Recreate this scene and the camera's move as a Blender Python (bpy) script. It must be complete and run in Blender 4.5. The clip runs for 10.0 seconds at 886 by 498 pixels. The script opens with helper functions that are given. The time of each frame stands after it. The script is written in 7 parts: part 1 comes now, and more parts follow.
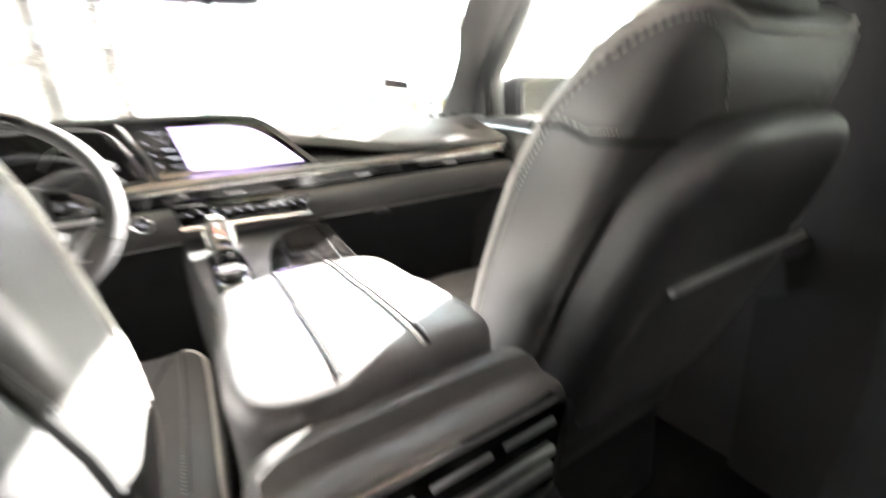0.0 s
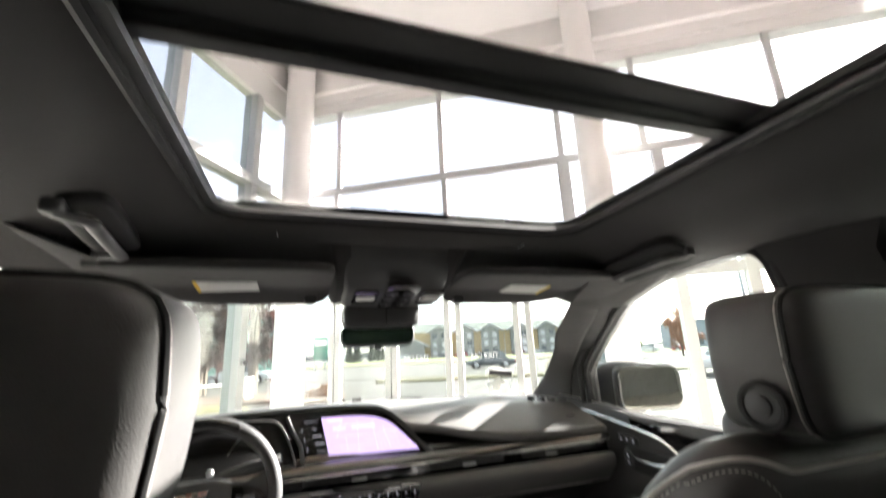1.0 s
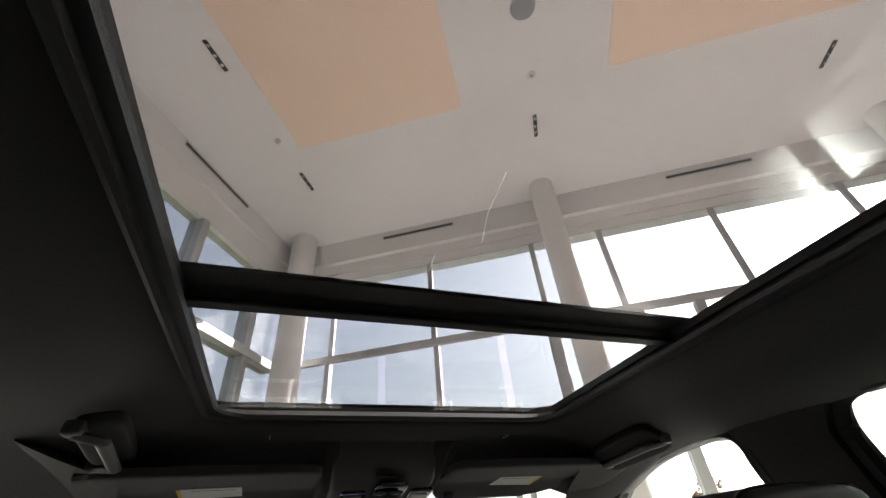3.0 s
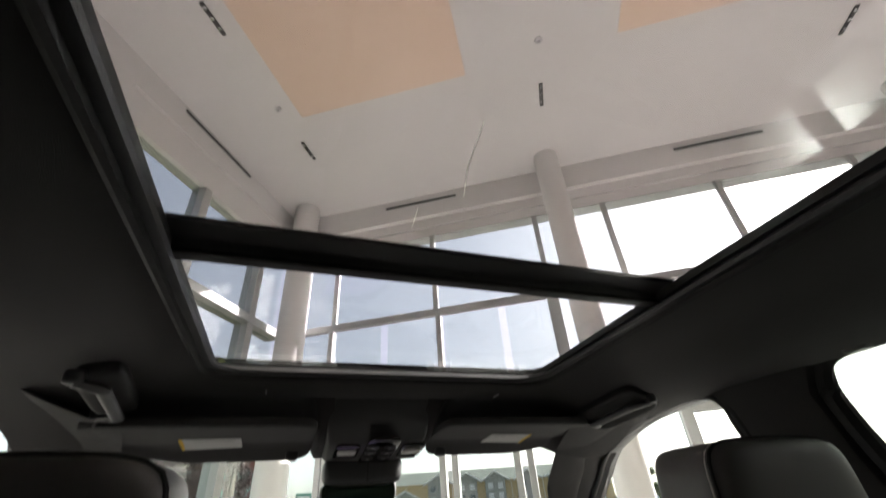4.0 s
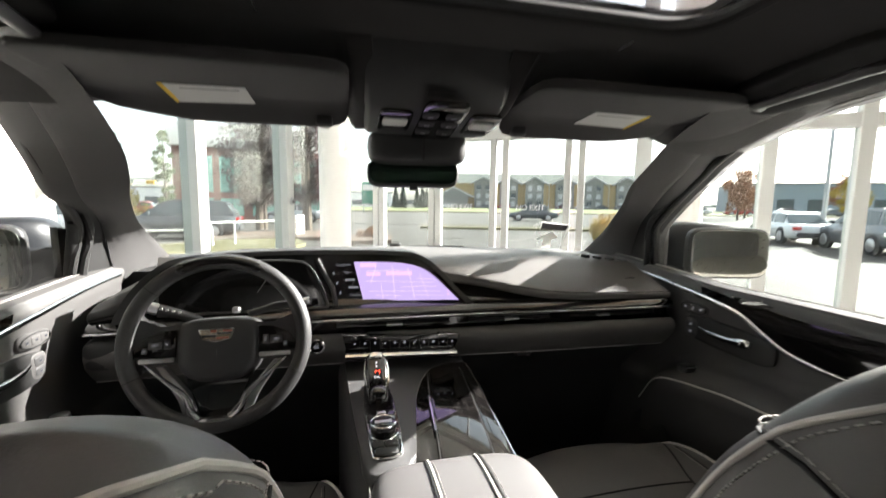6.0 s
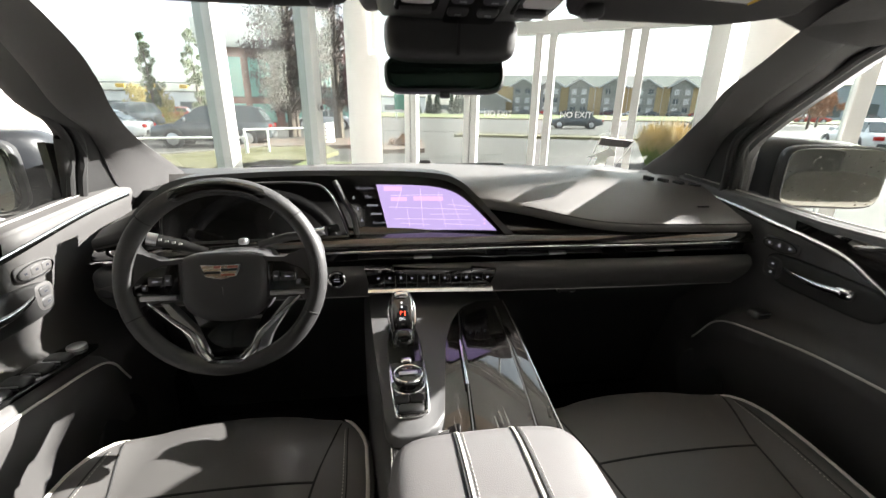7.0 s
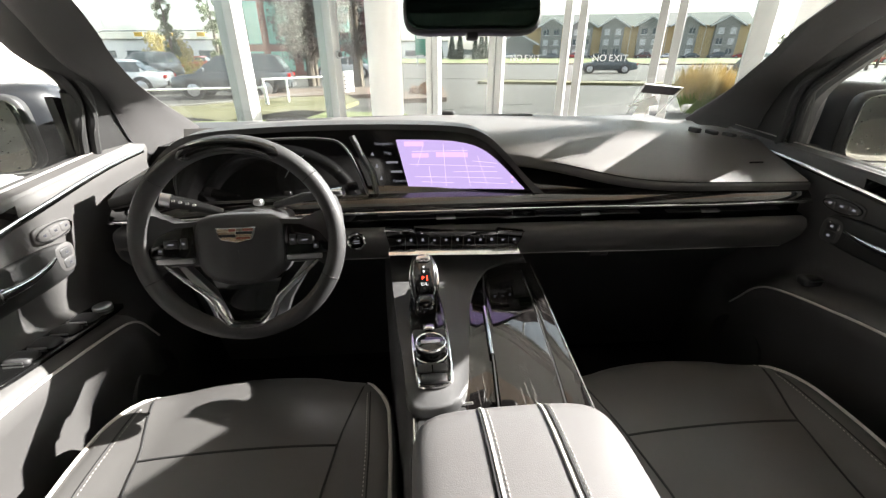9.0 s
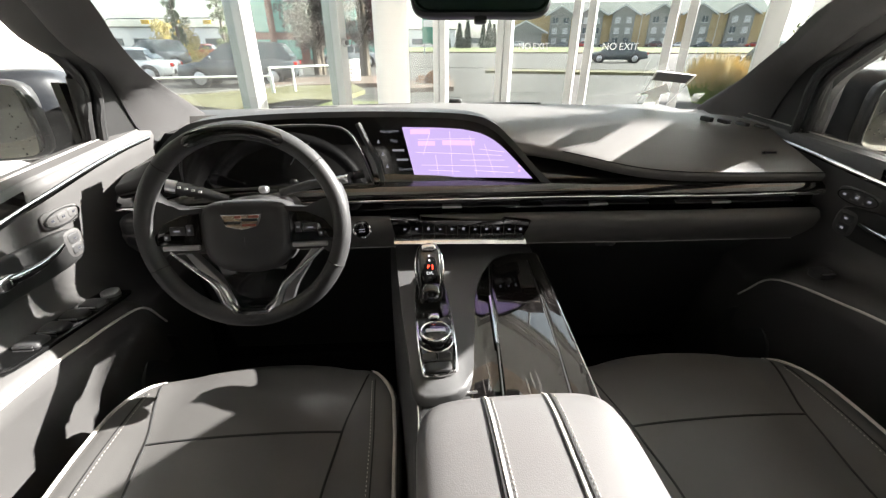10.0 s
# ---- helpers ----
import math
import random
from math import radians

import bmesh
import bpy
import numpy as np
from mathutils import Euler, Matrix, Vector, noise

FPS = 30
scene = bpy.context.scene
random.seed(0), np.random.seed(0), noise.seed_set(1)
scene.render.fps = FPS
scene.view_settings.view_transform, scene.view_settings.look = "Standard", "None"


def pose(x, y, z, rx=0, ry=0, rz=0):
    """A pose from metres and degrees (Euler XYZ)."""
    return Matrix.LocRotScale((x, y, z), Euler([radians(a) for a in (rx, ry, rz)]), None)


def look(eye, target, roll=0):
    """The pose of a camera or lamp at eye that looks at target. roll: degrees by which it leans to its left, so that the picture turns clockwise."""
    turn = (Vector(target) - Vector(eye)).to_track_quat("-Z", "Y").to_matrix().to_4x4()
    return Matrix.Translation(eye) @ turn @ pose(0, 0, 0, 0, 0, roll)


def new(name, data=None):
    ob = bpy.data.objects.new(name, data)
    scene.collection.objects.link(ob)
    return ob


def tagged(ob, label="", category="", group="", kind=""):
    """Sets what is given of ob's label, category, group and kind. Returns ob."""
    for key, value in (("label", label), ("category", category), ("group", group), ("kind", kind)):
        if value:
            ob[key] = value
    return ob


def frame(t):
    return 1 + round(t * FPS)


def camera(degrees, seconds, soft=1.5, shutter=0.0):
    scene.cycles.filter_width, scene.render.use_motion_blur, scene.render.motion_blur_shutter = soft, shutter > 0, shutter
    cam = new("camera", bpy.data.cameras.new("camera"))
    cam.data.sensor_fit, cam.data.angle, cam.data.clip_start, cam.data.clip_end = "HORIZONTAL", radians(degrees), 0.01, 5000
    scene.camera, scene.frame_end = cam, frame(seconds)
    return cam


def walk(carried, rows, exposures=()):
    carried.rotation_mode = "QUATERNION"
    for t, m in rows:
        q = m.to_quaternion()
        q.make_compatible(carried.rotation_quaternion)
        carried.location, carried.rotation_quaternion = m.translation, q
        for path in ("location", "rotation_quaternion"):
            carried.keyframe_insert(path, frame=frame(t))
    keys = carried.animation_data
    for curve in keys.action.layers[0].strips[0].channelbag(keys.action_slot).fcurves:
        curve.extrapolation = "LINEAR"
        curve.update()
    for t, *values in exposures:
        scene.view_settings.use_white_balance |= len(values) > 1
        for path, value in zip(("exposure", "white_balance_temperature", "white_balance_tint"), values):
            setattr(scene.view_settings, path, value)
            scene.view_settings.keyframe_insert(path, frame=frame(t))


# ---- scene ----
cam = camera(94.2, 10.0, 1.3, 0.5)
PATH = [
    (0, (-0.094, -0.882, 1.325), (0.863, 0.77, 0.729), -4.6),
    (0.2, (-0.121, -0.918, 1.39), (0.672, 0.867, 0.957), -2.8),
    (0.5, (-0.161, -0.966, 1.444), (0.562, 0.897, 1.363), -2.3),
    (1, (-0.189, -1.029, 1.513), (0.465, 0.797, 2.002), -2.6),
    (1.5, (-0.208, -1.08, 1.53), (0.397, 0.634, 2.362), -3.5),
    (2, (-0.215, -1.109, 1.53), (0.388, 0.495, 2.561), -4.4),
    (2.5, (-0.216, -1.127, 1.533), (0.396, 0.391, 2.682), -5.1),
    (2.7, (-0.212, -1.134, 1.534), (0.401, 0.361, 2.713), -5.4),
    (3.8, (-0.196, -1.149, 1.528), (0.431, 0.379, 2.657), -4.9),
    (4, (-0.186, -1.142, 1.515), (0.43, 0.432, 2.585), -4.3),
    (4.5, (-0.192, -1.096, 1.5), (0.471, 0.604, 2.319), -3.1),
    (5, (-0.175, -1.048, 1.474), (0.469, 0.78, 1.97), -1.4),
    (5.5, (-0.155, -0.937, 1.485), (0.419, 0.976, 1.596), -0.2),
    (6, (-0.133, -0.827, 1.505), (0.322, 1.108, 1.283), 0.7),
    (7.5, (-0.101, -0.648, 1.515), (0.127, 1.191, 0.762), 0.2),
    (8, (-0.103, -0.641, 1.514), (0.085, 1.182, 0.713), -0.3),
    (8.5, (-0.103, -0.636, 1.509), (0.081, 1.176, 0.682), -0.3),
    (9, (-0.102, -0.63, 1.514), (0.069, 1.168, 0.654), -0.2),
    (9.5, (-0.103, -0.628, 1.51), (0.054, 1.159, 0.626), -0.2),
    (10, (-0.102, -0.627, 1.509), (0.04, 1.153, 0.609), -0.1),
]
walk(cam, [(t, look(eye, target, roll)) for t, eye, target, roll in PATH], [(0, 5.3), (0.5, 4.5), (1, 3.5), (1.5, 2.65), (2, 2.33), (2.7, 2.12), (4.5, 2.25), (5.5, 2.72), (6.1, 2.95), (7.4, 2.82), (10.0, 2.9)])

# ---- light ----
world = bpy.data.worlds.new("sky")
scene.world = world
world.use_nodes = True
wn = world.node_tree.nodes
sky = wn.new("ShaderNodeTexSky")
sky.sky_type, sky.sun_disc = "NISHITA", False
SUN_EL, SUN_AZ = 28.2, 74.3
sky.sun_elevation, sky.sun_rotation = radians(SUN_EL), radians(SUN_AZ)
sky.air_density, sky.dust_density = 1.0, 2.6
wn["Background"].inputs["Strength"].default_value = 0.085
haze = wn.new("ShaderNodeHueSaturation")
haze.inputs["Saturation"].default_value = 0.42
world.node_tree.links.new(sky.outputs["Color"], haze.inputs["Color"])
world.node_tree.links.new(haze.outputs["Color"], wn["Background"].inputs["Color"])
sun_dir = Vector((math.sin(radians(SUN_AZ)) * math.cos(radians(SUN_EL)), math.cos(radians(SUN_AZ)) * math.cos(radians(SUN_EL)), math.sin(radians(SUN_EL))))
sun_data = bpy.data.lights.new("sun", "SUN")
sun_data.energy, sun_data.angle, sun_data.color = 4.6, radians(0.55), (1.0, 0.96, 0.91)
sun = new("sun", sun_data)
sun.matrix_world = look(sun_dir * 60, (0, 0, 0))


# ---- materials ----
def material(name, color, rough=0.5, metal=0.0, grain=0.0, grain_size=200.0, vary=0.12, vary_size=6.0, bump=0.0, coat=0.0, sheen=0.0, random_tint=0.0, stretch=(1, 1, 1)):
    m = bpy.data.materials.new(name)
    m.use_nodes = True
    n, l = m.node_tree.nodes, m.node_tree.links
    b = n["Principled BSDF"]
    b.inputs["Roughness"].default_value, b.inputs["Metallic"].default_value = rough, metal
    b.inputs["Coat Weight"].default_value, b.inputs["Coat Roughness"].default_value = coat, 0.04
    b.inputs["Sheen Weight"].default_value = sheen
    at = n.new("ShaderNodeTexCoord")
    mp = n.new("ShaderNodeMapping")
    mp.inputs["Scale"].default_value = stretch
    l.new(at.outputs["Object"], mp.inputs["Vector"])
    big, fine = n.new("ShaderNodeTexNoise"), n.new("ShaderNodeTexNoise")
    big.inputs["Scale"].default_value, big.inputs["Detail"].default_value = vary_size, 4
    fine.inputs["Scale"].default_value, fine.inputs["Detail"].default_value = grain_size, 3
    for t in (big, fine):
        l.new(mp.outputs["Vector"], t.inputs["Vector"])
    add = n.new("ShaderNodeMath")
    add.operation = "MULTIPLY_ADD"
    add.inputs[1].default_value, add.inputs[2].default_value = grain, 0.0
    l.new(fine.outputs["Fac"], add.inputs[0])
    mix = n.new("ShaderNodeMath")
    mix.operation = "MULTIPLY_ADD"
    mix.inputs[1].default_value = vary
    l.new(big.outputs["Fac"], mix.inputs[0])
    l.new(add.outputs[0], mix.inputs[2])
    off = n.new("ShaderNodeMath")
    off.operation = "ADD"
    off.inputs[1].default_value = 1.0 - 0.5 * (grain + vary)
    l.new(mix.outputs[0], off.inputs[0])
    last = off
    if random_tint:
        info = n.new("ShaderNodeObjectInfo")
        rt = n.new("ShaderNodeMath")
        rt.operation = "MULTIPLY_ADD"
        rt.inputs[1].default_value = random_tint
        l.new(info.outputs["Random"], rt.inputs[0])
        l.new(off.outputs[0], rt.inputs[2])
        last = rt
    col = n.new("ShaderNodeVectorMath")
    col.operation = "SCALE"
    col.inputs[0].default_value = color
    l.new(last.outputs[0], col.inputs["Scale"])
    l.new(col.outputs[0], b.inputs["Base Color"])
    rr = n.new("ShaderNodeMath")
    rr.operation = "MULTIPLY_ADD"
    rr.inputs[1].default_value, rr.inputs[2].default_value = 0.16 * min(1, rough * 2), rough - 0.08 * min(1, rough * 2)
    l.new(big.outputs["Fac"], rr.inputs[0])
    l.new(rr.outputs[0], b.inputs["Roughness"])
    if bump:
        bp = n.new("ShaderNodeBump")
        bp.inputs["Strength"].default_value, bp.inputs["Distance"].default_value = bump, 0.001
        l.new(fine.outputs["Fac"], bp.inputs["Height"])
        l.new(bp.outputs["Normal"], b.inputs["Normal"])
    return m


def leather(name, color, rough=0.42):
    """Pebbled hide: cells for the grain, slow tone drift."""
    m = material(name, color, rough, grain=0.15, grain_size=900, vary=0.25, vary_size=9)
    n, l = m.node_tree.nodes, m.node_tree.links
    v = n.new("ShaderNodeTexVoronoi")
    v.inputs["Scale"].default_value = 700
    at = [k for k in n if k.type == "TEX_COORD"][0]
    l.new(at.outputs["Object"], v.inputs["Vector"])
    bp = n.new("ShaderNodeBump")
    bp.inputs["Strength"].default_value, bp.inputs["Distance"].default_value = 0.2, 0.0005
    l.new(v.outputs["Distance"], bp.inputs["Height"])
    l.new(bp.outputs["Normal"], n["Principled BSDF"].inputs["Normal"])
    return m


def glass(name, tint=(0.95, 0.97, 0.96), gloss=0.05, film=0.0):
    """A thin pane: clear, with a mirror sheen that grows at grazing angles, and a pale film for dirt and painted-in
    glare.
    """
    m = bpy.data.materials.new(name)
    m.use_nodes = True
    n, l = m.node_tree.nodes, m.node_tree.links
    n.remove(n["Principled BSDF"])
    tr, gl, mx, fr = n.new("ShaderNodeBsdfTransparent"), n.new("ShaderNodeBsdfGlossy"), n.new("ShaderNodeMixShader"), n.new("ShaderNodeLayerWeight")
    tr.inputs["Color"].default_value = (*tint, 1)
    gl.inputs["Roughness"].default_value = 0.01
    pw, sc = n.new("ShaderNodeMath"), n.new("ShaderNodeMath")
    pw.operation, sc.operation = "POWER", "MULTIPLY_ADD"
    pw.inputs[1].default_value, sc.inputs[1].default_value, sc.inputs[2].default_value = 5.0, 0.6, gloss
    l.new(fr.outputs["Facing"], pw.inputs[0])
    l.new(pw.outputs[0], sc.inputs[0])
    l.new(sc.outputs[0], mx.inputs[0])
    l.new(tr.outputs[0], mx.inputs[1])
    l.new(gl.outputs[0], mx.inputs[2])
    end = mx
    if film:
        df, m2, ns = n.new("ShaderNodeBsdfDiffuse"), n.new("ShaderNodeMixShader"), n.new("ShaderNodeTexNoise")
        ns.inputs["Scale"].default_value, ns.inputs["Detail"].default_value = 6, 6
        k = n.new("ShaderNodeMath")
        k.operation = "MULTIPLY"
        k.inputs[1].default_value = film
        df.inputs["Color"].default_value = (0.7, 0.7, 0.68, 1)
        l.new(ns.outputs["Fac"], k.inputs[0])
        l.new(k.outputs[0], m2.inputs[0])
        l.new(mx.outputs[0], m2.inputs[1])
        l.new(df.outputs[0], m2.inputs[2])
        end = m2
    l.new(end.outputs[0], n["Material Output"].inputs["Surface"])
    return m


def glowing(name, color, strength):
    m = bpy.data.materials.new(name)
    m.use_nodes = True
    b = m.node_tree.nodes["Principled BSDF"]
    b.inputs["Base Color"].default_value = (0.02, 0.02, 0.02, 1)
    b.inputs["Roughness"].default_value = 0.15
    b.inputs["Emission Color"].default_value = (*color, 1)
    b.inputs["Emission Strength"].default_value = strength
    return m


LEATHER = leather("black_leather", (0.074, 0.072, 0.070))
LEATHER_SOFT = leather("dash_leather", (0.105, 0.101, 0.097), 0.5)
ARM_LEATHER = leather("armrest_leather", (0.115, 0.111, 0.110), 0.38)
DOOR_LEATHER = leather("door_leather", (0.064, 0.062, 0.061), 0.62)
PLASTIC = material("black_plastic", (0.042, 0.042, 0.043), 0.5, grain=0.2, grain_size=700, bump=0.3)
SOFT_GREY = material("console_plastic", (0.064, 0.064, 0.065), 0.48, grain=0.2, grain_size=700, bump=0.25)
FABRIC = material("headliner_cloth", (0.036, 0.034, 0.034), 0.95, grain=0.35, grain_size=1100, vary=0.2, bump=0.5, sheen=0.1)
PILLAR = material("pillar_cloth", (0.032, 0.030, 0.030), 0.9, grain=0.35, grain_size=1100, bump=0.5, sheen=0.1)
PIANO = material("piano_black", (0.006, 0.006, 0.006), 0.06, vary=0.0, coat=0.6)
RUBBER = material("black_rubber", (0.015, 0.015, 0.015), 0.7, grain=0.2, grain_size=500)
CARPET = material("black_carpet", (0.012, 0.012, 0.012), 0.98, grain=0.7, grain_size=900, bump=1.0)
CHROME = material("chrome", (0.72, 0.72, 0.72), 0.13, 1.0, vary=0.04)
SATIN = material("satin_metal", (0.6, 0.6, 0.61), 0.32, 1.0, vary=0.05)
PIPING = material("pale_piping", (0.5, 0.48, 0.45), 0.6, grain=0.3, grain_size=900)
THREAD = material("pale_thread", (0.42, 0.4, 0.38), 0.8)
SEAM = material("dark_seam", (0.008, 0.008, 0.008), 0.8)
LABEL = material("visor_label", (0.62, 0.62, 0.6), 0.6)
YELLOW = material("label_yellow", (0.75, 0.5, 0.05), 0.6)
INK = material("grey_ink", (0.12, 0.12, 0.12), 0.7)
SCREEN = glowing("lit_screen", (0.47, 0.36, 0.66), 0.195)
SCREEN_LINE = glowing("screen_line", (0.62, 0.47, 0.88), 0.235)
SCREEN_WARM = glowing("screen_patch", (0.60, 0.36, 0.68), 0.26)
SCREEN_TEXT = glowing("screen_text", (0.6, 0.6, 0.68), 0.05)
RED_GLOW = glowing("red_letters", (1.0, 0.05, 0.02), 0.6)
WHITE_GLOW = glowing("white_letters", (0.9, 0.9, 0.9), 0.2)
GREEN_GLASS = material("mirror_tint", (0.05, 0.085, 0.065), 0.05, 0.9, vary=0.0)
MIRROR = material("mirror_glass", (0.36, 0.36, 0.33), 0.03, 1.0, vary=0.0)
PAINT = material("dark_car_paint", (0.014, 0.016, 0.020), 0.42, vary=0.2, vary_size=40, coat=0.15, grain=0.5, grain_size=120)
CAR_GLASS = glass("car_glass", (0.88, 0.90, 0.895), 0.03, 0.015)
# Tint deepened so that less light reaches the seats from behind.
PRIVACY_GLASS = glass("privacy_glass", (0.26, 0.29, 0.275), 0.03, 0.01)
ROOF_GLASS = glass("roof_glass", (0.77, 0.75, 0.775), 0.03, 0.006)
# The film here paints in the pale veil that reflections lay over the outdoors.
SHOP_GLASS = glass("showroom_glass", (0.90, 0.935, 0.92), 0.02, 0.028)
STICKER = material("white_vinyl", (0.8, 0.8, 0.78), 0.5)
def backlit(name, color):
    """Thin white vinyl that lets light through."""
    m = bpy.data.materials.new(name)
    m.use_nodes = True
    n, l = m.node_tree.nodes, m.node_tree.links
    tl, mx = n.new("ShaderNodeBsdfTranslucent"), n.new("ShaderNodeMixShader")
    n["Principled BSDF"].inputs["Base Color"].default_value = (*color, 1)
    tl.inputs["Color"].default_value = (*color, 1)
    mx.inputs[0].default_value = 0.6
    l.new(n["Principled BSDF"].outputs[0], mx.inputs[1])
    l.new(tl.outputs[0], mx.inputs[2])
    l.new(mx.outputs[0], n["Material Output"].inputs["Surface"])
    return m


ARROW_VINYL = backlit("arrow_vinyl", (0.85, 0.85, 0.83))
STICKER_DARK = material("dark_vinyl", (0.06, 0.05, 0.06), 0.5)
COLORS = {"gold": material("crest_gold", (0.62, 0.46, 0.30), 0.25, 0.8), "red": material("crest_red", (0.30, 0.09, 0.06), 0.3, 0.4), "black": material("crest_black", (0.02, 0.02, 0.02), 0.2)}


def wood_trim(name, stretch):
    """Dark open-pore veneer under lacquer, the grain running along the car."""
    m = material(name, (0.03, 0.026, 0.024), 0.02, coat=1.0, grain=0.0, vary=0.3)
    n, l = m.node_tree.nodes, m.node_tree.links
    w = n.new("ShaderNodeTexNoise")
    w.inputs["Scale"].default_value, w.inputs["Detail"].default_value = 9, 5
    mp = n.new("ShaderNodeMapping")
    mp.inputs["Scale"].default_value = stretch
    at = [k for k in n if k.type == "TEX_COORD"][0]
    l.new(at.outputs["Object"], mp.inputs["Vector"])
    l.new(mp.outputs["Vector"], w.inputs["Vector"])
    ramp = n.new("ShaderNodeValToRGB")
    ramp.color_ramp.elements[0].position, ramp.color_ramp.elements[1].position = 0.56, 0.80
    ramp.color_ramp.elements[0].color, ramp.color_ramp.elements[1].color = (0.005, 0.0045, 0.0045, 1), (0.07, 0.065, 0.062, 1)
    l.new(w.outputs["Fac"], ramp.inputs["Fac"])
    l.new(ramp.outputs["Color"], n["Principled BSDF"].inputs["Base Color"])
    return m


WOOD = wood_trim("dark_wood", (45, 0.8, 10))
WOOD_DASH = wood_trim("dark_wood_crosswise", (0.8, 40, 60))


# ---- mesh helpers ----
def finish(name, bm, mat, angle=40):
    me = bpy.data.meshes.new(name)
    bmesh.ops.recalc_face_normals(bm, faces=bm.faces)
    bm.to_mesh(me)
    bm.free()
    for p in me.polygons:
        p.use_smooth = True
    me.set_sharp_from_angle(angle=radians(angle))
    me.materials.append(mat)
    return me


def part(name, bm, mat, parent=None, label="", angle=40):
    ob = new(name, finish(name, bm, mat, angle))
    if parent is not None:
        ob.parent = parent
    if label:
        ob["label"] = label
    return ob


def thing(name, label, category, group="", at=(0, 0, 0), kind=""):
    ob = new(name)
    ob.location = at
    ob.empty_display_size = 0.05
    return tagged(ob, label, category, group, kind)


def shifted(bm, m):
    bmesh.ops.transform(bm, matrix=m, verts=bm.verts)
    return bm


def box(x0, x1, y0, y1, z0, z1, bev=0.0, seg=2):
    bm = bmesh.new()
    bmesh.ops.create_cube(bm, size=1)
    for v in bm.verts:
        v.co = Vector((x0 + (v.co.x + 0.5) * (x1 - x0), y0 + (v.co.y + 0.5) * (y1 - y0), z0 + (v.co.z + 0.5) * (z1 - z0)))
    if bev:
        bmesh.ops.bevel(bm, geom=bm.edges[:], offset=bev, segments=seg, affect="EDGES", profile=0.5)
    return bm


def join(*bms):
    out = bms[0]
    for b in bms[1:]:
        me = bpy.data.meshes.new("tmp")
        b.to_mesh(me)
        b.free()
        out.from_mesh(me)
        bpy.data.meshes.remove(me)
    return out


def loft(rings, close_ring=False, close_loft=False, caps=False):
    """Skin between rows of points, all of one length."""
    bm = bmesh.new()
    rows = [[bm.verts.new(p) for p in r] for r in rings]
    n = len(rows[0])
    for i in range(len(rows) if close_loft else len(rows) - 1):
        a, b = rows[i], rows[(i + 1) % len(rows)]
        for j in range(n if close_ring else n - 1):
            k = (j + 1) % n
            bm.faces.new((a[j], a[k], b[k], b[j]))
    if caps:
        bm.faces.new(rows[0])
        bm.faces.new(rows[-1][::-1])
    return bm


def smooth_line(pts, n=6, closed=False):
    """Catmull-Rom through the points."""
    pts = [Vector(p) for p in pts]
    out, c = [], len(pts)
    for i in range(c if closed else c - 1):
        if closed:
            a, b, d, e = pts[i - 1], pts[i], pts[(i + 1) % c], pts[(i + 2) % c]
        else:
            a, b, d, e = pts[max(i - 1, 0)], pts[i], pts[i + 1], pts[min(i + 2, c - 1)]
        for k in range(n):
            t = k / n
            out.append(0.5 * ((2 * b) + (d - a) * t + (2 * a - 5 * b + 4 * d - e) * t * t + (3 * b - a - 3 * d + e) * t ** 3))
    if not closed:
        out.append(pts[-1])
    return out


def sweep(pts, radius, sides=8, closed=False, up=(0, 0, 1), flat=1.0, radii=None):
    """A tube along the points; flat squeezes it along the up direction."""
    pts = [Vector(p) for p in pts]
    rings, n = [], len(pts)
    for i, p in enumerate(pts):
        d = (pts[(i + 1) % n] - pts[i - 1]) if closed else (pts[min(i + 1, n - 1)] - pts[max(i - 1, 0)])
        d.normalize()
        side = d.cross(Vector(up))
        if side.length < 1e-4:
            side = d.cross(Vector((1, 0, 0)))
        side.normalize()
        top = side.cross(d)
        r = radii[i] if radii else radius
        rings.append([p + side * (r * math.cos(2 * math.pi * k / sides)) + top * (r * flat * math.sin(2 * math.pi * k / sides)) for k in range(sides)])
    return loft(rings, close_ring=True, close_loft=closed, caps=not closed)


def soft_point(p, e=6.0):
    s = (abs(p[0]) ** e + abs(p[1]) ** e + abs(p[2]) ** e) ** (1 / e)
    return Vector(p) / max(s, 1e-6)


def soft_box(hx, hy, hz, e=6.0, cuts=9, shape=None):
    """A cushion: a cube with round edges, half sizes hx, hy, hz, bent by shape(point)."""
    bm = bmesh.new()
    bmesh.ops.create_cube(bm, size=2)
    bmesh.ops.subdivide_edges(bm, edges=bm.edges[:], cuts=cuts, use_grid_fill=True)
    for v in bm.verts:
        q = Vector([math.copysign(abs(c) ** 0.8, c) for c in v.co])
        q = soft_point(q, e)
        q = Vector((q.x * hx, q.y * hy, q.z * hz))
        v.co = shape(q) if shape else q
    return bm


def prism(outline, y0, y1, bev=0.0, plane="xz"):
    """A flat outline, in the plane named, drawn out from y0 to y1 along the third axis."""
    bm = bmesh.new()
    def at(a, b, c):
        return {"xz": (a, c, b), "xy": (a, b, c), "yz": (c, a, b)}[plane]
    lo = [bm.verts.new(at(a, b, y0)) for a, b in outline]
    hi = [bm.verts.new(at(a, b, y1)) for a, b in outline]
    f0, f1 = bm.faces.new(lo), bm.faces.new(hi[::-1])
    n = len(outline)
    for i in range(n):
        bm.faces.new((lo[i], hi[i], hi[(i + 1) % n], lo[(i + 1) % n]))
    if bev:
        edges = [e for f in (f0, f1) for e in f.edges]
        bmesh.ops.bevel(bm, geom=edges, offset=bev, segments=2, affect="EDGES", profile=0.5)
    return bm


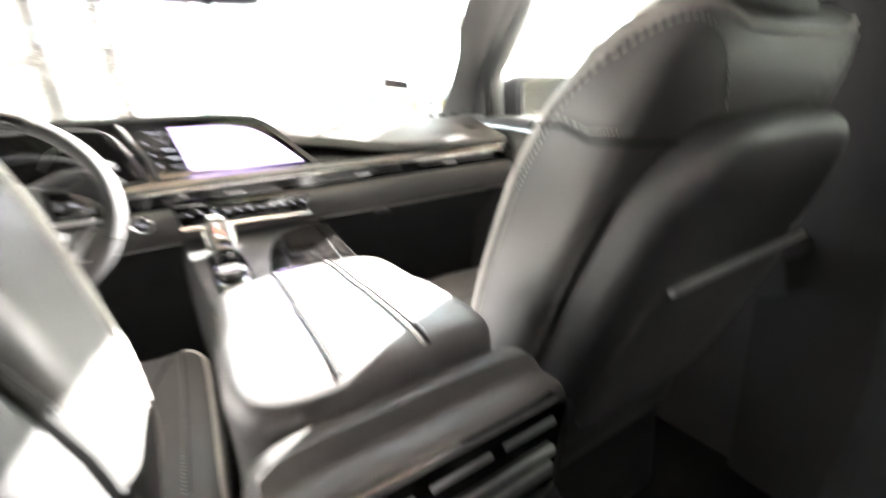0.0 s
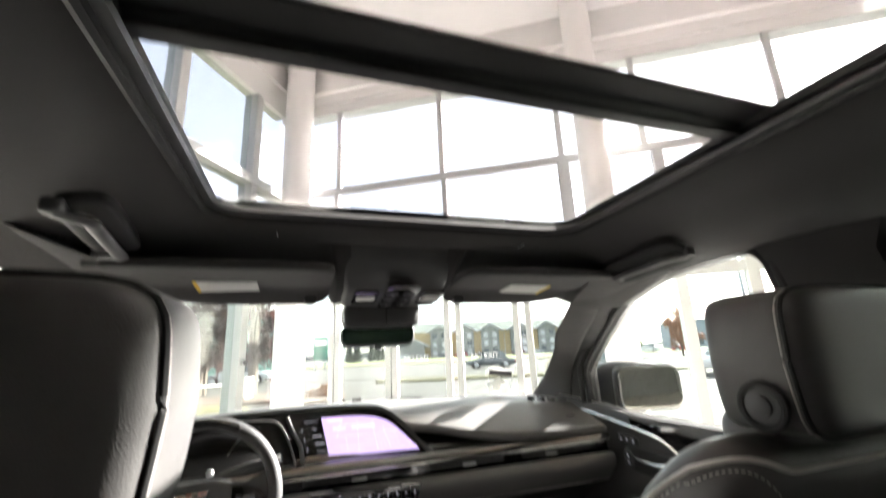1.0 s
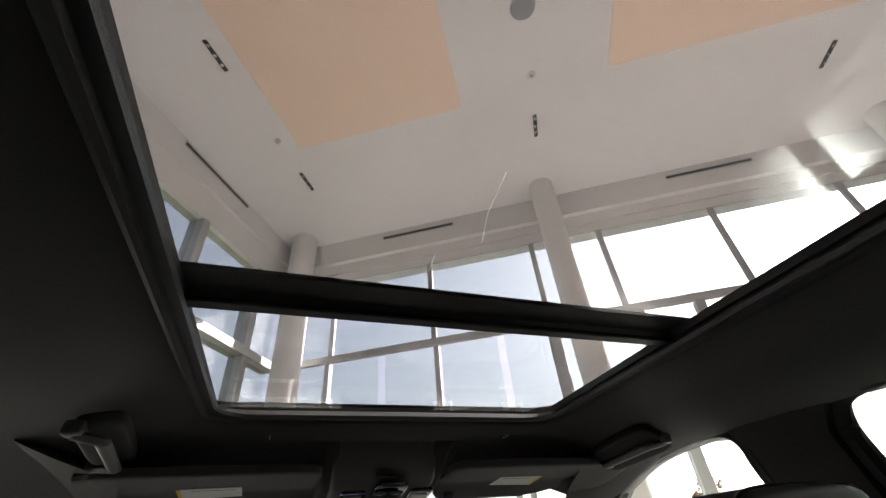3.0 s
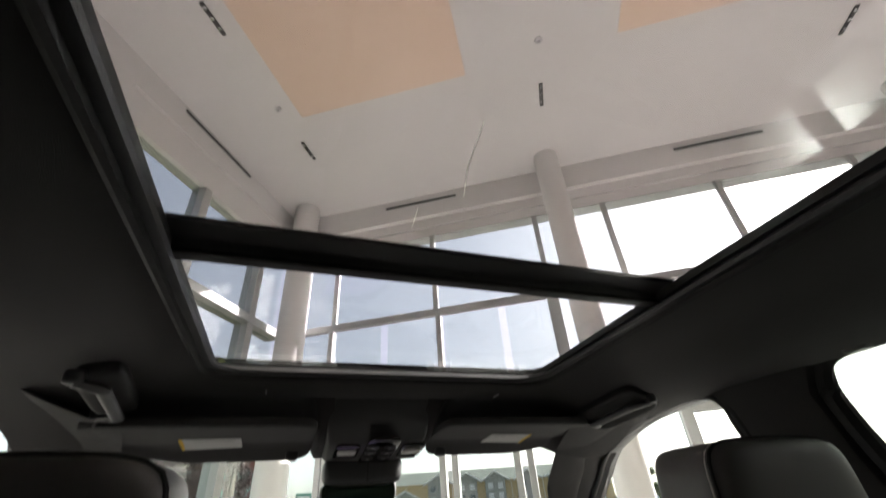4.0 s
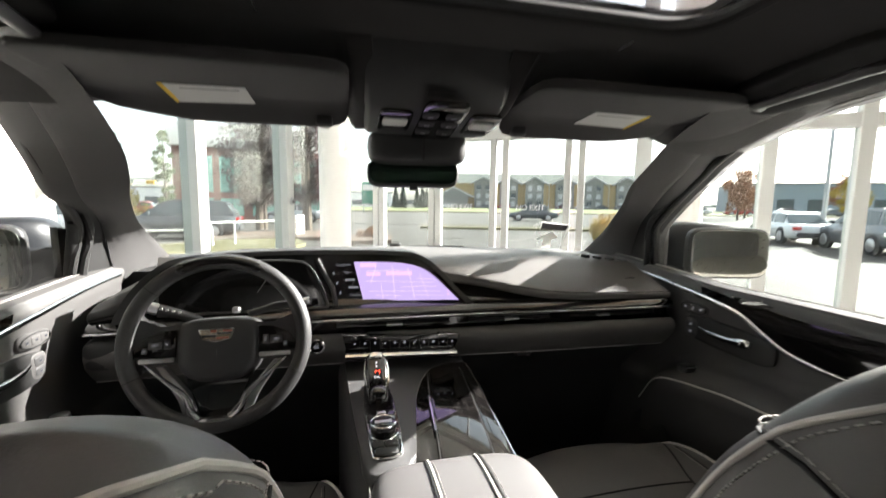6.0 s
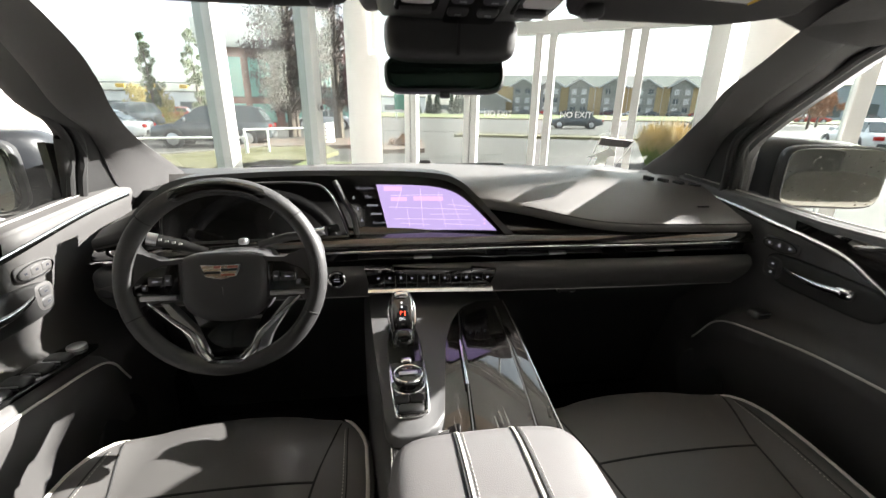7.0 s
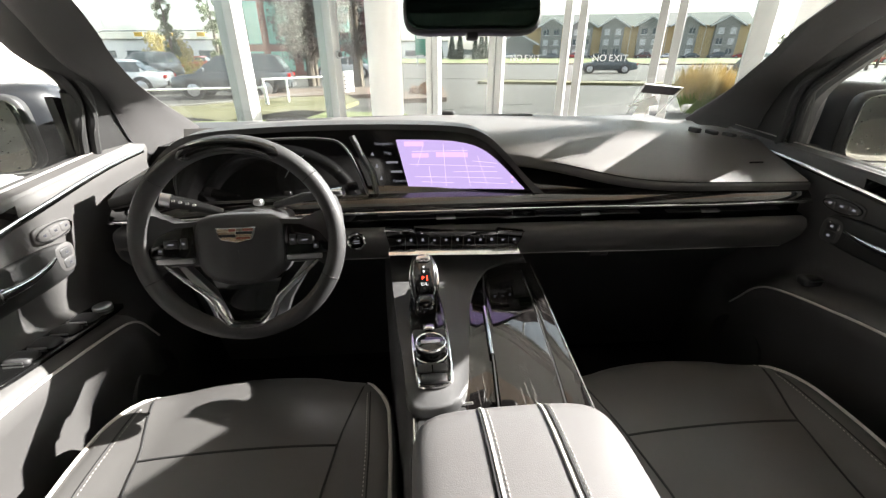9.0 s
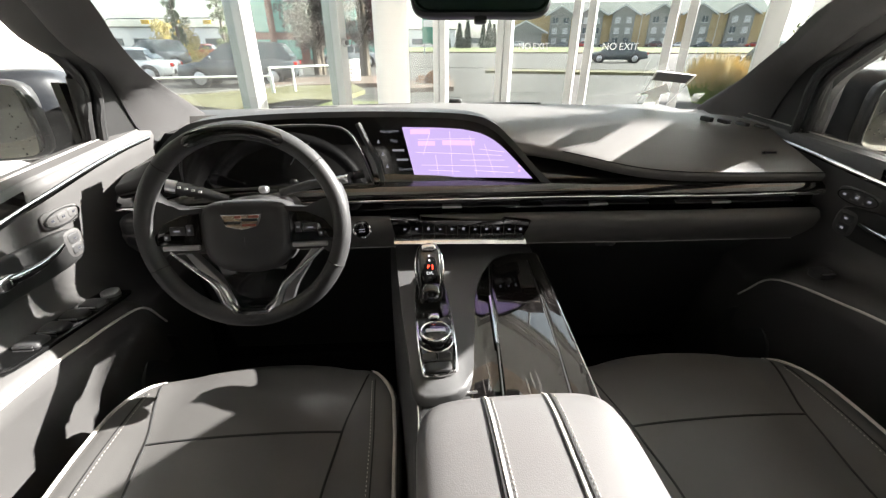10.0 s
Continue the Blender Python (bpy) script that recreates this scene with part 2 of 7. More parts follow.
def disc(r, h, sides=32, bev=0.0):
    bm = bmesh.new()
    bmesh.ops.create_cone(bm, cap_ends=True, segments=sides, radius1=r, radius2=r, depth=h)
    if bev:
        bmesh.ops.bevel(bm, geom=[e for e in bm.edges if abs(e.verts[0].co.z - e.verts[1].co.z) < 1e-6], offset=bev, segments=2, affect="EDGES", profile=0.5)
    return bm


def round_rect(cx, cy, hx, hy, r, corner=6, side=10):
    """Points round a rectangle with round corners, from the front right corner on, going left."""
    out = []
    for qx, qy, a0 in ((1, 1, 0), (-1, 1, 90), (-1, -1, 180), (1, -1, 270)):
        for k in range(corner + 1):
            a = radians(a0 + 90 * k / corner)
            out.append((cx + qx * (hx - r) + r * math.cos(a), cy + qy * (hy - r) + r * math.sin(a)))
        x, y = out[-1]
        nx, ny = {(1, 1): (-1, 1), (-1, 1): (-1, -1), (-1, -1): (1, -1), (1, -1): (1, 1)}[(qx, qy)]
        a = radians(a0 + 90)
        ex, ey = cx + nx * (hx - r) + r * math.cos(a), cy + ny * (hy - r) + r * math.sin(a)
        for k in range(1, side):
            out.append((x + (ex - x) * k / side, y + (ey - y) * k / side))
    return out


def lettering(name, text, size, m, mat, parent=None, depth=0.0004, align="CENTER"):
    cu = bpy.data.curves.new(name, "FONT")
    cu.body, cu.size, cu.extrude, cu.align_x, cu.align_y = text, size, depth, align, "CENTER"
    tmp = bpy.data.objects.new("tmp", cu)
    me = bpy.data.meshes.new_from_object(tmp)
    bpy.data.objects.remove(tmp)
    me.name = name
    me.materials.clear()
    me.materials.append(mat)
    ob = new(name, me)
    ob.matrix_basis = m
    if parent is not None:
        ob.parent = parent
    return ob


def lerp(a, b, t):
    return a + (b - a) * t


def table(x, rows):
    """Straight lines between rows of (x, value)."""
    if x <= rows[0][0]:
        return rows[0][1]
    for (a, u), (b, v) in zip(rows, rows[1:]):
        if x <= b:
            return lerp(u, v, (x - a) / (b - a))
    return rows[-1][1]


# ---- building materials ----
WHITE_METAL = material("white_frame_paint", (0.42, 0.43, 0.42), 0.4, vary=0.06, vary_size=3)
WHITE_WALL = material("white_wall_paint", (0.76, 0.745, 0.73), 0.8, grain=0.05, grain_size=120, vary=0.06, vary_size=1.5, bump=0.15)
# For the wall out of view; its grey keeps light off the seat backs.
BACK_WALL = material("unseen_wall_grey", (0.28, 0.28, 0.28), 0.8, grain=0.05, grain_size=120, vary=0.08, vary_size=1.5, bump=0.15)
CEILING_PAINT = material("ceiling_paint", (0.78, 0.77, 0.755), 0.85, grain=0.05, grain_size=60, vary=0.16, vary_size=0.7, bump=0.2)
PEACH = material("peach_ceiling_panel", (0.88, 0.69, 0.56), 0.75, vary=0.06, vary_size=1.2, grain=0.04, grain_size=40)
TILE = material("floor_tile", (0.60, 0.57, 0.53), 0.22, vary=0.12, vary_size=1.5, grain=0.08, grain_size=60)
DARK_METAL = material("dark_slot", (0.06, 0.06, 0.06), 0.5)
ASPHALT = material("asphalt", (0.034, 0.030, 0.024), 0.92, grain=0.35, grain_size=60, vary=0.35, vary_size=0.25, bump=0.5)
CONCRETE = material("concrete", (0.125, 0.113, 0.097), 0.9, grain=0.25, grain_size=40, vary=0.2, vary_size=0.8, bump=0.4)
GRASS = material("grass", (0.10, 0.115, 0.03), 0.95, grain=0.8, grain_size=25, vary=0.6, vary_size=0.5, bump=0.8)
DRY_GRASS = material("dry_verge", (0.095, 0.085, 0.03), 0.95, grain=0.8, grain_size=25, vary=0.5, vary_size=0.5, bump=0.8)
MULCH = material("bark_mulch", (0.10, 0.065, 0.045), 0.95, grain=0.9, grain_size=30, vary=0.4, vary_size=1.5, bump=1.0)
BRICK_RED = material("dark_red_cladding", (0.16, 0.075, 0.06), 0.8, grain=0.3, grain_size=20, vary=0.3, vary_size=1.0)
GREEN_PANE = material("green_facade_glass", (0.22, 0.42, 0.36), 0.12, 0.2, vary=0.3, vary_size=0.5)
SIGN_WHITE = material("sign_board", (0.72, 0.71, 0.67), 0.6, vary=0.08)
SIGN_GREY = material("sign_letters", (0.32, 0.33, 0.33), 0.5)
HOTEL_TAN = material("tan_siding", (0.44, 0.33, 0.175), 0.85, grain=0.2, grain_size=6, vary=0.15, vary_size=0.3)
HOTEL_GREY = material("grey_siding", (0.25, 0.25, 0.232), 0.85, grain=0.2, grain_size=6, vary=0.15, vary_size=0.3)
ROOF_GREY = material("grey_shingle", (0.14, 0.15, 0.132), 0.9, grain=0.4, grain_size=8, vary=0.3, vary_size=0.4)
FAR_WHITE = material("white_cladding", (0.62, 0.63, 0.62), 0.7, vary=0.15, vary_size=0.2)
FAR_BLUE = material("blue_grey_cladding", (0.25, 0.3, 0.34), 0.7, vary=0.15, vary_size=0.2)
DARK_PANE = material("dark_pane", (0.08, 0.10, 0.105), 0.1, vary=0.1)
PALE_PANE = material("curtained_pane", (0.5, 0.51, 0.5), 0.3, vary=0.2, vary_size=1)
BARK = material("bark", (0.11, 0.085, 0.065), 0.95, grain=0.6, grain_size=60, vary=0.3, bump=1.0, stretch=(1, 1, 0.2))
LEAF_GREEN = material("green_leaves", (0.09, 0.12, 0.045), 0.7, vary=0.7, vary_size=2.5)
LEAF_YELLOW = material("yellow_leaves", (0.36, 0.28, 0.04), 0.7, vary=0.6, vary_size=2.5)
LEAF_PURPLE = material("plum_leaves", (0.06, 0.032, 0.03), 0.6, vary=0.7, vary_size=2.5)
LEAF_RUST = material("rust_leaves", (0.26, 0.12, 0.05), 0.7, vary=0.6, vary_size=2.0)
FIR = material("fir_needles", (0.035, 0.055, 0.04), 0.85, vary=0.5, vary_size=1.5)
REED_TOP = material("reed_plume", (0.50, 0.37, 0.16), 0.8, vary=0.4, vary_size=6)
REED = material("reed_blade", (0.14, 0.21, 0.02), 0.7, vary=0.5, vary_size=6)
WHITE_RAIL = material("white_rail_paint", (0.75, 0.75, 0.72), 0.5)
GALV = material("galvanised_pole", (0.4, 0.41, 0.41), 0.5, 0.6)
SIGN_GREEN = material("green_sign", (0.03, 0.2, 0.13), 0.5)
SIGNAL_YELLOW = material("signal_yellow", (0.7, 0.42, 0.03), 0.5)
HILL = material("far_hill", (0.12, 0.14, 0.13), 1.0, vary=0.4, vary_size=0.05)
TYRE = material("tyre", (0.02, 0.02, 0.02), 0.85)
RIM = material("alloy", (0.5, 0.5, 0.52), 0.3, 0.9)
TAIL = material("tail_lamp", (0.5, 0.02, 0.015), 0.2, coat=0.5)
HEADLAMP = material("head_lamp", (0.7, 0.72, 0.74), 0.1, coat=0.5)


def paint(name, color):
    return material(name, color, 0.3, vary=0.08, coat=0.8)


CAR_COLORS = [paint("paint_black", (0.02, 0.021, 0.025)), paint("paint_grey", (0.10, 0.11, 0.12)), paint("paint_white", (0.72, 0.73, 0.73)), paint("paint_silver", (0.42, 0.44, 0.45)), paint("paint_red", (0.42, 0.04, 0.03)), paint("paint_blue", (0.045, 0.06, 0.07)), paint("paint_maroon", (0.10, 0.02, 0.02)), paint("paint_slate", (0.055, 0.065, 0.072))]

# ---- the showroom: u runs along the glass front, n towards it ----
HALL = pose(-0.2, -1.1, 0, 0, 0, -33)
FRONT, SIDE, TOP, HEAD, TRANSOM = 5.2, -3.62, 5.98, 5.20, 3.88
BACK, FAR = -7.0, 12.0


def hall(name, bm, mat, label="", category="", kind="structure", parent=None):
    ob = part(name, bm if parent is not None else bm, mat, parent)
    if parent is None:
        ob.matrix_basis = HALL
        tagged(ob, label, category, kind=kind)
    return ob


hall("floor", box(SIDE - 0.3, FAR + 0.2, BACK - 0.2, FRONT + 0.1, -0.12, 0.0), TILE, "pale grey polished showroom floor", "floor")
hall("ceiling", box(SIDE - 0.3, FAR + 0.2, BACK - 0.2, FRONT + 0.25, TOP, TOP + 0.2), CEILING_PAINT, "high white painted showroom ceiling", "ceiling")
hall("wall_south", box(SIDE - 0.3, FAR + 0.2, BACK - 0.2, BACK, 0, TOP), BACK_WALL, "plain grey wall closing the unseen rear of the showroom", "wall")
hall("wall_east", box(FAR, FAR + 0.2, BACK, FRONT - 0.1, 0, TOP), WHITE_WALL, "plain white showroom end wall", "wall")
hall("wall_west", box(SIDE - 0.2, SIDE, BACK, 1.96, 0, TOP), WHITE_WALL, "plain white wall beside the glass", "wall")
hall("bulkhead_front", join(box(SIDE - 0.2, FAR, FRONT - 0.05, FRONT + 0.25, 5.55, TOP), box(SIDE - 0.2, FAR, FRONT + 0.03, FRONT + 0.25, 5.385, 5.549), box(SIDE - 0.2, FAR, FRONT + 0.05, FRONT + 0.25, HEAD, 5.37)), WHITE_WALL, "white bulkhead over the front glazing", "bulkhead")
hall("bulkhead_side", join(box(SIDE - 0.25, SIDE, 1.96, FRONT - 0.05, 5.62, TOP), box(SIDE - 0.25, SIDE - 0.05, 1.96, FRONT - 0.05, HEAD, 5.619)), WHITE_WALL, "white bulkhead over the side glazing", "bulkhead")
for u0, u1, n0, n1 in ((-2.36, -0.17, 0.2, 3.12), (1.61, 4.7, 0.2, 3.08)):
    ob = thing("ceiling_panel", "large flat peach panel set in the ceiling", "ceiling panel", "ceiling panels", kind="structure")
    ob.matrix_basis = HALL
    part("panel_face", box(u0, u1, n0, n1, TOP - 0.012, TOP - 0.001, 0.002), PEACH, ob)


def slot(u0, u1, n0, n1, z0, z1):
    ob = thing("air_slot", "narrow dark linear air slot in white plaster", "air vent", "air slots")
    ob.matrix_basis = HALL
    long_u = (u1 - u0) > (n1 - n0)
    part("slot_core", box(u0, u1, n0, n1, z0, z1), DARK_METAL, ob)
    a = 0.012
    if long_u:
        part("slot_lip", box(u0 - a, u1 + a, n0 - 0.004, n1, z1, z1 + a), WHITE_METAL, ob)
        part("slot_lip", box(u0 - a, u1 + a, n0 - 0.004, n1, z0 - a, z0), WHITE_METAL, ob)
    else:
        part("slot_lip", box(u0, u1 + 0.004, n0 - a, n1 + a, z1, z1 + a), WHITE_METAL, ob)
        part("slot_lip", box(u0, u1 + 0.004, n0 - a, n1 + a, z0 - a, z0), WHITE_METAL, ob)


for u in (-1.95, 2.60, 6.9):
    slot(u, u + 1.20, FRONT - 0.062, FRONT - 0.052, 5.82, 5.86)
for n in (2.57, -0.2):
    slot(SIDE + 0.002, SIDE + 0.012, n, n + 1.26, 5.88, 5.92)
for u in (-2.58, 0.72, 4.23):
    for n in (3.5, 1.55):
        ob = thing("ceiling_spot", "recessed dark twin spotlight slot in ceiling", "ceiling light", "ceiling spots")
        ob.matrix_basis = HALL
        part("housing", box(u - 0.025, u + 0.025, n, n + 0.36, TOP - 0.012, TOP - 0.001, 0.003), DARK_METAL, ob)
        for k in (0.06, 0.17, 0.28):
            part("lamp_head", shifted(disc(0.022, 0.012, 16, 0.002), pose(u, n + k, TOP - 0.016)), CHROME, ob)
    ob = thing("sprinkler", "small white sprinkler rose in the ceiling", "sprinkler", "sprinklers")
    ob.matrix_basis = HALL
    part("rose", shifted(disc(0.045, 0.02, 20, 0.006), pose(u, 2.92, TOP - 0.011)), SATIN, ob)
    part("head", shifted(disc(0.012, 0.04, 10), pose(u, 2.92, TOP - 0.04)), SATIN, ob)
# Large smoke dome, drawn as a flat grey disc.
ob = thing("ceiling_smoke_dome", "round grey smoke dome on the ceiling", "speaker")
ob.matrix_basis = HALL
part("cover", shifted(disc(0.13, 0.02, 32, 0.006), pose(0.68, 2.13, TOP - 0.011)), SIGN_GREY, ob)

# glazing: frames and panes, bay by bay
def bar(u0, u1, n0, n1, z0, z1, parent, name="frame_bar"):
    return part(name, box(u0, u1, n0, n1, z0, z1, 0.006, 1), WHITE_METAL, parent)


def pane(u0, u1, n0, n1, z0, z1, parent):
    p = part("pane", box(u0, u1, n0, n1, z0, z1), SHOP_GLASS, parent)
    p.visible_shadow = False
    return p


front = thing("window_1", "tall white-framed glass front of the showroom", "window wall", kind="structure")
front.matrix_basis = HALL
posts = [SIDE + 0.02, -2.78, -1.21, 0.39, 1.39, 2.95, 4.60, 6.25, 7.85, 9.45, 11.05, FAR]
for u in posts:
    bar(u - 0.037, u + 0.037, FRONT, FRONT + 0.06, TRANSOM + 0.05, HEAD, front, "mullion")
for a, b in zip(posts, posts[1:]):
    pane(a + 0.03, b - 0.03, FRONT + 0.04, FRONT + 0.048, TRANSOM + 0.05, HEAD, front)
bar(SIDE, FAR, FRONT - 0.01, FRONT + 0.07, TRANSOM - 0.05, TRANSOM + 0.05, front, "transom")
bar(SIDE, FAR, FRONT - 0.01, FRONT + 0.2, 0.0, 0.12, front, "sill")
low = [SIDE + 0.02, -2.81, -2.0, -1.17, -0.30, 0.40, 1.52, 2.25, 2.95, 3.85, 4.65, 6.25, 7.85, 9.45, 11.05, FAR]
for u in low:
    if -2.9 < u < 0.0:
        for s in (-0.045 - 0.03 * (u > -1.9), 0.045 + 0.03 * (u > -1.9)):
            bar(u + s - 0.038, u + s + 0.038, FRONT + 0.02, FRONT + 0.12, 0.12, 2.27, front, "door_stile")
    else:
        w = 0.075 if u < 1.5 else 0.06
        bar(u - w, u + w, FRONT, FRONT + 0.12, 0.12, TRANSOM - 0.05, front, "mullion")
for a, b in zip(low, low[1:]):
    pane(a + 0.05, b - 0.05, FRONT + 0.06, FRONT + 0.068, 0.12, TRANSOM - 0.06, front)
bar(-2.74, 0.33, FRONT + 0.01, FRONT + 0.16, 2.27, 2.39, front, "door_head")
for u in (-2.81, -1.19):
    bar(u - 0.035, u + 0.035, FRONT, FRONT + 0.12, 2.39, TRANSOM - 0.05, front, "mullion")
bar(1.49, 2.97, FRONT + 0.01, FRONT + 0.16, 2.25, 2.38, front, "door_head")
side = thing("window_2", "white-framed glass side wall of the showroom", "window wall", kind="structure")
side.matrix_basis = HALL
sp = [2.02, 3.26, 4.5]
for n in sp:
    bar(SIDE - 0.24, SIDE - 0.02, n - 0.06, n + 0.06, 0.12, TRANSOM - 0.06, side, "mullion")
    bar(SIDE - 0.24, SIDE - 0.02, n - 0.06, n + 0.06, TRANSOM + 0.06, HEAD, side, "mullion")
bar(SIDE - 0.25, SIDE - 0.005, 1.96, FRONT - 0.02, TRANSOM - 0.06, TRANSOM + 0.06, side, "transom")
bar(SIDE - 0.25, SIDE - 0.005, 1.96, FRONT - 0.02, 0.0, 0.12, side, "sill")
for a, b in zip(sp, sp[1:] + [FRONT - 0.02]):
    for z0, z1 in ((0.12, TRANSOM - 0.06), (TRANSOM + 0.06, HEAD)):
        pane(SIDE - 0.13, SIDE - 0.122, a + 0.05, b - 0.05, z0, z1, side)
for u, n, r in ((-3.28, 4.92, 0.2), (0.73, 4.86, 0.175), (5.4, 4.86, 0.175)):
    ob = hall("column", shifted(disc(r, TOP, 40), pose(u, n, TOP / 2)), WHITE_WALL, "round white painted showroom column", "column")
    ob["group"] = "columns"
# a round alarm and a notice on the side mullion, lettering on the doors
ob = thing("alarm_sounder", "small round dark alarm on the white mullion", "alarm")
ob.matrix_basis = HALL
part("base", shifted(disc(0.045, 0.03, 24, 0.006), pose(SIDE + 0.0, 4.5, 1.5, 0, 90, 0)), SIGN_GREY, ob)
part("lens", shifted(disc(0.026, 0.03, 20, 0.008), pose(SIDE + 0.02, 4.5, 1.5, 0, 90, 0)), DARK_METAL, ob)
ob = thing("wall_notice", "small white notice fixed to the glass", "notice")
ob.matrix_basis = HALL
part("sheet", box(SIDE - 0.118, SIDE - 0.112, 4.66, 4.86, 1.08, 1.32), STICKER, ob)
for k in range(4):
    part("text_bar", box(SIDE - 0.112, SIDE - 0.110, 4.69, 4.83 - 0.02 * (k % 2), 1.25 - 0.045 * k, 1.265 - 0.045 * k), INK, ob)
for u in (-1.655, -0.78):
    ob = thing("door_lettering", "white vinyl lettering on the glass door", "lettering", "door lettering")
    ob.matrix_basis = HALL
    lettering("word", "NO", 0.088, pose(u - 0.11, FRONT + 0.055, 1.46, 90, 0, 0), STICKER, ob)
    lettering("word", "EXIT", 0.088, pose(u + 0.07, FRONT + 0.055, 1.46, 90, 0, 0), STICKER, ob)

# ---- outdoors ----
tagged(part("ground", box(-700, 700, -400, 1200, -0.5, -0.14), ASPHALT), "wide grey asphalt car park and road", "ground", kind="structure")


def strip(name, pts, mat, label, category, z0=-0.139, z1=-0.02):
    ob = part(name, prism(pts, z0, z1, 0.0, "xy"), mat)
    return tagged(ob, label, category, kind="structure")


def outline(m, pts):
    return [tuple((m @ Vector((a, b, 0)))[:2]) for a, b in pts]


ROAD = pose(0, 0, 0, 0, 0, -19)
strip("pavement", outline(HALL, [(-9, 5.45), (13, 5.45), (13, 7.6), (-9, 7.6)]), CONCRETE, "pale concrete walk along the glass front", "pavement")
strip("lawn", outline(HALL, [(-10, 7.6), (-6.3, 7.6), (-6.6, 10.6), (-10, 9.8)]), GRASS, "short yellowing grass beside the walk", "lawn", -0.139, 0.0)
strip("lawn", outline(HALL, [(-12, -2), (-4.6, -2), (-4.6, 5.4), (-9.2, 5.4), (-9.2, 7.4), (-12, 7.4)]), GRASS, "short yellowing grass beside the glass", "lawn", -0.139, 0.0)
strip("planting_bed", [(-5.5, 16.5), (-0.6, 17.5), (-0.8, 21.5), (-6.0, 20.5)], MULCH, "bark mulch bed under a plum tree", "planting bed", -0.139, 0.02)
strip("planting_bed", [(-0.2, 15.2), (1.6, 15.6), (1.9, 18.4), (-0.2, 18.4)], MULCH, "gravel bed with a pale concrete edge", "planting bed", -0.139, 0.02)
strip("lawn", [(-10, 12.6), (-6.2, 10.5), (-2.6, 10.6), (-1.6, 15.0), (-2.5, 18.2), (-3.8, 17.9), (-5.2, 15.9), (-6.8, 14.1), (-10, 13.2)], DRY_GRASS, "short yellowing grass outside the showroom", "lawn", -0.139, 0.0)
strip("kerb", [(-10, 13.2), (-6.8, 14.1), (-5.2, 15.9), (-3.8, 17.9), (-2.5, 18.2), (-2.5, 18.5), (-3.9, 18.25), (-5.4, 16.2), (-7.0, 14.4), (-10, 13.5)], CONCRETE, "pale concrete kerb round the grass", "kerb", -0.139, 0.03)
strip("verge", outline(ROAD, [(-4, 25.2), (19, 25.2), (19, 26.9), (-4, 26.9)]), DRY_GRASS, "dry grass island between car park and road", "verge", -0.139, 0.0)
strip("road", outline(ROAD, [(-80, 30), (160, 30), (160, 70), (-80, 70)]), ASPHALT, "wide grey asphalt road", "road", -0.139, -0.12)
strip("kerb", outline(ROAD, [(-80, 70), (160, 70), (160, 72), (-80, 72)]), MULCH, "dark kerb line of the far verge", "kerb", -0.139, 0.02)
strip("verge", outline(ROAD, [(-80, 72), (160, 72), (160, 128), (-80, 128)]), GRASS, "green verge beyond the road", "verge", -0.139, 0.04)
strip("verge", outline(HALL, [(12, 15.4), (34, 15.4), (34, 16.8), (12, 16.8)]), DRY_GRASS, "dry grass island in the car park", "verge", -0.139, 0.0)
strip("kerb", outline(HALL, [(6, 10.2), (30, 10.2), (30, 10.5), (6, 10.5)]), CONCRETE, "low concrete kerb in the car park", "kerb", -0.139, 0.0)


def rail(a, b, posts_at, h=0.85):
    ob = thing("guard_rail", "low white tubular barrier rail on posts", "railing", "guard rails")
    A, B = Vector((*a, -0.1)), Vector((*b, -0.1))
    part("rail", sweep([A + Vector((0, 0, h)), B + Vector((0, 0, h))], 0.035, 10), WHITE_RAIL, ob)
    for t in posts_at:
        p = A.lerp(B, t)
        part("post", sweep([p, p + Vector((0, 0, h + 0.03))], 0.035, 10), WHITE_RAIL, ob)


rail((-10.5, 13.0), (-4.5, 14.27), (0.02, 1.0), 0.62)
rail((-4.54, 14.27), (-2.5, 15.9), (0.0, 0.3, 1.0), 0.86)


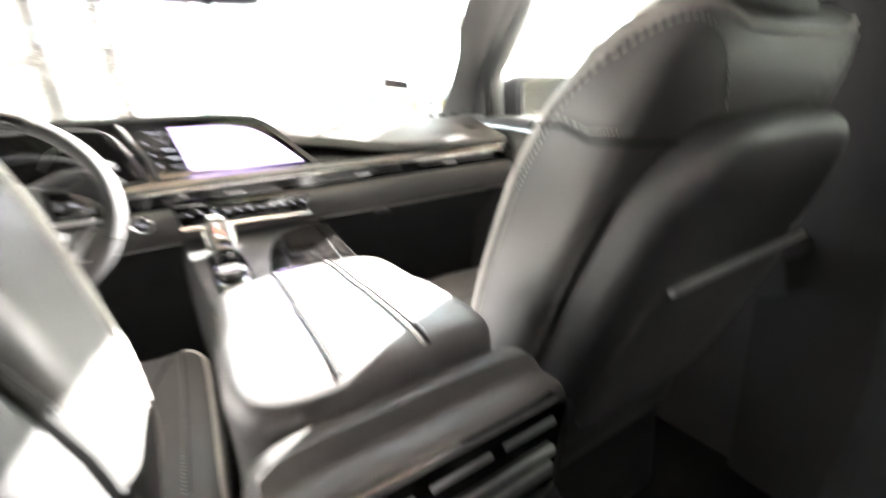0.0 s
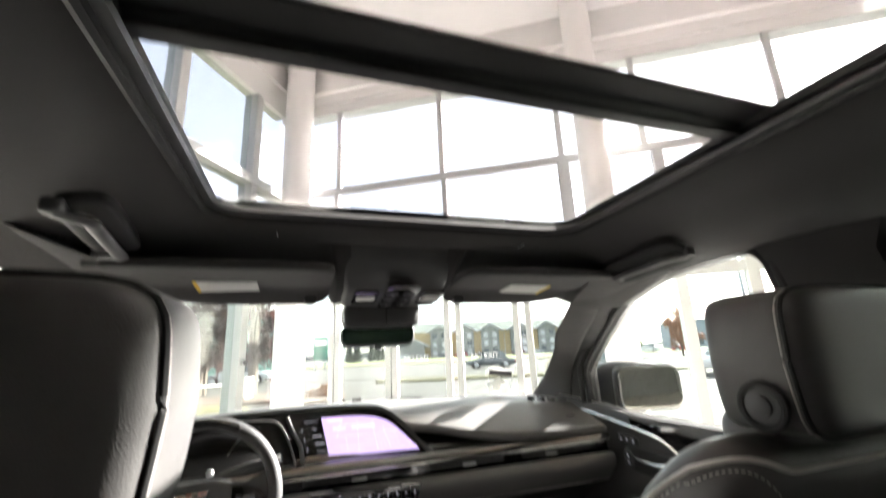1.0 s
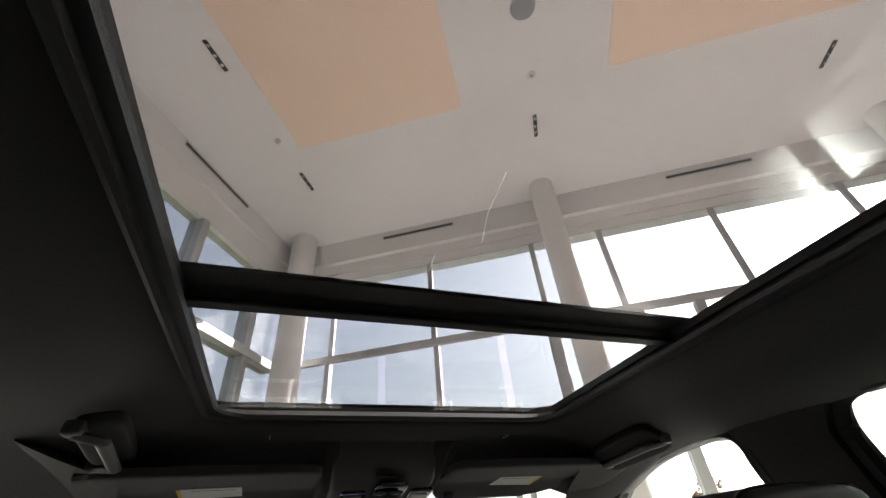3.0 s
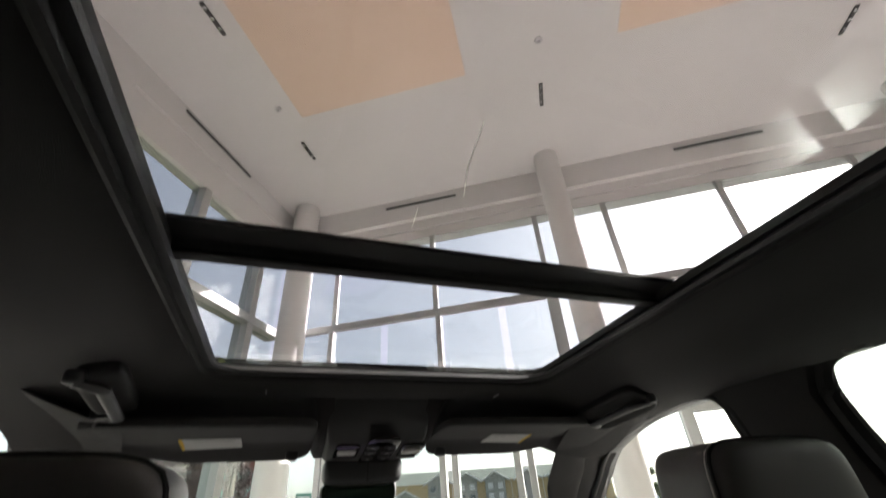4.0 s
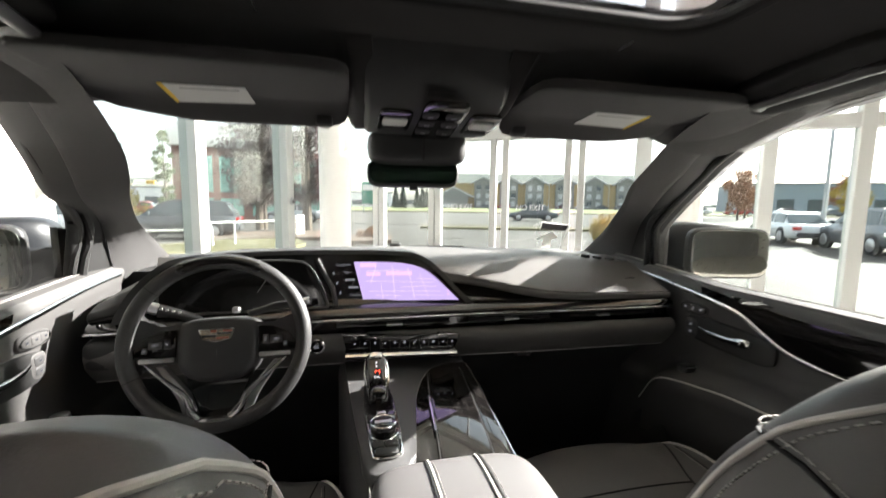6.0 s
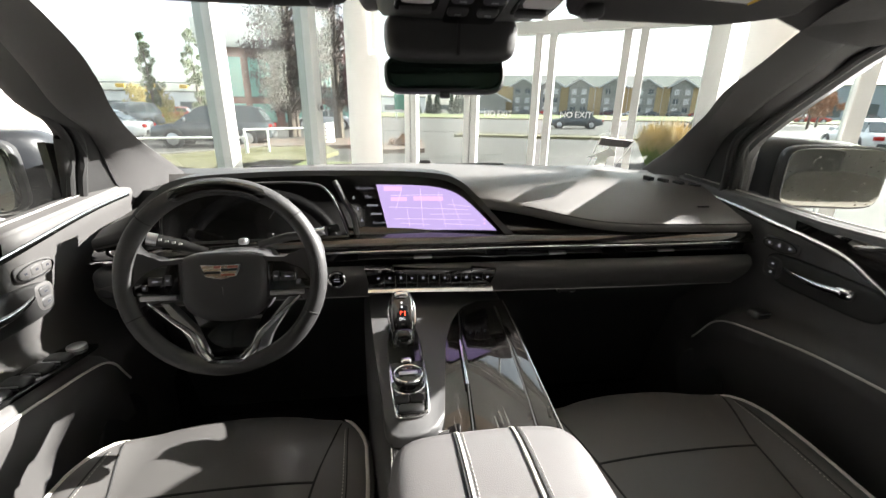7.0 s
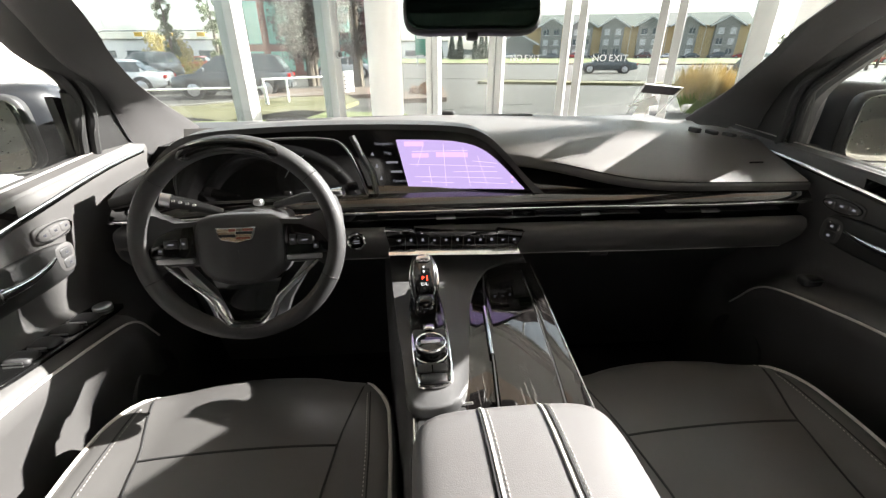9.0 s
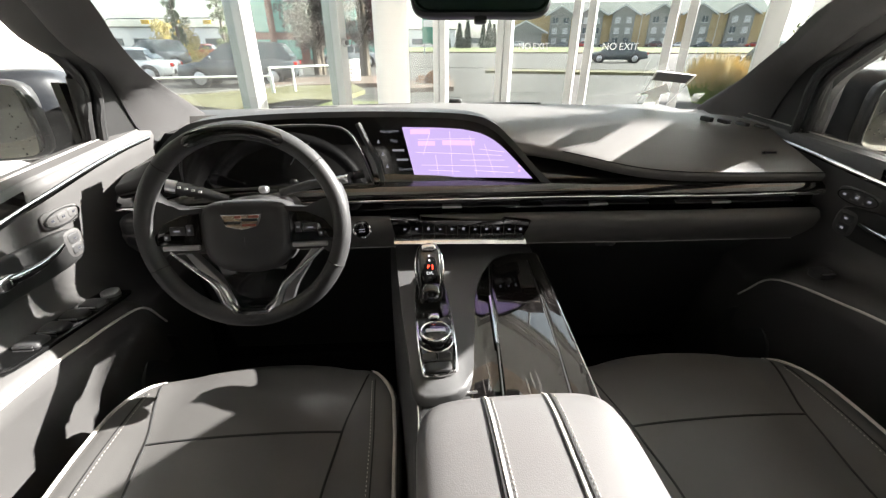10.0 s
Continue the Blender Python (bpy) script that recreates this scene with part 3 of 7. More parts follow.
def vehicle(x, y, turn, mat, kind="suv", label="", glassm=None):
    """A parked car: lofted body and cab, inset panes, wheels in dark arches."""
    tall, L, Wd = {"suv": (1.66, 4.6, 0.94), "sedan": (1.45, 4.7, 0.90), "van": (1.82, 4.9, 0.97)}[kind]
    belt = {"suv": 1.02, "sedan": 0.92, "van": 1.05}[kind]
    ob = thing("parked_car", label, "car", "parked cars")
    a = L / 2
    stations = [(-a, 0.84, 0.45, belt - 0.16), (-a + 0.10, 0.95, 0.34, belt - 0.04), (-a + 0.55, 1.0, 0.28, belt), (-0.2 * a, 1.0, 0.26, belt), (0.42 * a, 1.0, 0.26, belt - 0.02), (0.74 * a, 0.97, 0.28, belt - 0.10), (a - 0.12, 0.90, 0.32, belt - 0.20), (a, 0.74, 0.40, belt - 0.34)]
    rings = []
    for yy, w, z0, z1 in stations:
        h = z1 - z0
        half = [(0.90, 0.0), (1.0, 0.16 * h), (1.0, 0.62 * h), (0.975, 0.86 * h), (0.90, h)]
        rings.append([(Wd * w * k, yy, z0 + z) for k, z in half] + [(-Wd * w * k, yy, z0 + z) for k, z in half[::-1]])
    part("body", loft(rings, close_ring=True, caps=True), mat, ob, angle=50)
    rear = {"suv": -a + 0.14, "van": -a + 0.08, "sedan": -a + 0.72}[kind]
    top = [(rear, belt - 0.02), (rear + (0.42 if kind != "sedan" else 0.62), tall - 0.07), (rear + 0.95, tall), (0.0, tall), (0.16 * a, tall - 0.07), (0.56 * a, belt - 0.04)]

    def flank(z):
        return Wd * (0.90 - 0.17 * max(0.0, z - belt) / (tall - belt))

    cab = [[(s * flank(z) * k, yy, z) for yy, z in top] for s, k in ((-1, 1.0), (-1, 0.9), (1, 0.9), (1, 1.0))]
    part("cab", loft(cab, close_ring=True, caps=True), mat, ob, angle=50)

    def pane_on(s, pts, name="side_window"):
        bm = bmesh.new()
        f = [bm.verts.new((s * (flank(z) + 0.012), yy, z)) for yy, z in pts]
        g = [bm.verts.new((s * (flank(z) - 0.02), yy, z)) for yy, z in pts]
        bm.faces.new(f)
        bm.faces.new(g[::-1])
        for k in range(len(pts)):
            bm.faces.new((f[k], g[k], g[(k + 1) % len(pts)], f[(k + 1) % len(pts)]))
        part(name, bm, DARK_PANE, ob)

    lo, hi = belt + 0.03, tall - 0.10
    for s in (-1, 1):
        pane_on(s, [(-0.13 * a, lo), (-0.13 * a, hi), (0.10 * a, hi - 0.02), (0.44 * a, lo)])
        pane_on(s, [(-0.60 * a, lo), (-0.56 * a, hi - 0.01), (-0.18 * a, hi), (-0.18 * a, lo)])
        if kind != "sedan":
            pane_on(s, [(rear + 0.30, lo + 0.06), (rear + 0.50, hi - 0.04), (-0.62 * a, hi - 0.02), (-0.66 * a, lo)])
        for wy in (-0.58 * a, 0.62 * a):
            part("wheel_arch", shifted(disc(0.41, 0.10, 24, 0.02), pose(s * (Wd - 0.035), wy, 0.36, 0, 90, 0)), PLASTIC, ob)
            wheel = part("wheel", shifted(disc(0.35, 0.22, 24, 0.04), pose(s * (Wd - 0.075), wy, 0.35, 0, 90, 0)), TYRE, ob)
            part("rim", shifted(disc(0.24, 0.03, 16, 0.01), pose(s * (Wd + 0.03), wy, 0.35, 0, 90, 0)), RIM, wheel)
        part("tail_lamp", box(s * Wd * 0.76 - 0.15, s * Wd * 0.76 + 0.15, -a - 0.02, -a + 0.22, belt - 0.26, belt - 0.10, 0.02), TAIL, ob)
        part("head_lamp", box(s * Wd * 0.66 - 0.15, s * Wd * 0.66 + 0.17, a - 0.22, a - 0.03, belt - 0.40, belt - 0.29, 0.02), HEADLAMP, ob)
        part("door_mirror", shifted(soft_box(0.10, 0.06, 0.07, 4, 3), pose(s * (Wd + 0.07), 0.40 * a, belt + 0.08)), mat, ob)
    z0, z1, y0, y1 = belt, tall - 0.09, 0.545 * a, 0.185 * a
    for name, (ya, za), (yb, zb), d in (("windscreen", (0.53 * a, belt + 0.02), (0.19 * a, tall - 0.10), 0.02), ("rear_window", (rear + 0.03, belt + 0.06), (rear + (0.36 if kind != "sedan" else 0.54), tall - 0.12), -0.02)):
        bm = bmesh.new()
        quad = [(-flank(za) * 0.9, ya + d, za), (flank(za) * 0.9, ya + d, za), (flank(zb) * 0.88, yb + d, zb + 0.012), (-flank(zb) * 0.88, yb + d, zb + 0.012)]
        f = [bm.verts.new(p) for p in quad]
        g = [bm.verts.new((p[0], p[1] - 2 * d, p[2] - 0.02)) for p in quad]
        bm.faces.new(f)
        bm.faces.new(g[::-1])
        for k in range(4):
            bm.faces.new((f[k], g[k], g[(k + 1) % 4], f[(k + 1) % 4]))
        part(name, bm, DARK_PANE, ob)
    part("bumper", box(-Wd * 0.68, Wd * 0.68, a - 0.06, a + 0.03, 0.36, 0.54, 0.03), PLASTIC, ob)
    part("bumper", box(-Wd * 0.78, Wd * 0.78, -a - 0.05, -a + 0.05, 0.36, 0.56, 0.03), PLASTIC, ob)
    ob.matrix_basis = pose(x, y, -0.14, 0, 0, turn)
    return ob


K = CAR_COLORS
vehicle(-7.0, 18.9, 96, K[7], "suv", "dark slate parked SUV beyond the grass")
vehicle(-13.0, 20.8, 100, K[2], "sedan", "white parked saloon behind the rail")
vehicle(-18.3, 33.4, 118, K[1], "van", "grey parked van by a yellow shrub")
vehicle(-4.2, 33.5, 90, K[3], "sedan", "silver car waiting on the far lane")
vehicle(-21, 48.0, 90, K[4], "sedan", "small red car in the far car park")
vehicle(-16, 50.0, 90, K[4], "sedan", "red car in the far car park")
vehicle(17.8, 36.9, 71, K[5], "sedan", "dark blue saloon on the road")
vehicle(14.3, 16.2, -30, K[0], "sedan", "black saloon parked past the tall grass")
vehicle(20.5, 14.6, -30, K[2], "sedan", "white saloon parked on the lot")
vehicle(19.2, 10.4, -30, K[1], "suv", "grey SUV parked on the lot")
vehicle(24.5, 11.0, -30, K[3], "sedan", "silver saloon parked on the lot")
vehicle(22.0, 24.0, -30, K[2], "suv", "white SUV parked on the lot")
for i in range(11):
    vehicle(35 + i * 6.4, 143 - i * 2.0, 73, K[(i * 3 + 2) % 7], "suv" if i % 3 == 0 else "sedan", "car parked far off in front of the hotel")
for i in range(7):
    vehicle(62 + i * 6, 62 - i * 3.2, 60, K[(i * 2 + 2) % 7], "sedan", "car parked far off beyond the road")


def leaf_cloud(pts, size, seed, spread=0.5):
    """Many small folded leaves, tossed round the given centres."""
    rnd = random.Random(seed)
    verts, faces = [], []
    for c, r, count in pts:
        for _ in range(count):
            d = Vector((rnd.gauss(0, 1), rnd.gauss(0, 1), rnd.gauss(0, 1))).normalized() * r * rnd.random() ** spread
            p = Vector(c) + d
            a = Vector((rnd.uniform(-1, 1), rnd.uniform(-1, 1), rnd.uniform(-1, 1))).normalized()
            b = a.cross(Vector((rnd.uniform(-1, 1), rnd.uniform(-1, 1), rnd.uniform(-1, 1)))).normalized()
            s = size * rnd.uniform(0.6, 1.3)
            n = len(verts)
            verts += [p - a * s, p + b * s * 0.45 + a.cross(b) * s * 0.2, p + a * s, p - b * s * 0.45 + a.cross(b) * s * 0.2]
            faces += [(n, n + 1, n + 2), (n, n + 2, n + 3)]
    me = bpy.data.meshes.new("leaves")
    me.from_pydata([tuple(v) for v in verts], [], faces)
    return me


def tree(x, y, h, crown_r, mat, seed, label, trunk_h=0.3, narrow=1.0, leaf=0.16, clumps=26, per=90, multi=1):
    rnd = random.Random(seed)
    ob = thing("tree", label, "tree", "trees", (x, y, -0.14))
    limbs = []
    for m in range(multi):
        lean = Vector((rnd.uniform(-0.25, 0.25), rnd.uniform(-0.25, 0.25), 0)) * (0.4 if multi == 1 else 1.0) * crown_r * 0.5
        base = Vector((rnd.uniform(-0.15, 0.15), rnd.uniform(-0.15, 0.15), 0)) * (multi > 1)
        line = [base + lean * t * t + Vector((0, 0, h * 0.9 * t)) for t in [k / 8 for k in range(9)]]
        limbs.append(sweep(line, 0.1, 8, radii=[h * 0.022 * (1.15 - t / 8) for t in range(9)]))
        for k in range(7):
            t = trunk_h + (0.85 - trunk_h) * k / 7
            s = base + lean * t * t + Vector((0, 0, h * 0.9 * t))
            a = rnd.uniform(0, 6.28)
            reach = crown_r * 0.8 * (1 - 0.5 * t)
            tip = s + Vector((math.cos(a) * reach, math.sin(a) * reach, h * 0.12 / narrow))
            limbs.append(sweep([s, s.lerp(tip, 0.5) + Vector((0, 0, 0.08)), tip], 0.03, 6, radii=[h * 0.009, h * 0.006, h * 0.002]))
    part("trunk", join(*limbs), BARK, ob)
    pts = []
    for _ in range(clumps):
        t = rnd.uniform(trunk_h, 1.0)
        prof = math.sin(math.pi * min(1, 0.12 + (t - trunk_h) / (1 - trunk_h) * 0.85)) ** 0.6
        r, a = crown_r * prof * rnd.uniform(0.2, 0.95), rnd.uniform(0, 6.28)
        pts.append(((r * math.cos(a), r * math.sin(a), h * t), crown_r * rnd.uniform(0.2, 0.42), per))
    me = leaf_cloud(pts, leaf, seed)
    me.materials.append(mat)
    crown = new("crown", me)
    crown.parent = ob
    return ob


tree(-4.9, 24.6, 8.6, 2.2, LEAF_PURPLE, 3, "plum-leaved ornamental tree with several stems", 0.16, 1, 0.085, 120, 150, 4)
tree(-2.3, 23.6, 7.6, 1.5, LEAF_PURPLE, 5, "plum-leaved ornamental tree beside a building", 0.2, 1, 0.08, 80, 140, 3)
tree(-17.5, 36.5, 6.6, 0.8, LEAF_GREEN, 7, "slim columnar aspen with thin foliage", 0.12, 3, 0.10, 46, 80)
tree(-13.2, 34.0, 6.6, 0.8, LEAF_GREEN, 8, "slim columnar aspen turning yellow", 0.12, 3, 0.10, 46, 80)
tree(-22.5, 44.0, 3.1, 1.5, LEAF_YELLOW, 9, "yellowing young tree by the car park", 0.25, 1, 0.12, 30, 80)
tree(-19.2, 41.0, 2.8, 1.2, LEAF_YELLOW, 10, "yellowing young tree near traffic lights", 0.25, 1, 0.12, 26, 80)
for i, (x, y, h, m) in enumerate(((44, 38, 5.5, LEAF_RUST), (52, 44, 6.0, LEAF_RUST), (58, 36, 4.5, LEAF_YELLOW), (40, 42, 4.0, LEAF_GREEN), (70, 44, 6, LEAF_RUST))):
    tree(x, y, h, h * 0.4, m, 20 + i, "half-bare autumn tree past the road", 0.25, 1, 0.2, 24, 60)


def fir(x, y, h, seed):
    rnd = random.Random(seed)
    ob = thing("fir_tree", "dark narrow spruce far behind the road", "tree", "spruces", (x, y, -0.2))
    part("trunk", sweep([(0, 0, 0), (0, 0, h)], 0.1, 6, radii=[h * 0.02, 0.02]), BARK, ob)
    pts = []
    for k in range(18):
        t = 0.1 + 0.88 * k / 18
        r = h * 0.19 * (1 - t)
        for j in range(5):
            a = rnd.uniform(0, 6.28)
            pts.append(((r * 0.6 * math.cos(a), r * 0.6 * math.sin(a), h * t), r * 0.6 + 0.1, 22))
    me = leaf_cloud(pts, 0.35, seed)
    me.materials.append(FIR)
    crown = new("crown", me)
    crown.parent = ob


for i, (x, y, h) in enumerate(((13.0, 112, 5.8), (15.4, 115, 6.6), (18.5, 110, 5.4), (20.5, 113, 6.4), (10.5, 118, 5.0), (24, 125, 6))):
    fir(x, y, h, 40 + i)


def shrub(x, y, r, h, mat, seed, label):
    rnd = random.Random(seed)
    ob = thing("shrub", label, "shrub", "shrubs", (x, y, -0.14))
    part("stems", join(*[sweep([(0, 0, 0), (rnd.uniform(-r, r) * 0.6, rnd.uniform(-r, r) * 0.6, h * 0.7)], 0.015, 5) for _ in range(7)]), BARK, ob)
    me = leaf_cloud([((rnd.uniform(-r, r), rnd.uniform(-r, r) * 0.7, h * rnd.uniform(0.3, 0.75)), r * 0.45, 130) for _ in range(16)], 0.06, seed)
    me.materials.append(mat)
    new("crown", me).parent = ob


shrub(-15.6, 35.0, 1.9, 1.35, LEAF_YELLOW, 61, "wide yellow-green shrub in the car park")
shrub(-18.6, 37.4, 1.6, 1.4, LEAF_YELLOW, 62, "wide yellow-green shrub by parked cars")
shrub(0.9, 17.2, 0.5, 0.6, LEAF_RUST, 63, "low brown shrub in the gravel bed")


def reeds(x, y, r, h, seed):
    """Feather grass: a fountain of blades with pale plumes."""
    rnd = random.Random(seed)
    ob = thing("ornamental_grass", "tall feather grass with golden plumes", "ornamental grass", "", (x, y, -0.14))
    for name, mat, count, z0, z1, w in (("blades", REED, 1600, 0.0, 0.66, 0.010), ("plumes", REED_TOP, 1500, 0.50, 1.0, 0.009)):
        verts, faces = [], []
        for _ in range(count):
            a, q = rnd.uniform(0, 6.28), rnd.random() ** 0.6
            dx, dy, s = math.cos(a) * q * r, math.sin(a) * q * r, rnd.uniform(0.62, 1.06)
            n = len(verts)
            for t, ww in ((z0, 0.7), ((z0 + z1) / 2, 1.0), (z1, 0.1)):
                px, py, pz = dx * (0.55 + 0.45 * t), dy * (0.55 + 0.45 * t), h * s * t * (1 - 0.22 * q * q)
                verts += [(px - w * ww * math.sin(a + 1), py + w * ww * math.cos(a + 1), pz), (px + w * ww * math.sin(a + 1), py - w * ww * math.cos(a + 1), pz)]
            faces += [(n, n + 1, n + 3, n + 2), (n + 2, n + 3, n + 5, n + 4)]
        me = bpy.data.meshes.new(name)
        me.from_pydata(verts, [], faces)
        me.materials.append(mat)
        new(name, me).parent = ob


reeds(8.9, 11.6, 0.95, 1.45, 71)

# ---- the red building with green glass and its sign ----
BLD = pose(-10.2, 36.5, -0.14, 0, 0, 14)
red = thing("red_building", "dark red clad building with green glass windows", "building")
red.matrix_basis = BLD
part("wall", box(-3.2, 9.0, 0, 9, 0, 5.9), BRICK_RED, red)
part("parapet", box(-3.5, 9.2, -0.4, 9.2, 5.9, 7.7, 0.03), SIGN_WHITE, red)
for a, b in ((-2.4, -0.46), (0.05, 1.75), (2.4, 4.1), (4.7, 6.4), (7.0, 8.5)):
    for z0, z1 in ((0.4, 1.8), (2.35, 5.2)):
        w = part("window", box(a, b, -0.06, 0.02, z0, z1), GREEN_PANE, red)
        part("window_frame", box((a + b) / 2 - 0.03, (a + b) / 2 + 0.03, -0.09, -0.05, z0, z1), DARK_METAL, w)
        part("window_frame", box(a, b, -0.09, -0.05, z0 - 0.08, z0), DARK_METAL, w)
sign = thing("facade_sign", "grey raised bars of lettering on a pale board", "sign")
sign.matrix_basis = BLD
for i, w in enumerate((0.55, 0.5, 0.6, 0.6, 0.55, 0.5)):
    part("letter_bar", box(1.0 + i * 0.95, 1.0 + i * 0.95 + w, -0.5, -0.41, 6.35, 7.2, 0.02), SIGN_GREY, sign)

# ---- hotel across the road ----
HOTEL = pose(34, 152, -0.2, 0, 0, -17)
hotel = thing("hotel", "three storey hotel in grey and tan siding", "hotel")
hotel.matrix_basis = HOTEL
LEN = 75
part("wall", box(0, LEN, 0, 14, 0, 9.4), HOTEL_TAN, hotel)
part("roof", loft([[(x, -0.8, 9.2), (x, 7, 13.2), (x, 14.8, 9.2)] for x in (-0.8, LEN + 0.8)], caps=False), ROOF_GREY, hotel)
gx = [16.5, 26.0, 35.4, 46.4, 56.8, 68.2]
for g in gx:
    part("bay", join(box(g - 3.3, g + 3.3, -1.2, 0.05, 0, 9.2), prism([(g - 4.2, 9.0), (g + 4.2, 9.0), (g, 11.5)], -1.2, 5.5, 0.0, "xz")), HOTEL_GREY, hotel)
    part("gable_roof", join(prism([(g - 4.9, 8.7), (g, 11.5), (g, 11.9), (g - 4.9, 9.1)], -1.7, 6), prism([(g + 4.9, 8.7), (g, 11.5), (g, 11.9), (g + 4.9, 9.1)], -1.7, 6)), ROOF_GREY, hotel)
    part("barge_board", join(prism([(g - 4.9, 8.62), (g, 11.42), (g, 11.85), (g - 4.9, 9.05)], -1.78, -1.7), prism([(g + 4.9, 8.62), (g, 11.42), (g, 11.85), (g + 4.9, 9.05)], -1.78, -1.7)), FAR_WHITE, hotel)
    for dx in (-1.65, 1.65):
        for k in range(3):
            w = part("window", box(g + dx - 0.8, g + dx + 0.8, -1.26, -1.19, 1.0 + 2.9 * k, 2.6 + 2.9 * k), PALE_PANE if (k + int(g * 2 + dx)) % 3 else DARK_PANE, hotel)
            part("window_frame", box(g + dx - 0.9, g + dx + 0.9, -1.28, -1.2, 0.86 + 2.9 * k, 1.0 + 2.9 * k), FAR_WHITE, w)
            part("window_frame", box(g + dx - 0.04, g + dx + 0.04, -1.29, -1.25, 1.0 + 2.9 * k, 2.6 + 2.9 * k), FAR_WHITE, w)
for x in (6, 21.2, 40.9, 51.6, 62.5):
    part("downpipe", box(x - 0.06, x + 0.06, -0.15, -0.02, 0, 9.2), FAR_WHITE, hotel)
porch = part("porch", join(box(1, 11, -9, -1, 0, 4.2), prism([(-0.5, 4.0), (12.5, 4.0), (6, 7.2)], -9.4, -1, 0, "xz")), HOTEL_GREY, hotel)
part("barge_board", join(prism([(-0.9, 3.7), (6, 7.1), (6, 7.6), (-0.9, 4.2)], -9.6, -9.4), prism([(12.9, 3.7), (6, 7.1), (6, 7.6), (12.9, 4.2)], -9.6, -9.4)), FAR_WHITE, porch)


def shed(x, y, turn, w, d, h, mat, label, bands=()):
    ob = thing("far_building", label, "building", "far buildings")
    ob.matrix_basis = pose(x, y, -0.2, 0, 0, turn)
    part("wall", box(0, w, 0, d, 0, h, 0.05, 1), mat, ob)
    part("roof", box(-0.3, w + 0.3, -0.3, d + 0.3, h, h + 0.35), ROOF_GREY, ob)
    k = 0
    while 2 + k * 6 < w - 3:
        part("window", box(2 + k * 6, 5.4 + k * 6, -0.06, 0.02, 0.8, h * 0.5), DARK_PANE, ob)
        k += 1


shed(-95, 130, 12, 60, 20, 5.2, FAR_WHITE, "long low white commercial building far off")
shed(-34, 140, 0, 30, 15, 5.0, FAR_WHITE, "low white commercial building far off")
shed(0, 150, -4, 16, 12, 5.0, FAR_WHITE, "small white building beyond the road")
shed(96, 84, -36, 70, 24, 7.2, FAR_BLUE, "long blue-grey commercial building beyond the road")
hill = [(x, 3.5 + 2.2 * math.sin(x * 0.013) + 1.5 * math.sin(x * 0.041 + 1)) for x in range(-600, 601, 20)]
tagged(part("backdrop", prism([(-600, -1)] + hill + [(600, -1)], 420, 440), HILL), "dim wooded ridge on the horizon", "hill", kind="structure")

# traffic lights, pylon sign, lamp post
tl = thing("traffic_light", "yellow traffic signals hung from a long mast arm", "traffic light")
tl.location = (-38, 62, -0.14)
part("mast", sweep([(0, 0, 0), (0, 0, 4.0), (0.6, 0, 4.3), (13, 0, 4.4)], 0.08, 8), GALV, tl)
for x in (5, 8.5, 12.6):
    part("signal", box(x - 0.5, x + 0.5, -0.2, 0.2, 3.7, 4.15, 0.03), SIGNAL_YELLOW, tl)
py = thing("pylon_sign", "tall green pylon sign on two posts", "sign")
py.location = (3.1, 62, -0.14)
part("post", box(-0.8, -0.6, -0.1, 0.1, 0, 3.0), GALV, py)
part("post", box(0.6, 0.8, -0.1, 0.1, 0, 3.0), GALV, py)
part("board", box(-0.95, 0.95, -0.2, 0.2, 1.4, 4.6, 0.04), SIGN_GREEN, py)
part("panel", box(-0.8, 0.8, -0.23, -0.2, 3.4, 4.2, 0.02), SIGN_WHITE, py)
lp = thing("street_lamp", "tall slim grey lamp post on the lot", "street lamp")
lp.location = (20.4, 13.1, -0.14)
part("post", sweep([(0, 0, 0), (0, 0, 9)], 0.08, 8, radii=[0.09, 0.06]), GALV, lp)
part("foot", shifted(disc(0.3, 0.8, 20, 0.03), pose(0, 0, 0.4)), CONCRETE, lp)
part("lantern", box(-0.2, 0.9, -0.15, 0.15, 8.95, 9.1, 0.03), GALV, lp)


# ---- cabin shell ----
ROOF_Y0, ROOF_Y1 = -0.11, -2.25


def roof_z(x, y):
    z = 1.738 + table(y, [(-2.3, -0.05), (-1.7, -0.01), (-0.7, 0.0), (-0.36, 0.0), (-0.28, -0.012), (-0.11, -0.075)])
    return z - table(abs(x) - 0.36, [(0, 0), (0.05, 0.012), (0.13, 0.044), (0.20, 0.055), (0.27, 0.058)]) * (0.45 if x < 0 else 1.0)


def opening_x(x, y, share=1.0):
    """The roof opening narrows towards the rear; share fades the change out."""
    edge = table(y, [(-1.0, 0.292), (-0.8, 0.300), (-0.55, 0.318), (-0.35, 0.330)]) if x > 0 else 0.313
    return x * lerp(1.0, edge / 0.326, share)


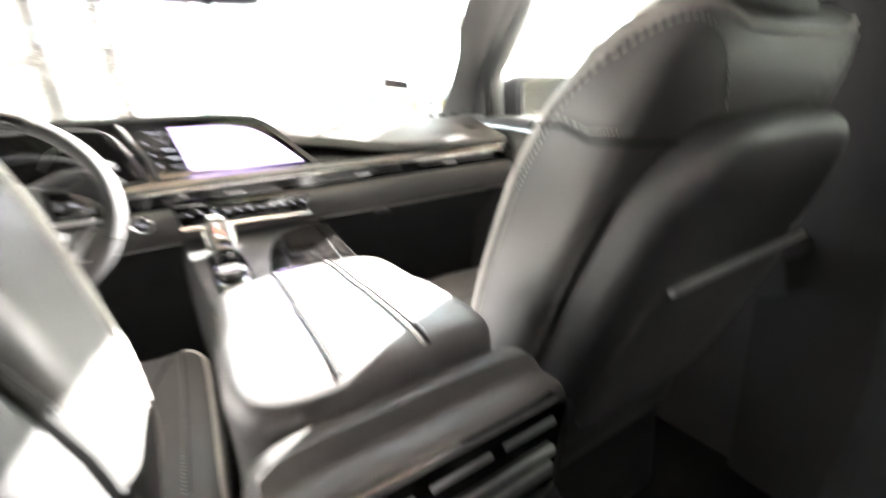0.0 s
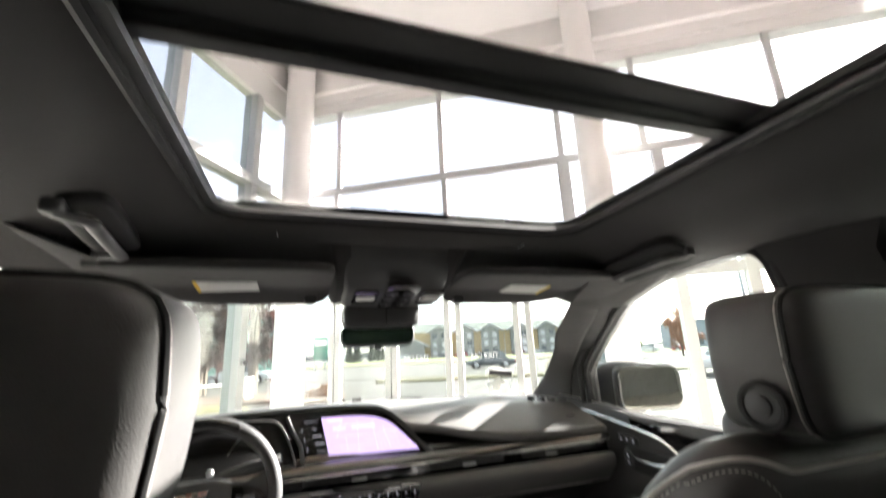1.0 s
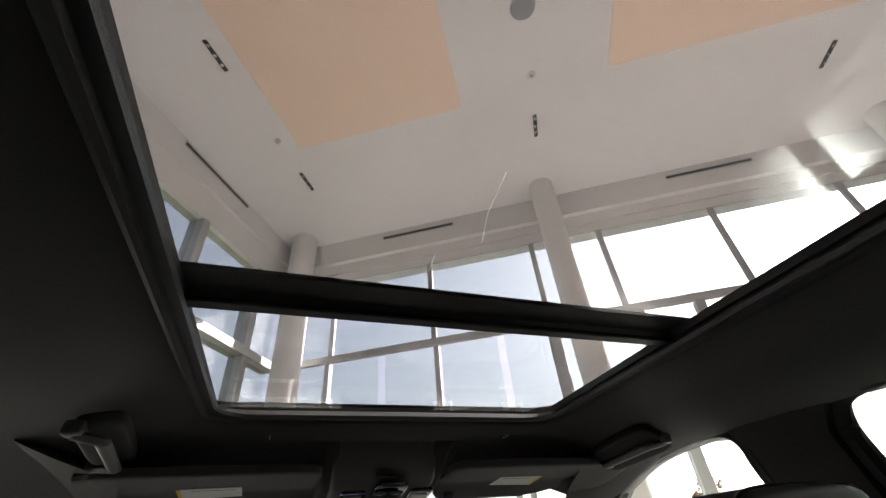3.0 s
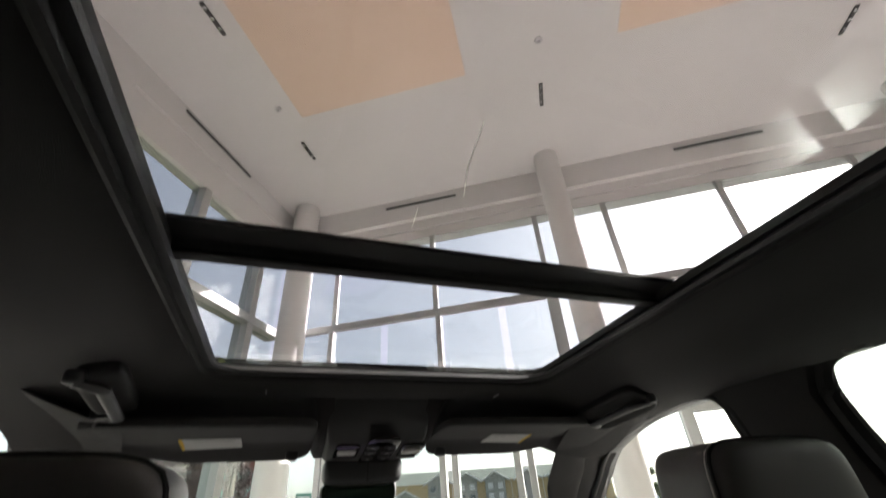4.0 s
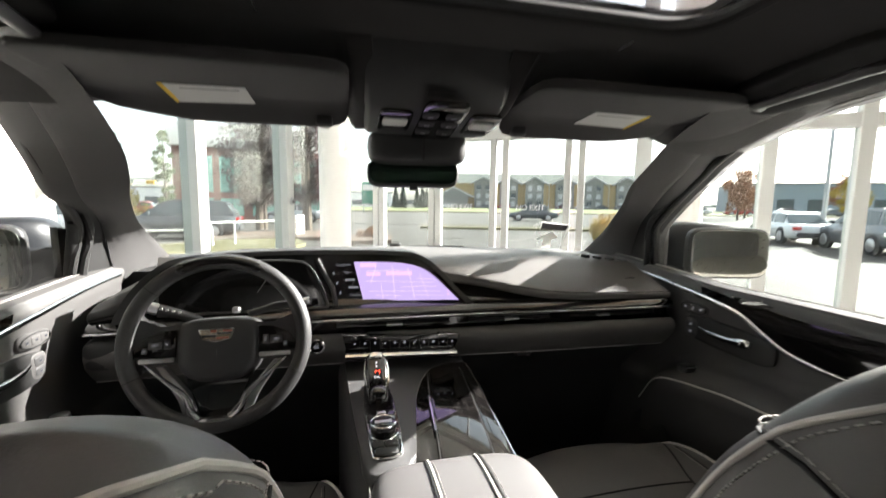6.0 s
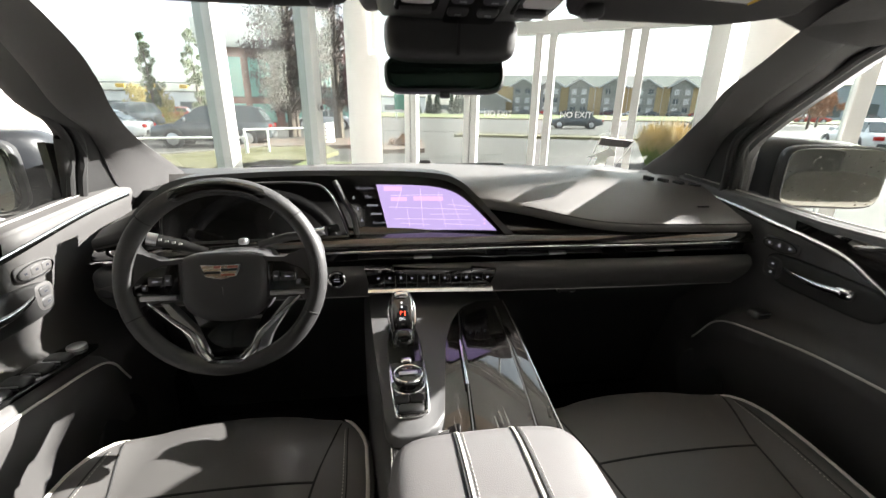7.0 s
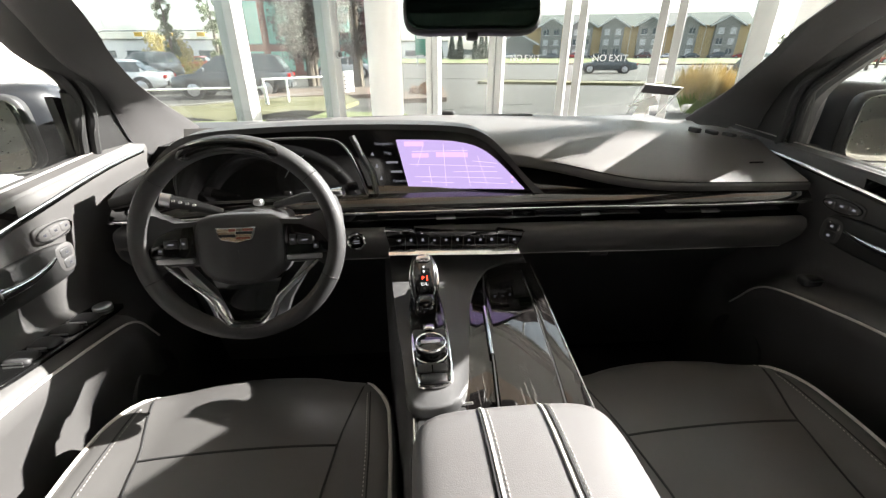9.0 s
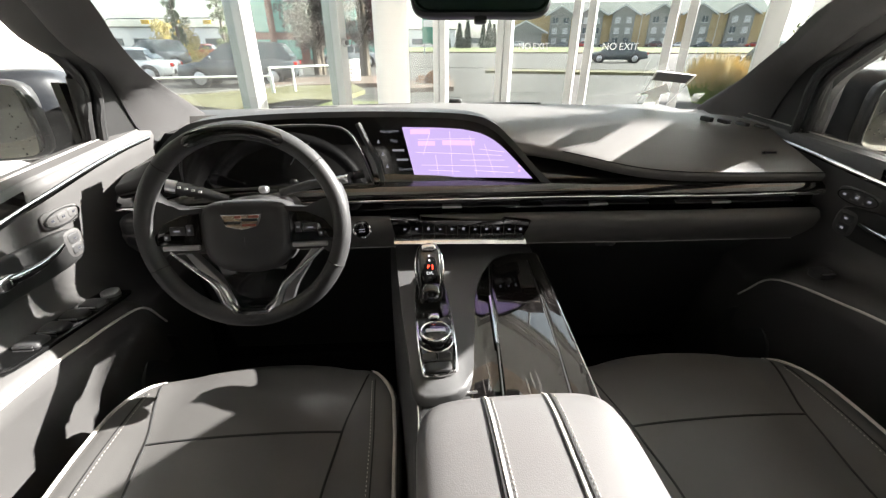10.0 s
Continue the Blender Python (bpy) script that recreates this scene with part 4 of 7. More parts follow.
cabin = thing("headliner", "dark charcoal cloth headliner with a roof opening", "headliner", kind="structure")
inner = (0.0, -1.012, 0.338, 0.688)
outer = (0.0, (ROOF_Y0 + ROOF_Y1) / 2, 0.63, (ROOF_Y0 - ROOF_Y1) / 2)
rings = []
for k in range(9):
    t = k / 8
    rr = round_rect(0, lerp(inner[1], outer[1], t), lerp(inner[2], outer[2], t), lerp(inner[3], outer[3], t), lerp(0.06, 0.03, t), 6, 14)
    rings.append([(opening_x(x, y, (1 - t) ** 2), y, roof_z(x, y) + (0.012, -0.003)[min(k, 1)] * (k < 2)) for x, y in rr])
upper = [[(x, y, z + 0.075) for x, y, z in rings[-1]], [(x, y, 1.785) for x, y, z in rings[3]], [(x * 1.09, -1.0 + (y + 1.0) * 1.03, 1.7785) for x, y, z in rings[0]], [(x * 1.07, -1.0 + (y + 1.0) * 1.03, 1.7765) for x, y, z in rings[0]]]
part("cloth", loft(rings, close_ring=True), FABRIC, cabin)
part("roof_skin", loft(upper, close_ring=True), PAINT, cabin, "dark painted roof panel")
lip = [round_rect(0, -1.012, 0.338 + a, 0.688 + a, 0.06, 6, 14) for a in (0.0, -0.010, -0.012, 0.004)]
part("opening_trim", loft([[(opening_x(x, y), y, z) for x, y in r] for r, z in zip(lip, (1.742, 1.743, 1.748, 1.760))], close_ring=True), PLASTIC, cabin, "black rim of the roof opening")
part("opening_seal", sweep([(opening_x(x, y), y, 1.742) for x, y in round_rect(0, -1.012, 0.345, 0.695, 0.06, 6, 14)], 0.007, 8, closed=True), RUBBER, cabin)

sunroof = thing("sunroof", "twin tinted glass panes with a dark cross beam", "sunroof")
part("front_band", box(-0.36, 0.36, -0.283, -0.24, 1.7685, 1.7715), RUBBER, sunroof, "black printed front band")
for y0, y1 in ((-0.69, -0.248), (-1.72, -0.755)):
    p = part("pane", box(-0.36, 0.36, y0, y1, 1.772, 1.776), ROOF_GLASS, sunroof)
    p.visible_shadow = False
beam = []
for x in [k * 0.36 / 8 for k in range(-8, 9)]:
    beam.append([(x, y, z) for y, z in ((-0.688, 1.776), (-0.690, 1.768), (-0.705, 1.755), (-0.722, 1.757), (-0.728, 1.765), (-0.745, 1.768), (-0.756, 1.772), (-0.757, 1.777))])
part("cross_beam", loft(beam, close_ring=True, caps=True), PLASTIC, sunroof, "black plastic cross beam")
part("beam_strip", box(-0.345, 0.345, -0.727, -0.722, 1.752, 1.758, 0.002), RUBBER, sunroof)
for s in (-1, 1):
    side_line = [(opening_x(s * 0.344, y), y) for y in (-1.72, -1.4, -1.0, -0.8, -0.55, -0.35, -0.29)]
    part("frame_side", loft([[(x + a * s, y, z) for a, z in ((-0.012, 1.757), (0.03, 1.757), (0.03, 1.768), (-0.012, 1.768))] for x, y in side_line], close_ring=True, caps=True), RUBBER, sunroof)
# pale scratches and a small mark on the rear pane
for pts in (((-0.05, -0.86), (-0.062, -0.90), (-0.068, -0.95)), ((-0.085, -0.80), (-0.088, -0.83))):
    part("scratch", sweep([(x, y, 1.771) for x, y in pts], 0.0003, 4), STICKER, sunroof)


def shell_side(s):
    """Pillars, roof rail, door frame and glass on one side of the cabin."""
    rise = 0.0 if s > 0 else 0.042
    pil = thing("a_pillar", "dark cloth covered windscreen pillar", "pillar", "windscreen pillars", kind="structure")
    if s < 0:
        inner_edge = [(0.705, 0.70, 1.315), (0.685, 0.60, 1.352), (0.640, 0.36, 1.442), (0.585, 0.195, 1.503), (0.535, 0.085, 1.545), (0.495, -0.02, 1.585), (0.465, -0.15, 1.632), (0.44, -0.27, 1.66)]
        outer_edge = [(0.79, 0.50, 1.22), (0.76, 0.300, 1.30), (0.738, 0.285, 1.45), (0.722, 0.185, 1.505), (0.705, 0.105, 1.575), (0.688, 0.02, 1.64), (0.668, -0.10, 1.712), (0.648, -0.38, 1.74)]
        window = [(0.765, 0.280, 1.285), (0.745, 0.276, 1.37), (0.727, 0.268, 1.440), (0.712, 0.190, 1.503), (0.695, 0.10, 1.572), (0.68, 0.02, 1.642), (0.665, -0.07, 1.694), (0.655, -0.16, 1.716)]
    else:
        inner_edge = [(0.83, 0.70, 1.315), (0.80, 0.60, 1.355), (0.745, 0.455, 1.408), (0.705, 0.345, 1.462), (0.66, 0.24, 1.508), (0.585, 0.115, 1.55), (0.525, -0.02, 1.59), (0.48, -0.14, 1.632), (0.44, -0.27, 1.66)]
        outer_edge = [(0.86, 0.48, 1.22), (0.82, 0.278, 1.285), (0.80, 0.262, 1.37), (0.785, 0.238, 1.44), (0.765, 0.175, 1.487), (0.745, 0.10, 1.533), (0.715, 0.01, 1.582), (0.68, -0.065, 1.615), (0.64, -0.38, 1.69)]
        window = [(0.80, 0.255, 1.285), (0.79, 0.243, 1.37), (0.772, 0.222, 1.432), (0.755, 0.163, 1.478), (0.735, 0.09, 1.525), (0.705, 0.0, 1.572), (0.675, -0.07, 1.602), (0.65, -0.19, 1.650)]
    aa = smooth_line([(s * x, y, z) for x, y, z in inner_edge], 5)
    bb = smooth_line([(s * x, y, z) for x, y, z in outer_edge], 5)
    rings, strip = [], []
    for p, q in zip(aa, bb):
        across = q - p
        out = Vector((s * 0.035, 0.012, 0.022))
        inw = Vector((-s * 0.002, -0.012, -0.005))
        cut = p + across * 0.60
        arc = smooth_line([p + out * 0.2, p, p + across * 0.17 + inw * 0.5, p + across * 0.38 + inw, cut + inw * 0.5, cut + out * 0.15], 2)
        rings.append(arc + [cut + out, p + out])
        strip.append([cut + out * 0.15, cut + out * 0.02, p + across * 0.72 + inw * 0.2, p + across * 0.90 + inw * 0.2, q, q + out * 0.5, cut + out])
    part("cover", loft(rings, close_ring=True, caps=True), PILLAR, pil, "", 70)
    part("edge_strip", loft(strip, close_ring=True, caps=True), RUBBER, pil, "black outer strip", 70)
    # door frame over the side window, from the mirror corner up and back to the middle pillar
    fr = thing("door_frame", "black rubber lined frame round the side window", "door frame", "door frames", kind="structure")
    top = smooth_line([(s * x, y, z) for x, y, z in window + [(0.64, -0.37, 1.677 + rise), (0.64, -0.465, 1.678 + rise), (0.643, -0.502, 1.655 + rise), (0.65, -0.512, 1.60), (0.69, -0.53, 1.48), (0.76, -0.55, 1.29)]], 6)

    def beyond(pts, d):
        """The line pushed away from the middle of the opening."""
        res = []
        for i, p in enumerate(pts):
            t = pts[min(i + 1, len(pts) - 1)] - pts[max(i - 1, 0)]
            nrm = Vector((0, -t.z, t.y)).normalized()
            if nrm.dot(p - Vector((p.x, -0.18, 1.40))) < 0:
                nrm = -nrm
            res.append(p + nrm * d)
        return res

    part("frame_bead", sweep(beyond(top, 0.008), 0.008, 8), RUBBER, fr)
    reach, thick = (0.03, 0.028) if s > 0 else (0.056, 0.020)
    part("frame_outer", sweep([p + Vector((s * 0.03, 0, 0)) for p in beyond(top, reach)], thick, 8), PLASTIC, fr)
    part("inner_seal", sweep([p + Vector((-s * 0.012, 0, 0)) for p in beyond(top, 0.026)], 0.009, 8), RUBBER, fr)
    fy, fx = window[1][1], window[1][0]
    part("quarter_panel", prism([(0.66, 1.22), (0.60, 1.33), (fy + 0.17, 1.41), (fy + 0.01, 1.44), (fy + 0.015, 1.22)], s * (fx + 0.03), s * (fx + 0.045), 0.0, "yz"), PLASTIC, fr, "black plastic corner by the mirror")
    part("mirror_post", sweep([(s * (fx + 0.032), fy + 0.03, 1.27), (s * (fx - 0.01), fy - 0.002, 1.45)], 0.013, 10), RUBBER, fr)
    # roof rail trim between headliner and frame
    rail_line = smooth_line([(s * 0.60, -0.10, 1.635 + 2.2 * rise), (s * 0.615, -0.25, 1.688 + 1.2 * rise), (s * 0.62, -0.45, 1.706 + rise), (s * 0.625, -0.7, 1.715 + 0.5 * rise), (s * 0.625, -1.2, 1.715), (s * 0.61, -2.2, 1.66)], 6)
    part("rail_trim", sweep(rail_line, 0.026, 10), FABRIC, fr)
    part("rail_outer", sweep([p + Vector((s * 0.06, 0, 0.04)) for p in rail_line], 0.065, 10), PAINT, fr)
    bp = thing("b_pillar", "broad dark trim of the middle pillar", "pillar", "middle pillars", kind="structure")
    bl = [[(s * (x - 0.02 + dx), y + dy, z) for dx, dy in ((0.03, 0.085 + f), (0.0, 0.075 + f), (-0.010, 0.04), (-0.010, -0.045), (0.0, -0.075 - f), (0.03, -0.088 - f), (0.10, -0.07), (0.10, 0.07))] for x, y, z, f in ((0.615, -0.605, 1.73, 0.05), (0.64, -0.603, 1.685, 0.02), (0.648, -0.602, 1.64, 0.0), (0.672, -0.61, 1.54, 0.0), (0.71, -0.63, 1.42, 0.0), (0.76, -0.65, 1.25, 0.0), (0.78, -0.66, 0.55, 0.02))]
    part("cover", loft(bl, close_ring=True, caps=True), PILLAR, bp)
    part("belt_guide", box(s * 0.655 - 0.022, s * 0.655 + 0.012, -0.625, -0.585, 1.585, 1.63, 0.008), PLASTIC, bp, "small grey belt guide")
    part("coat_hook", box(s * 0.605 - 0.012, s * 0.605 + 0.012, -0.80, -0.765, 1.675, 1.695, 0.005), PLASTIC, bp)
    # panes
    g = thing("side_window", "clear side window glass", "window", "side windows")
    rows = [[(s * 0.80, lerp(0.30, -0.57, k / 6), 1.27) for k in range(7)], [(s * 0.735, lerp(0.23, -0.55, k / 6), 1.46) for k in range(7)], [(s * 0.655, lerp(-0.10, -0.53, k / 6), lerp(1.62, 1.66, min(1, k / 3))) for k in range(7)], [(s * 0.65, lerp(-0.22, -0.52, k / 6), 1.69) for k in range(7)]]
    p = part("pane", loft(rows), CAR_GLASS, g)
    p.visible_shadow = False
    rows = [[(s * 0.80, -0.72, 1.27), (s * 0.80, -1.45, 1.27)], [(s * 0.655, -0.66, 1.70), (s * 0.655, -1.45, 1.70)]]
    p = part("rear_pane", loft(rows), PRIVACY_GLASS, g)
    p.visible_shadow = False
    part("rear_bead", sweep(smooth_line([(s * 0.775, -0.735, 1.28), (s * 0.70, -0.715, 1.46), (s * 0.66, -0.695, 1.60), (s * 0.652, -0.695, 1.66), (s * 0.65, -0.72, 1.692), (s * 0.648, -0.80, 1.70), (s * 0.645, -1.1, 1.70), (s * 0.645, -1.45, 1.695)], 5), 0.016, 8), RUBBER, g)
    # rear side wall and door below the glass, plain
    rs = thing("rear_side_trim", "plain black rear side trim", "side trim", kind="structure")
    part("panel", box(s * 0.80 - 0.05, s * 0.80 + 0.05, -2.3, -0.70, 0.5, 1.28, 0.02), PLASTIC, rs)
    for y0, y1 in ((-1.52, -1.42), (-2.3, -2.2)):
        part("rear_pillar", box(s * 0.72 - 0.09, s * 0.72 + 0.09, y0, y1, 1.25, 1.72, 0.02), FABRIC, rs)
    # Unseen quarter pane, added to let light in from behind.
    q = part("quarter_glass", box(s * 0.74 - 0.003, s * 0.74 + 0.003, -2.2, -1.52, 1.27, 1.70), PRIVACY_GLASS, rs)
    q.visible_shadow = False


for s in (-1, 1):
    shell_side(s)

# Unseen shell: floor, firewall and tailgate stop stray light, rear pane admits some.
floor_pan = thing("cabin_floor", "black carpeted cabin floor", "carpet", kind="structure")
part("carpet", box(-0.84, 0.84, -2.3, 0.62, 0.50, 0.56), CARPET, floor_pan)
part("firewall", box(-0.84, 0.84, 0.50, 0.66, 0.5, 1.30), CARPET, floor_pan)
part("tailgate", box(-0.84, 0.84, -2.36, -2.28, 0.5, 1.22), PLASTIC, floor_pan)
rear_glass = part("rear_window", box(-0.7, 0.7, -2.33, -2.325, 1.22, 1.70), PRIVACY_GLASS, floor_pan)
rear_glass.visible_shadow = False

# windscreen
ws = thing("windscreen", "clear raked windscreen glass", "windscreen")
rows = []
for k in range(13):
    y = lerp(0.66, -0.17, k / 12)
    z = table(y, [(-0.17, 1.668), (-0.02, 1.606), (0.10, 1.550), (0.28, 1.474), (0.585, 1.362), (0.66, 1.338)])
    left = -table(y, [(-0.17, 0.46), (-0.02, 0.495), (0.085, 0.535), (0.195, 0.585), (0.36, 0.64), (0.60, 0.685), (0.70, 0.705)]) - 0.012
    right = table(y, [(-0.17, 0.47), (-0.02, 0.525), (0.115, 0.585), (0.24, 0.66), (0.345, 0.705), (0.455, 0.745), (0.60, 0.80), (0.70, 0.83)]) + 0.012
    rows.append([(lerp(left, right, j / 12), y, z) for j in range(13)])
p = part("pane", loft(rows), CAR_GLASS, ws)
p.visible_shadow = False
part("cowl", box(-0.86, 0.86, 0.66, 0.95, 1.15, 1.30, 0.03), PLASTIC, ws)

# sticker with arrow on the windscreen
def on_screen(x, d):
    """A place on the inner face of the glass, d metres up the slope."""
    return (x, 0.585 - 0.941 * d - 0.02, 1.352 + 0.339 * d - 0.008)


st = thing("windscreen_sticker", "clear sheet with dark label and white arrow", "sticker")
def decal(name, pts, mat):
    bm = bmesh.new()
    bm.faces.new([bm.verts.new(on_screen(*p)) for p in pts])
    e = bmesh.ops.extrude_face_region(bm, geom=bm.faces[:])
    bmesh.ops.translate(bm, verts=[v for v in e["geom"] if isinstance(v, bmesh.types.BMVert)], vec=(0, 0.0003, 0.0008))
    return part(name, bm, mat, st)


decal("label_plate", [(0.420, 0.316), (0.518, 0.289), (0.541, 0.228), (0.443, 0.257)], STICKER_DARK)
decal("label_bar", [(0.478, 0.281), (0.502, 0.274), (0.506, 0.262), (0.482, 0.269)], STICKER)
decal("arrow", [(0.561, 0.014), (0.602, 0.003), (0.543, 0.128), (0.560, 0.140), (0.497, 0.226), (0.482, 0.126), (0.512, 0.130)], ARROW_VINYL)
for a, b in (((0.412, 0.325), (0.521, 0.292)), ((0.521, 0.292), (0.640, 0.0)), ((0.412, 0.325), (0.535, 0.03))):
    part("edge", sweep([on_screen(*a), on_screen(*b)], 0.0008, 5), STICKER, st)

# ---- dashboard ----
def dash_section(x):
    def eased(rows):
        return sum(table(x + d, rows) for d in (-0.09, -0.06, -0.03, 0.0, 0.03, 0.06, 0.09)) / 7

    base_y = 0.655 - 0.09 * (x / 0.75) ** 2
    lipz = eased([(-0.75, 1.215), (-0.65, 1.25), (-0.3, 1.30), (0.15, 1.305), (0.22, 1.297), (0.30, 1.276), (0.40, 1.258), (0.75, 1.252)])
    lipy = eased([(-0.75, 0.21), (-0.2, 0.24), (0.15, 0.23), (0.25, 0.175), (0.45, 0.15), (0.75, 0.138)])
    topz = eased([(-0.78, 1.22), (-0.70, 1.265), (-0.62, 1.318), (-0.54, 1.350), (-0.5, 1.352), (0, 1.356), (0.45, 1.348), (0.75, 1.325)])
    prof = [(base_y, 1.33), (base_y - 0.04, topz - 0.003), (0.45, topz + 0.004), (0.33, topz), (0.26, lerp(topz, lipz, 0.3)), (0.5 * (0.24 + lipy), lerp(topz, lipz, 0.62)), (lipy + 0.004, lipz + 0.012), (lipy, lipz), (lipy + 0.006, lipz - 0.008), (lipy + 0.03, lipz - 0.012)]
    return [(x, p.x, p.y) for p in smooth_line([(y, z, 0) for y, z in prof], 3)]


dash = thing("dashboard", "black leather dashboard with gloss and chrome trim", "dashboard")
xs = [-0.692 + 1.447 * k / 64 for k in range(65)]
part("top_pad", loft([dash_section(x) for x in xs]), LEATHER_SOFT, dash, "sunlit dark leather dash top", 60)
# Black sheet over the dash end: dark trim, with the shade put into its colour.
part("shaded_end_cap", loft([[(a, b - 0.003, c + 0.004) for a, b, c in dash_section(x)[12:]] for x in xs if x < -0.49]), RUBBER, dash, "black dash end, dark for trim and painted shade", 60)
def trim_y(x):
    return table(x, [(-0.75, 0.205), (-0.55, 0.175), (-0.1, 0.160), (0.2, 0.150), (0.45, 0.135), (0.75, 0.125)])


def trim_z(x):
    return table(x, [(-0.75, 1.205), (-0.5, 1.222), (0.2, 1.226), (0.75, 1.228)])


def band(name, rows, mat, label=""):
    """A lengthwise strip of the dash, its profile given relative to the trim line."""
    return part(name, loft([[(x, trim_y(x) + a, trim_z(x) + b) for a, b in rows] for x in xs]), mat, dash, label, 60)


part("recess", loft([[tuple(Vector(dash_section(x)[-1]) + Vector((0, 0.004, -0.002))), (x, trim_y(x) + 0.05, trim_z(x) + 0.034), (x, trim_y(x) + 0.04, trim_z(x) + 0.026), (x, trim_y(x) + 0.035, trim_z(x) + 0.018)] for x in xs]), PIANO, dash)
band("veneer_strip", [(0.04, 0.026), (0.02, 0.022), (0.004, 0.012), (0.0, 0.004), (0.004, 0.0)], WOOD_DASH, "dark glossy veneer strip")
part("chrome_line", sweep([(x, trim_y(x) - 0.003, trim_z(x) - 0.001) for x in xs], 0.0028, 8), CHROME, dash)
band("vent_band", [(0.004, -0.003), (0.022, -0.006), (0.022, -0.030), (0.004, -0.034)], PIANO)
band("lower_pad", [(0.012, -0.034), (-0.006, -0.038), (-0.014, -0.052), (-0.008, -0.075), (0.012, -0.10), (0.03, -0.118), (0.04, -0.123)], LEATHER_SOFT, "soft black leather lower dash")
part("stitch_line", sweep([(x, trim_y(x) + 0.0305, trim_z(x) - 0.119) for x in xs], 0.0012, 6), PIPING, dash)
band("knee_panel", [(0.045, -0.122), (0.10, -0.135), (0.20, -0.25), (0.30, -0.60)], PLASTIC)
part("lip_seam", sweep([tuple(Vector(dash_section(x)[18]) + Vector((0, -0.001, 0.0))) for x in xs if x > 0.21], 0.0012, 6), SEAM, dash)
for x in (-0.02, 0.285, 0.545):
    y, z = trim_y(x), trim_z(x)
    part("vent_tab", box(x - 0.02, x + 0.02, y + 0.004, y + 0.02, z - 0.022, z - 0.017, 0.0015), SATIN, dash)
for x0, x1 in ((-0.16, 0.12), (0.17, 0.39), (0.45, 0.70), (-0.68, -0.5)):
    for k in range(2):
        part("vent_vane", loft([[(x, trim_y(x) + a, trim_z(x) - 0.010 - 0.010 * k + b) for a, b in ((0.006, 0), (0.02, 0.002), (0.02, 0.0035), (0.006, 0.0015))] for x in (x0, (x0 + x1) / 2, x1)], close_ring=True, caps=True), PLASTIC, dash)
# defroster slots and sensor on top
for x0, x1, y in ((-0.46, -0.29, 0.545), (-0.24, 0.0, 0.575), (0.06, 0.27, 0.575)):
    part("defroster_slot", box(x0, x1, y - 0.011, y + 0.011, 1.345, 1.3555, 0.002), RUBBER, dash)
    for k in range(9):
        xx = lerp(x0, x1, (k + 1) / 10)
        part("slot_fin", box(xx - 0.001, xx + 0.001, y - 0.010, y + 0.010, 1.3525, 1.3565), PLASTIC, dash)
part("light_sensor", shifted(soft_box(0.018, 0.012, 0.008, 4, 5), pose(0.03, 0.59, 1.358)), PLASTIC, dash)
for k in range(4):
    part("corner_vent", box(0.60 + 0.022 * k, 0.612 + 0.022 * k, 0.318 - 0.03 * k, 0.352 - 0.03 * k, 1.338, 1.349 - 0.002 * k, 0.002), RUBBER, dash)
part("airbag_mark", box(0.645, 0.675, 0.187, 0.190, 1.296, 1.299), SEAM, dash)
part("glovebox_latch", box(0.315, 0.36, 0.185, 0.2, 1.088, 1.10, 0.003), PLASTIC, dash)
# Chrome chip added to carry the latch's bright glint.
part("latch_glint", box(0.342, 0.352, 0.182, 0.186, 1.092, 1.095), CHROME, dash)
part("lower_corner", shifted(soft_box(0.045, 0.045, 0.036, 4, 6), pose(-0.655, 0.225, 1.160)), PLASTIC, dash)

# start button
sb = thing("start_button", "round chrome ringed start button", "button", "", (-0.205, trim_y(-0.205) - 0.012, 1.166))
part("ring", shifted(sweep([(0.0165 * math.cos(a), 0, 0.0165 * math.sin(a)) for a in [k * math.pi / 14 for k in range(28)]], 0.0034, 8, closed=True, up=(0, 1, 0)), pose(0, 0, 0)), CHROME, sb)
part("cap", shifted(disc(0.0145, 0.008, 28, 0.002), pose(0, 0, 0, 90, 0, 0)), PIANO, sb)
for k in range(2):
    part("text_bar", box(-0.006, 0.006, -0.0046, -0.004, -0.003 + 0.005 * k, -0.0015 + 0.005 * k), SCREEN_TEXT, sb)

# climate control bar
cl = thing("climate_panel", "gloss black climate bar with chrome edges", "climate control", "", (0, 0.142, 1.17))
body = [(-0.146, 0.026), (-0.091, 0.024), (-0.085, 0.018), (0.080, 0.012), (0.086, 0.017), (0.138, 0.012), (0.134, -0.002), (0.126, -0.022), (-0.138, -0.012), (-0.142, 0.008)]
part("panel", prism(body, -0.012, 0.03, 0.003), PIANO, cl)
part("chrome_blade", loft([[(x, -0.013 - a, z - 0.036 * (x + 0.138)) for a, z in ((-0.02, -0.0125), (0.002, -0.0125), (0.014, -0.0215), (0.010, -0.0265), (-0.02, -0.025))] for x in (-0.140, -0.13, 0, 0.12, 0.128)], close_ring=True, caps=True), CHROME, cl)
part("chrome_edge", sweep([(-0.146, -0.013, 0.026), (-0.091, -0.013, 0.024), (-0.085, -0.013, 0.018)], 0.0016, 6), CHROME, cl)
part("chrome_edge", sweep([(0.080, -0.013, 0.012), (0.086, -0.013, 0.017), (0.138, -0.013, 0.012)], 0.0016, 6), CHROME, cl)
for k in range(11):
    x = -0.118 + 0.0236 * k
    part("key_mark", box(x - 0.0024, x + 0.0024, -0.0134, -0.012, 0.002 - 0.036 * (x + 0.11), 0.0050 + 0.0012 * (k % 3) - 0.036 * (x + 0.11)), SCREEN_TEXT, cl)
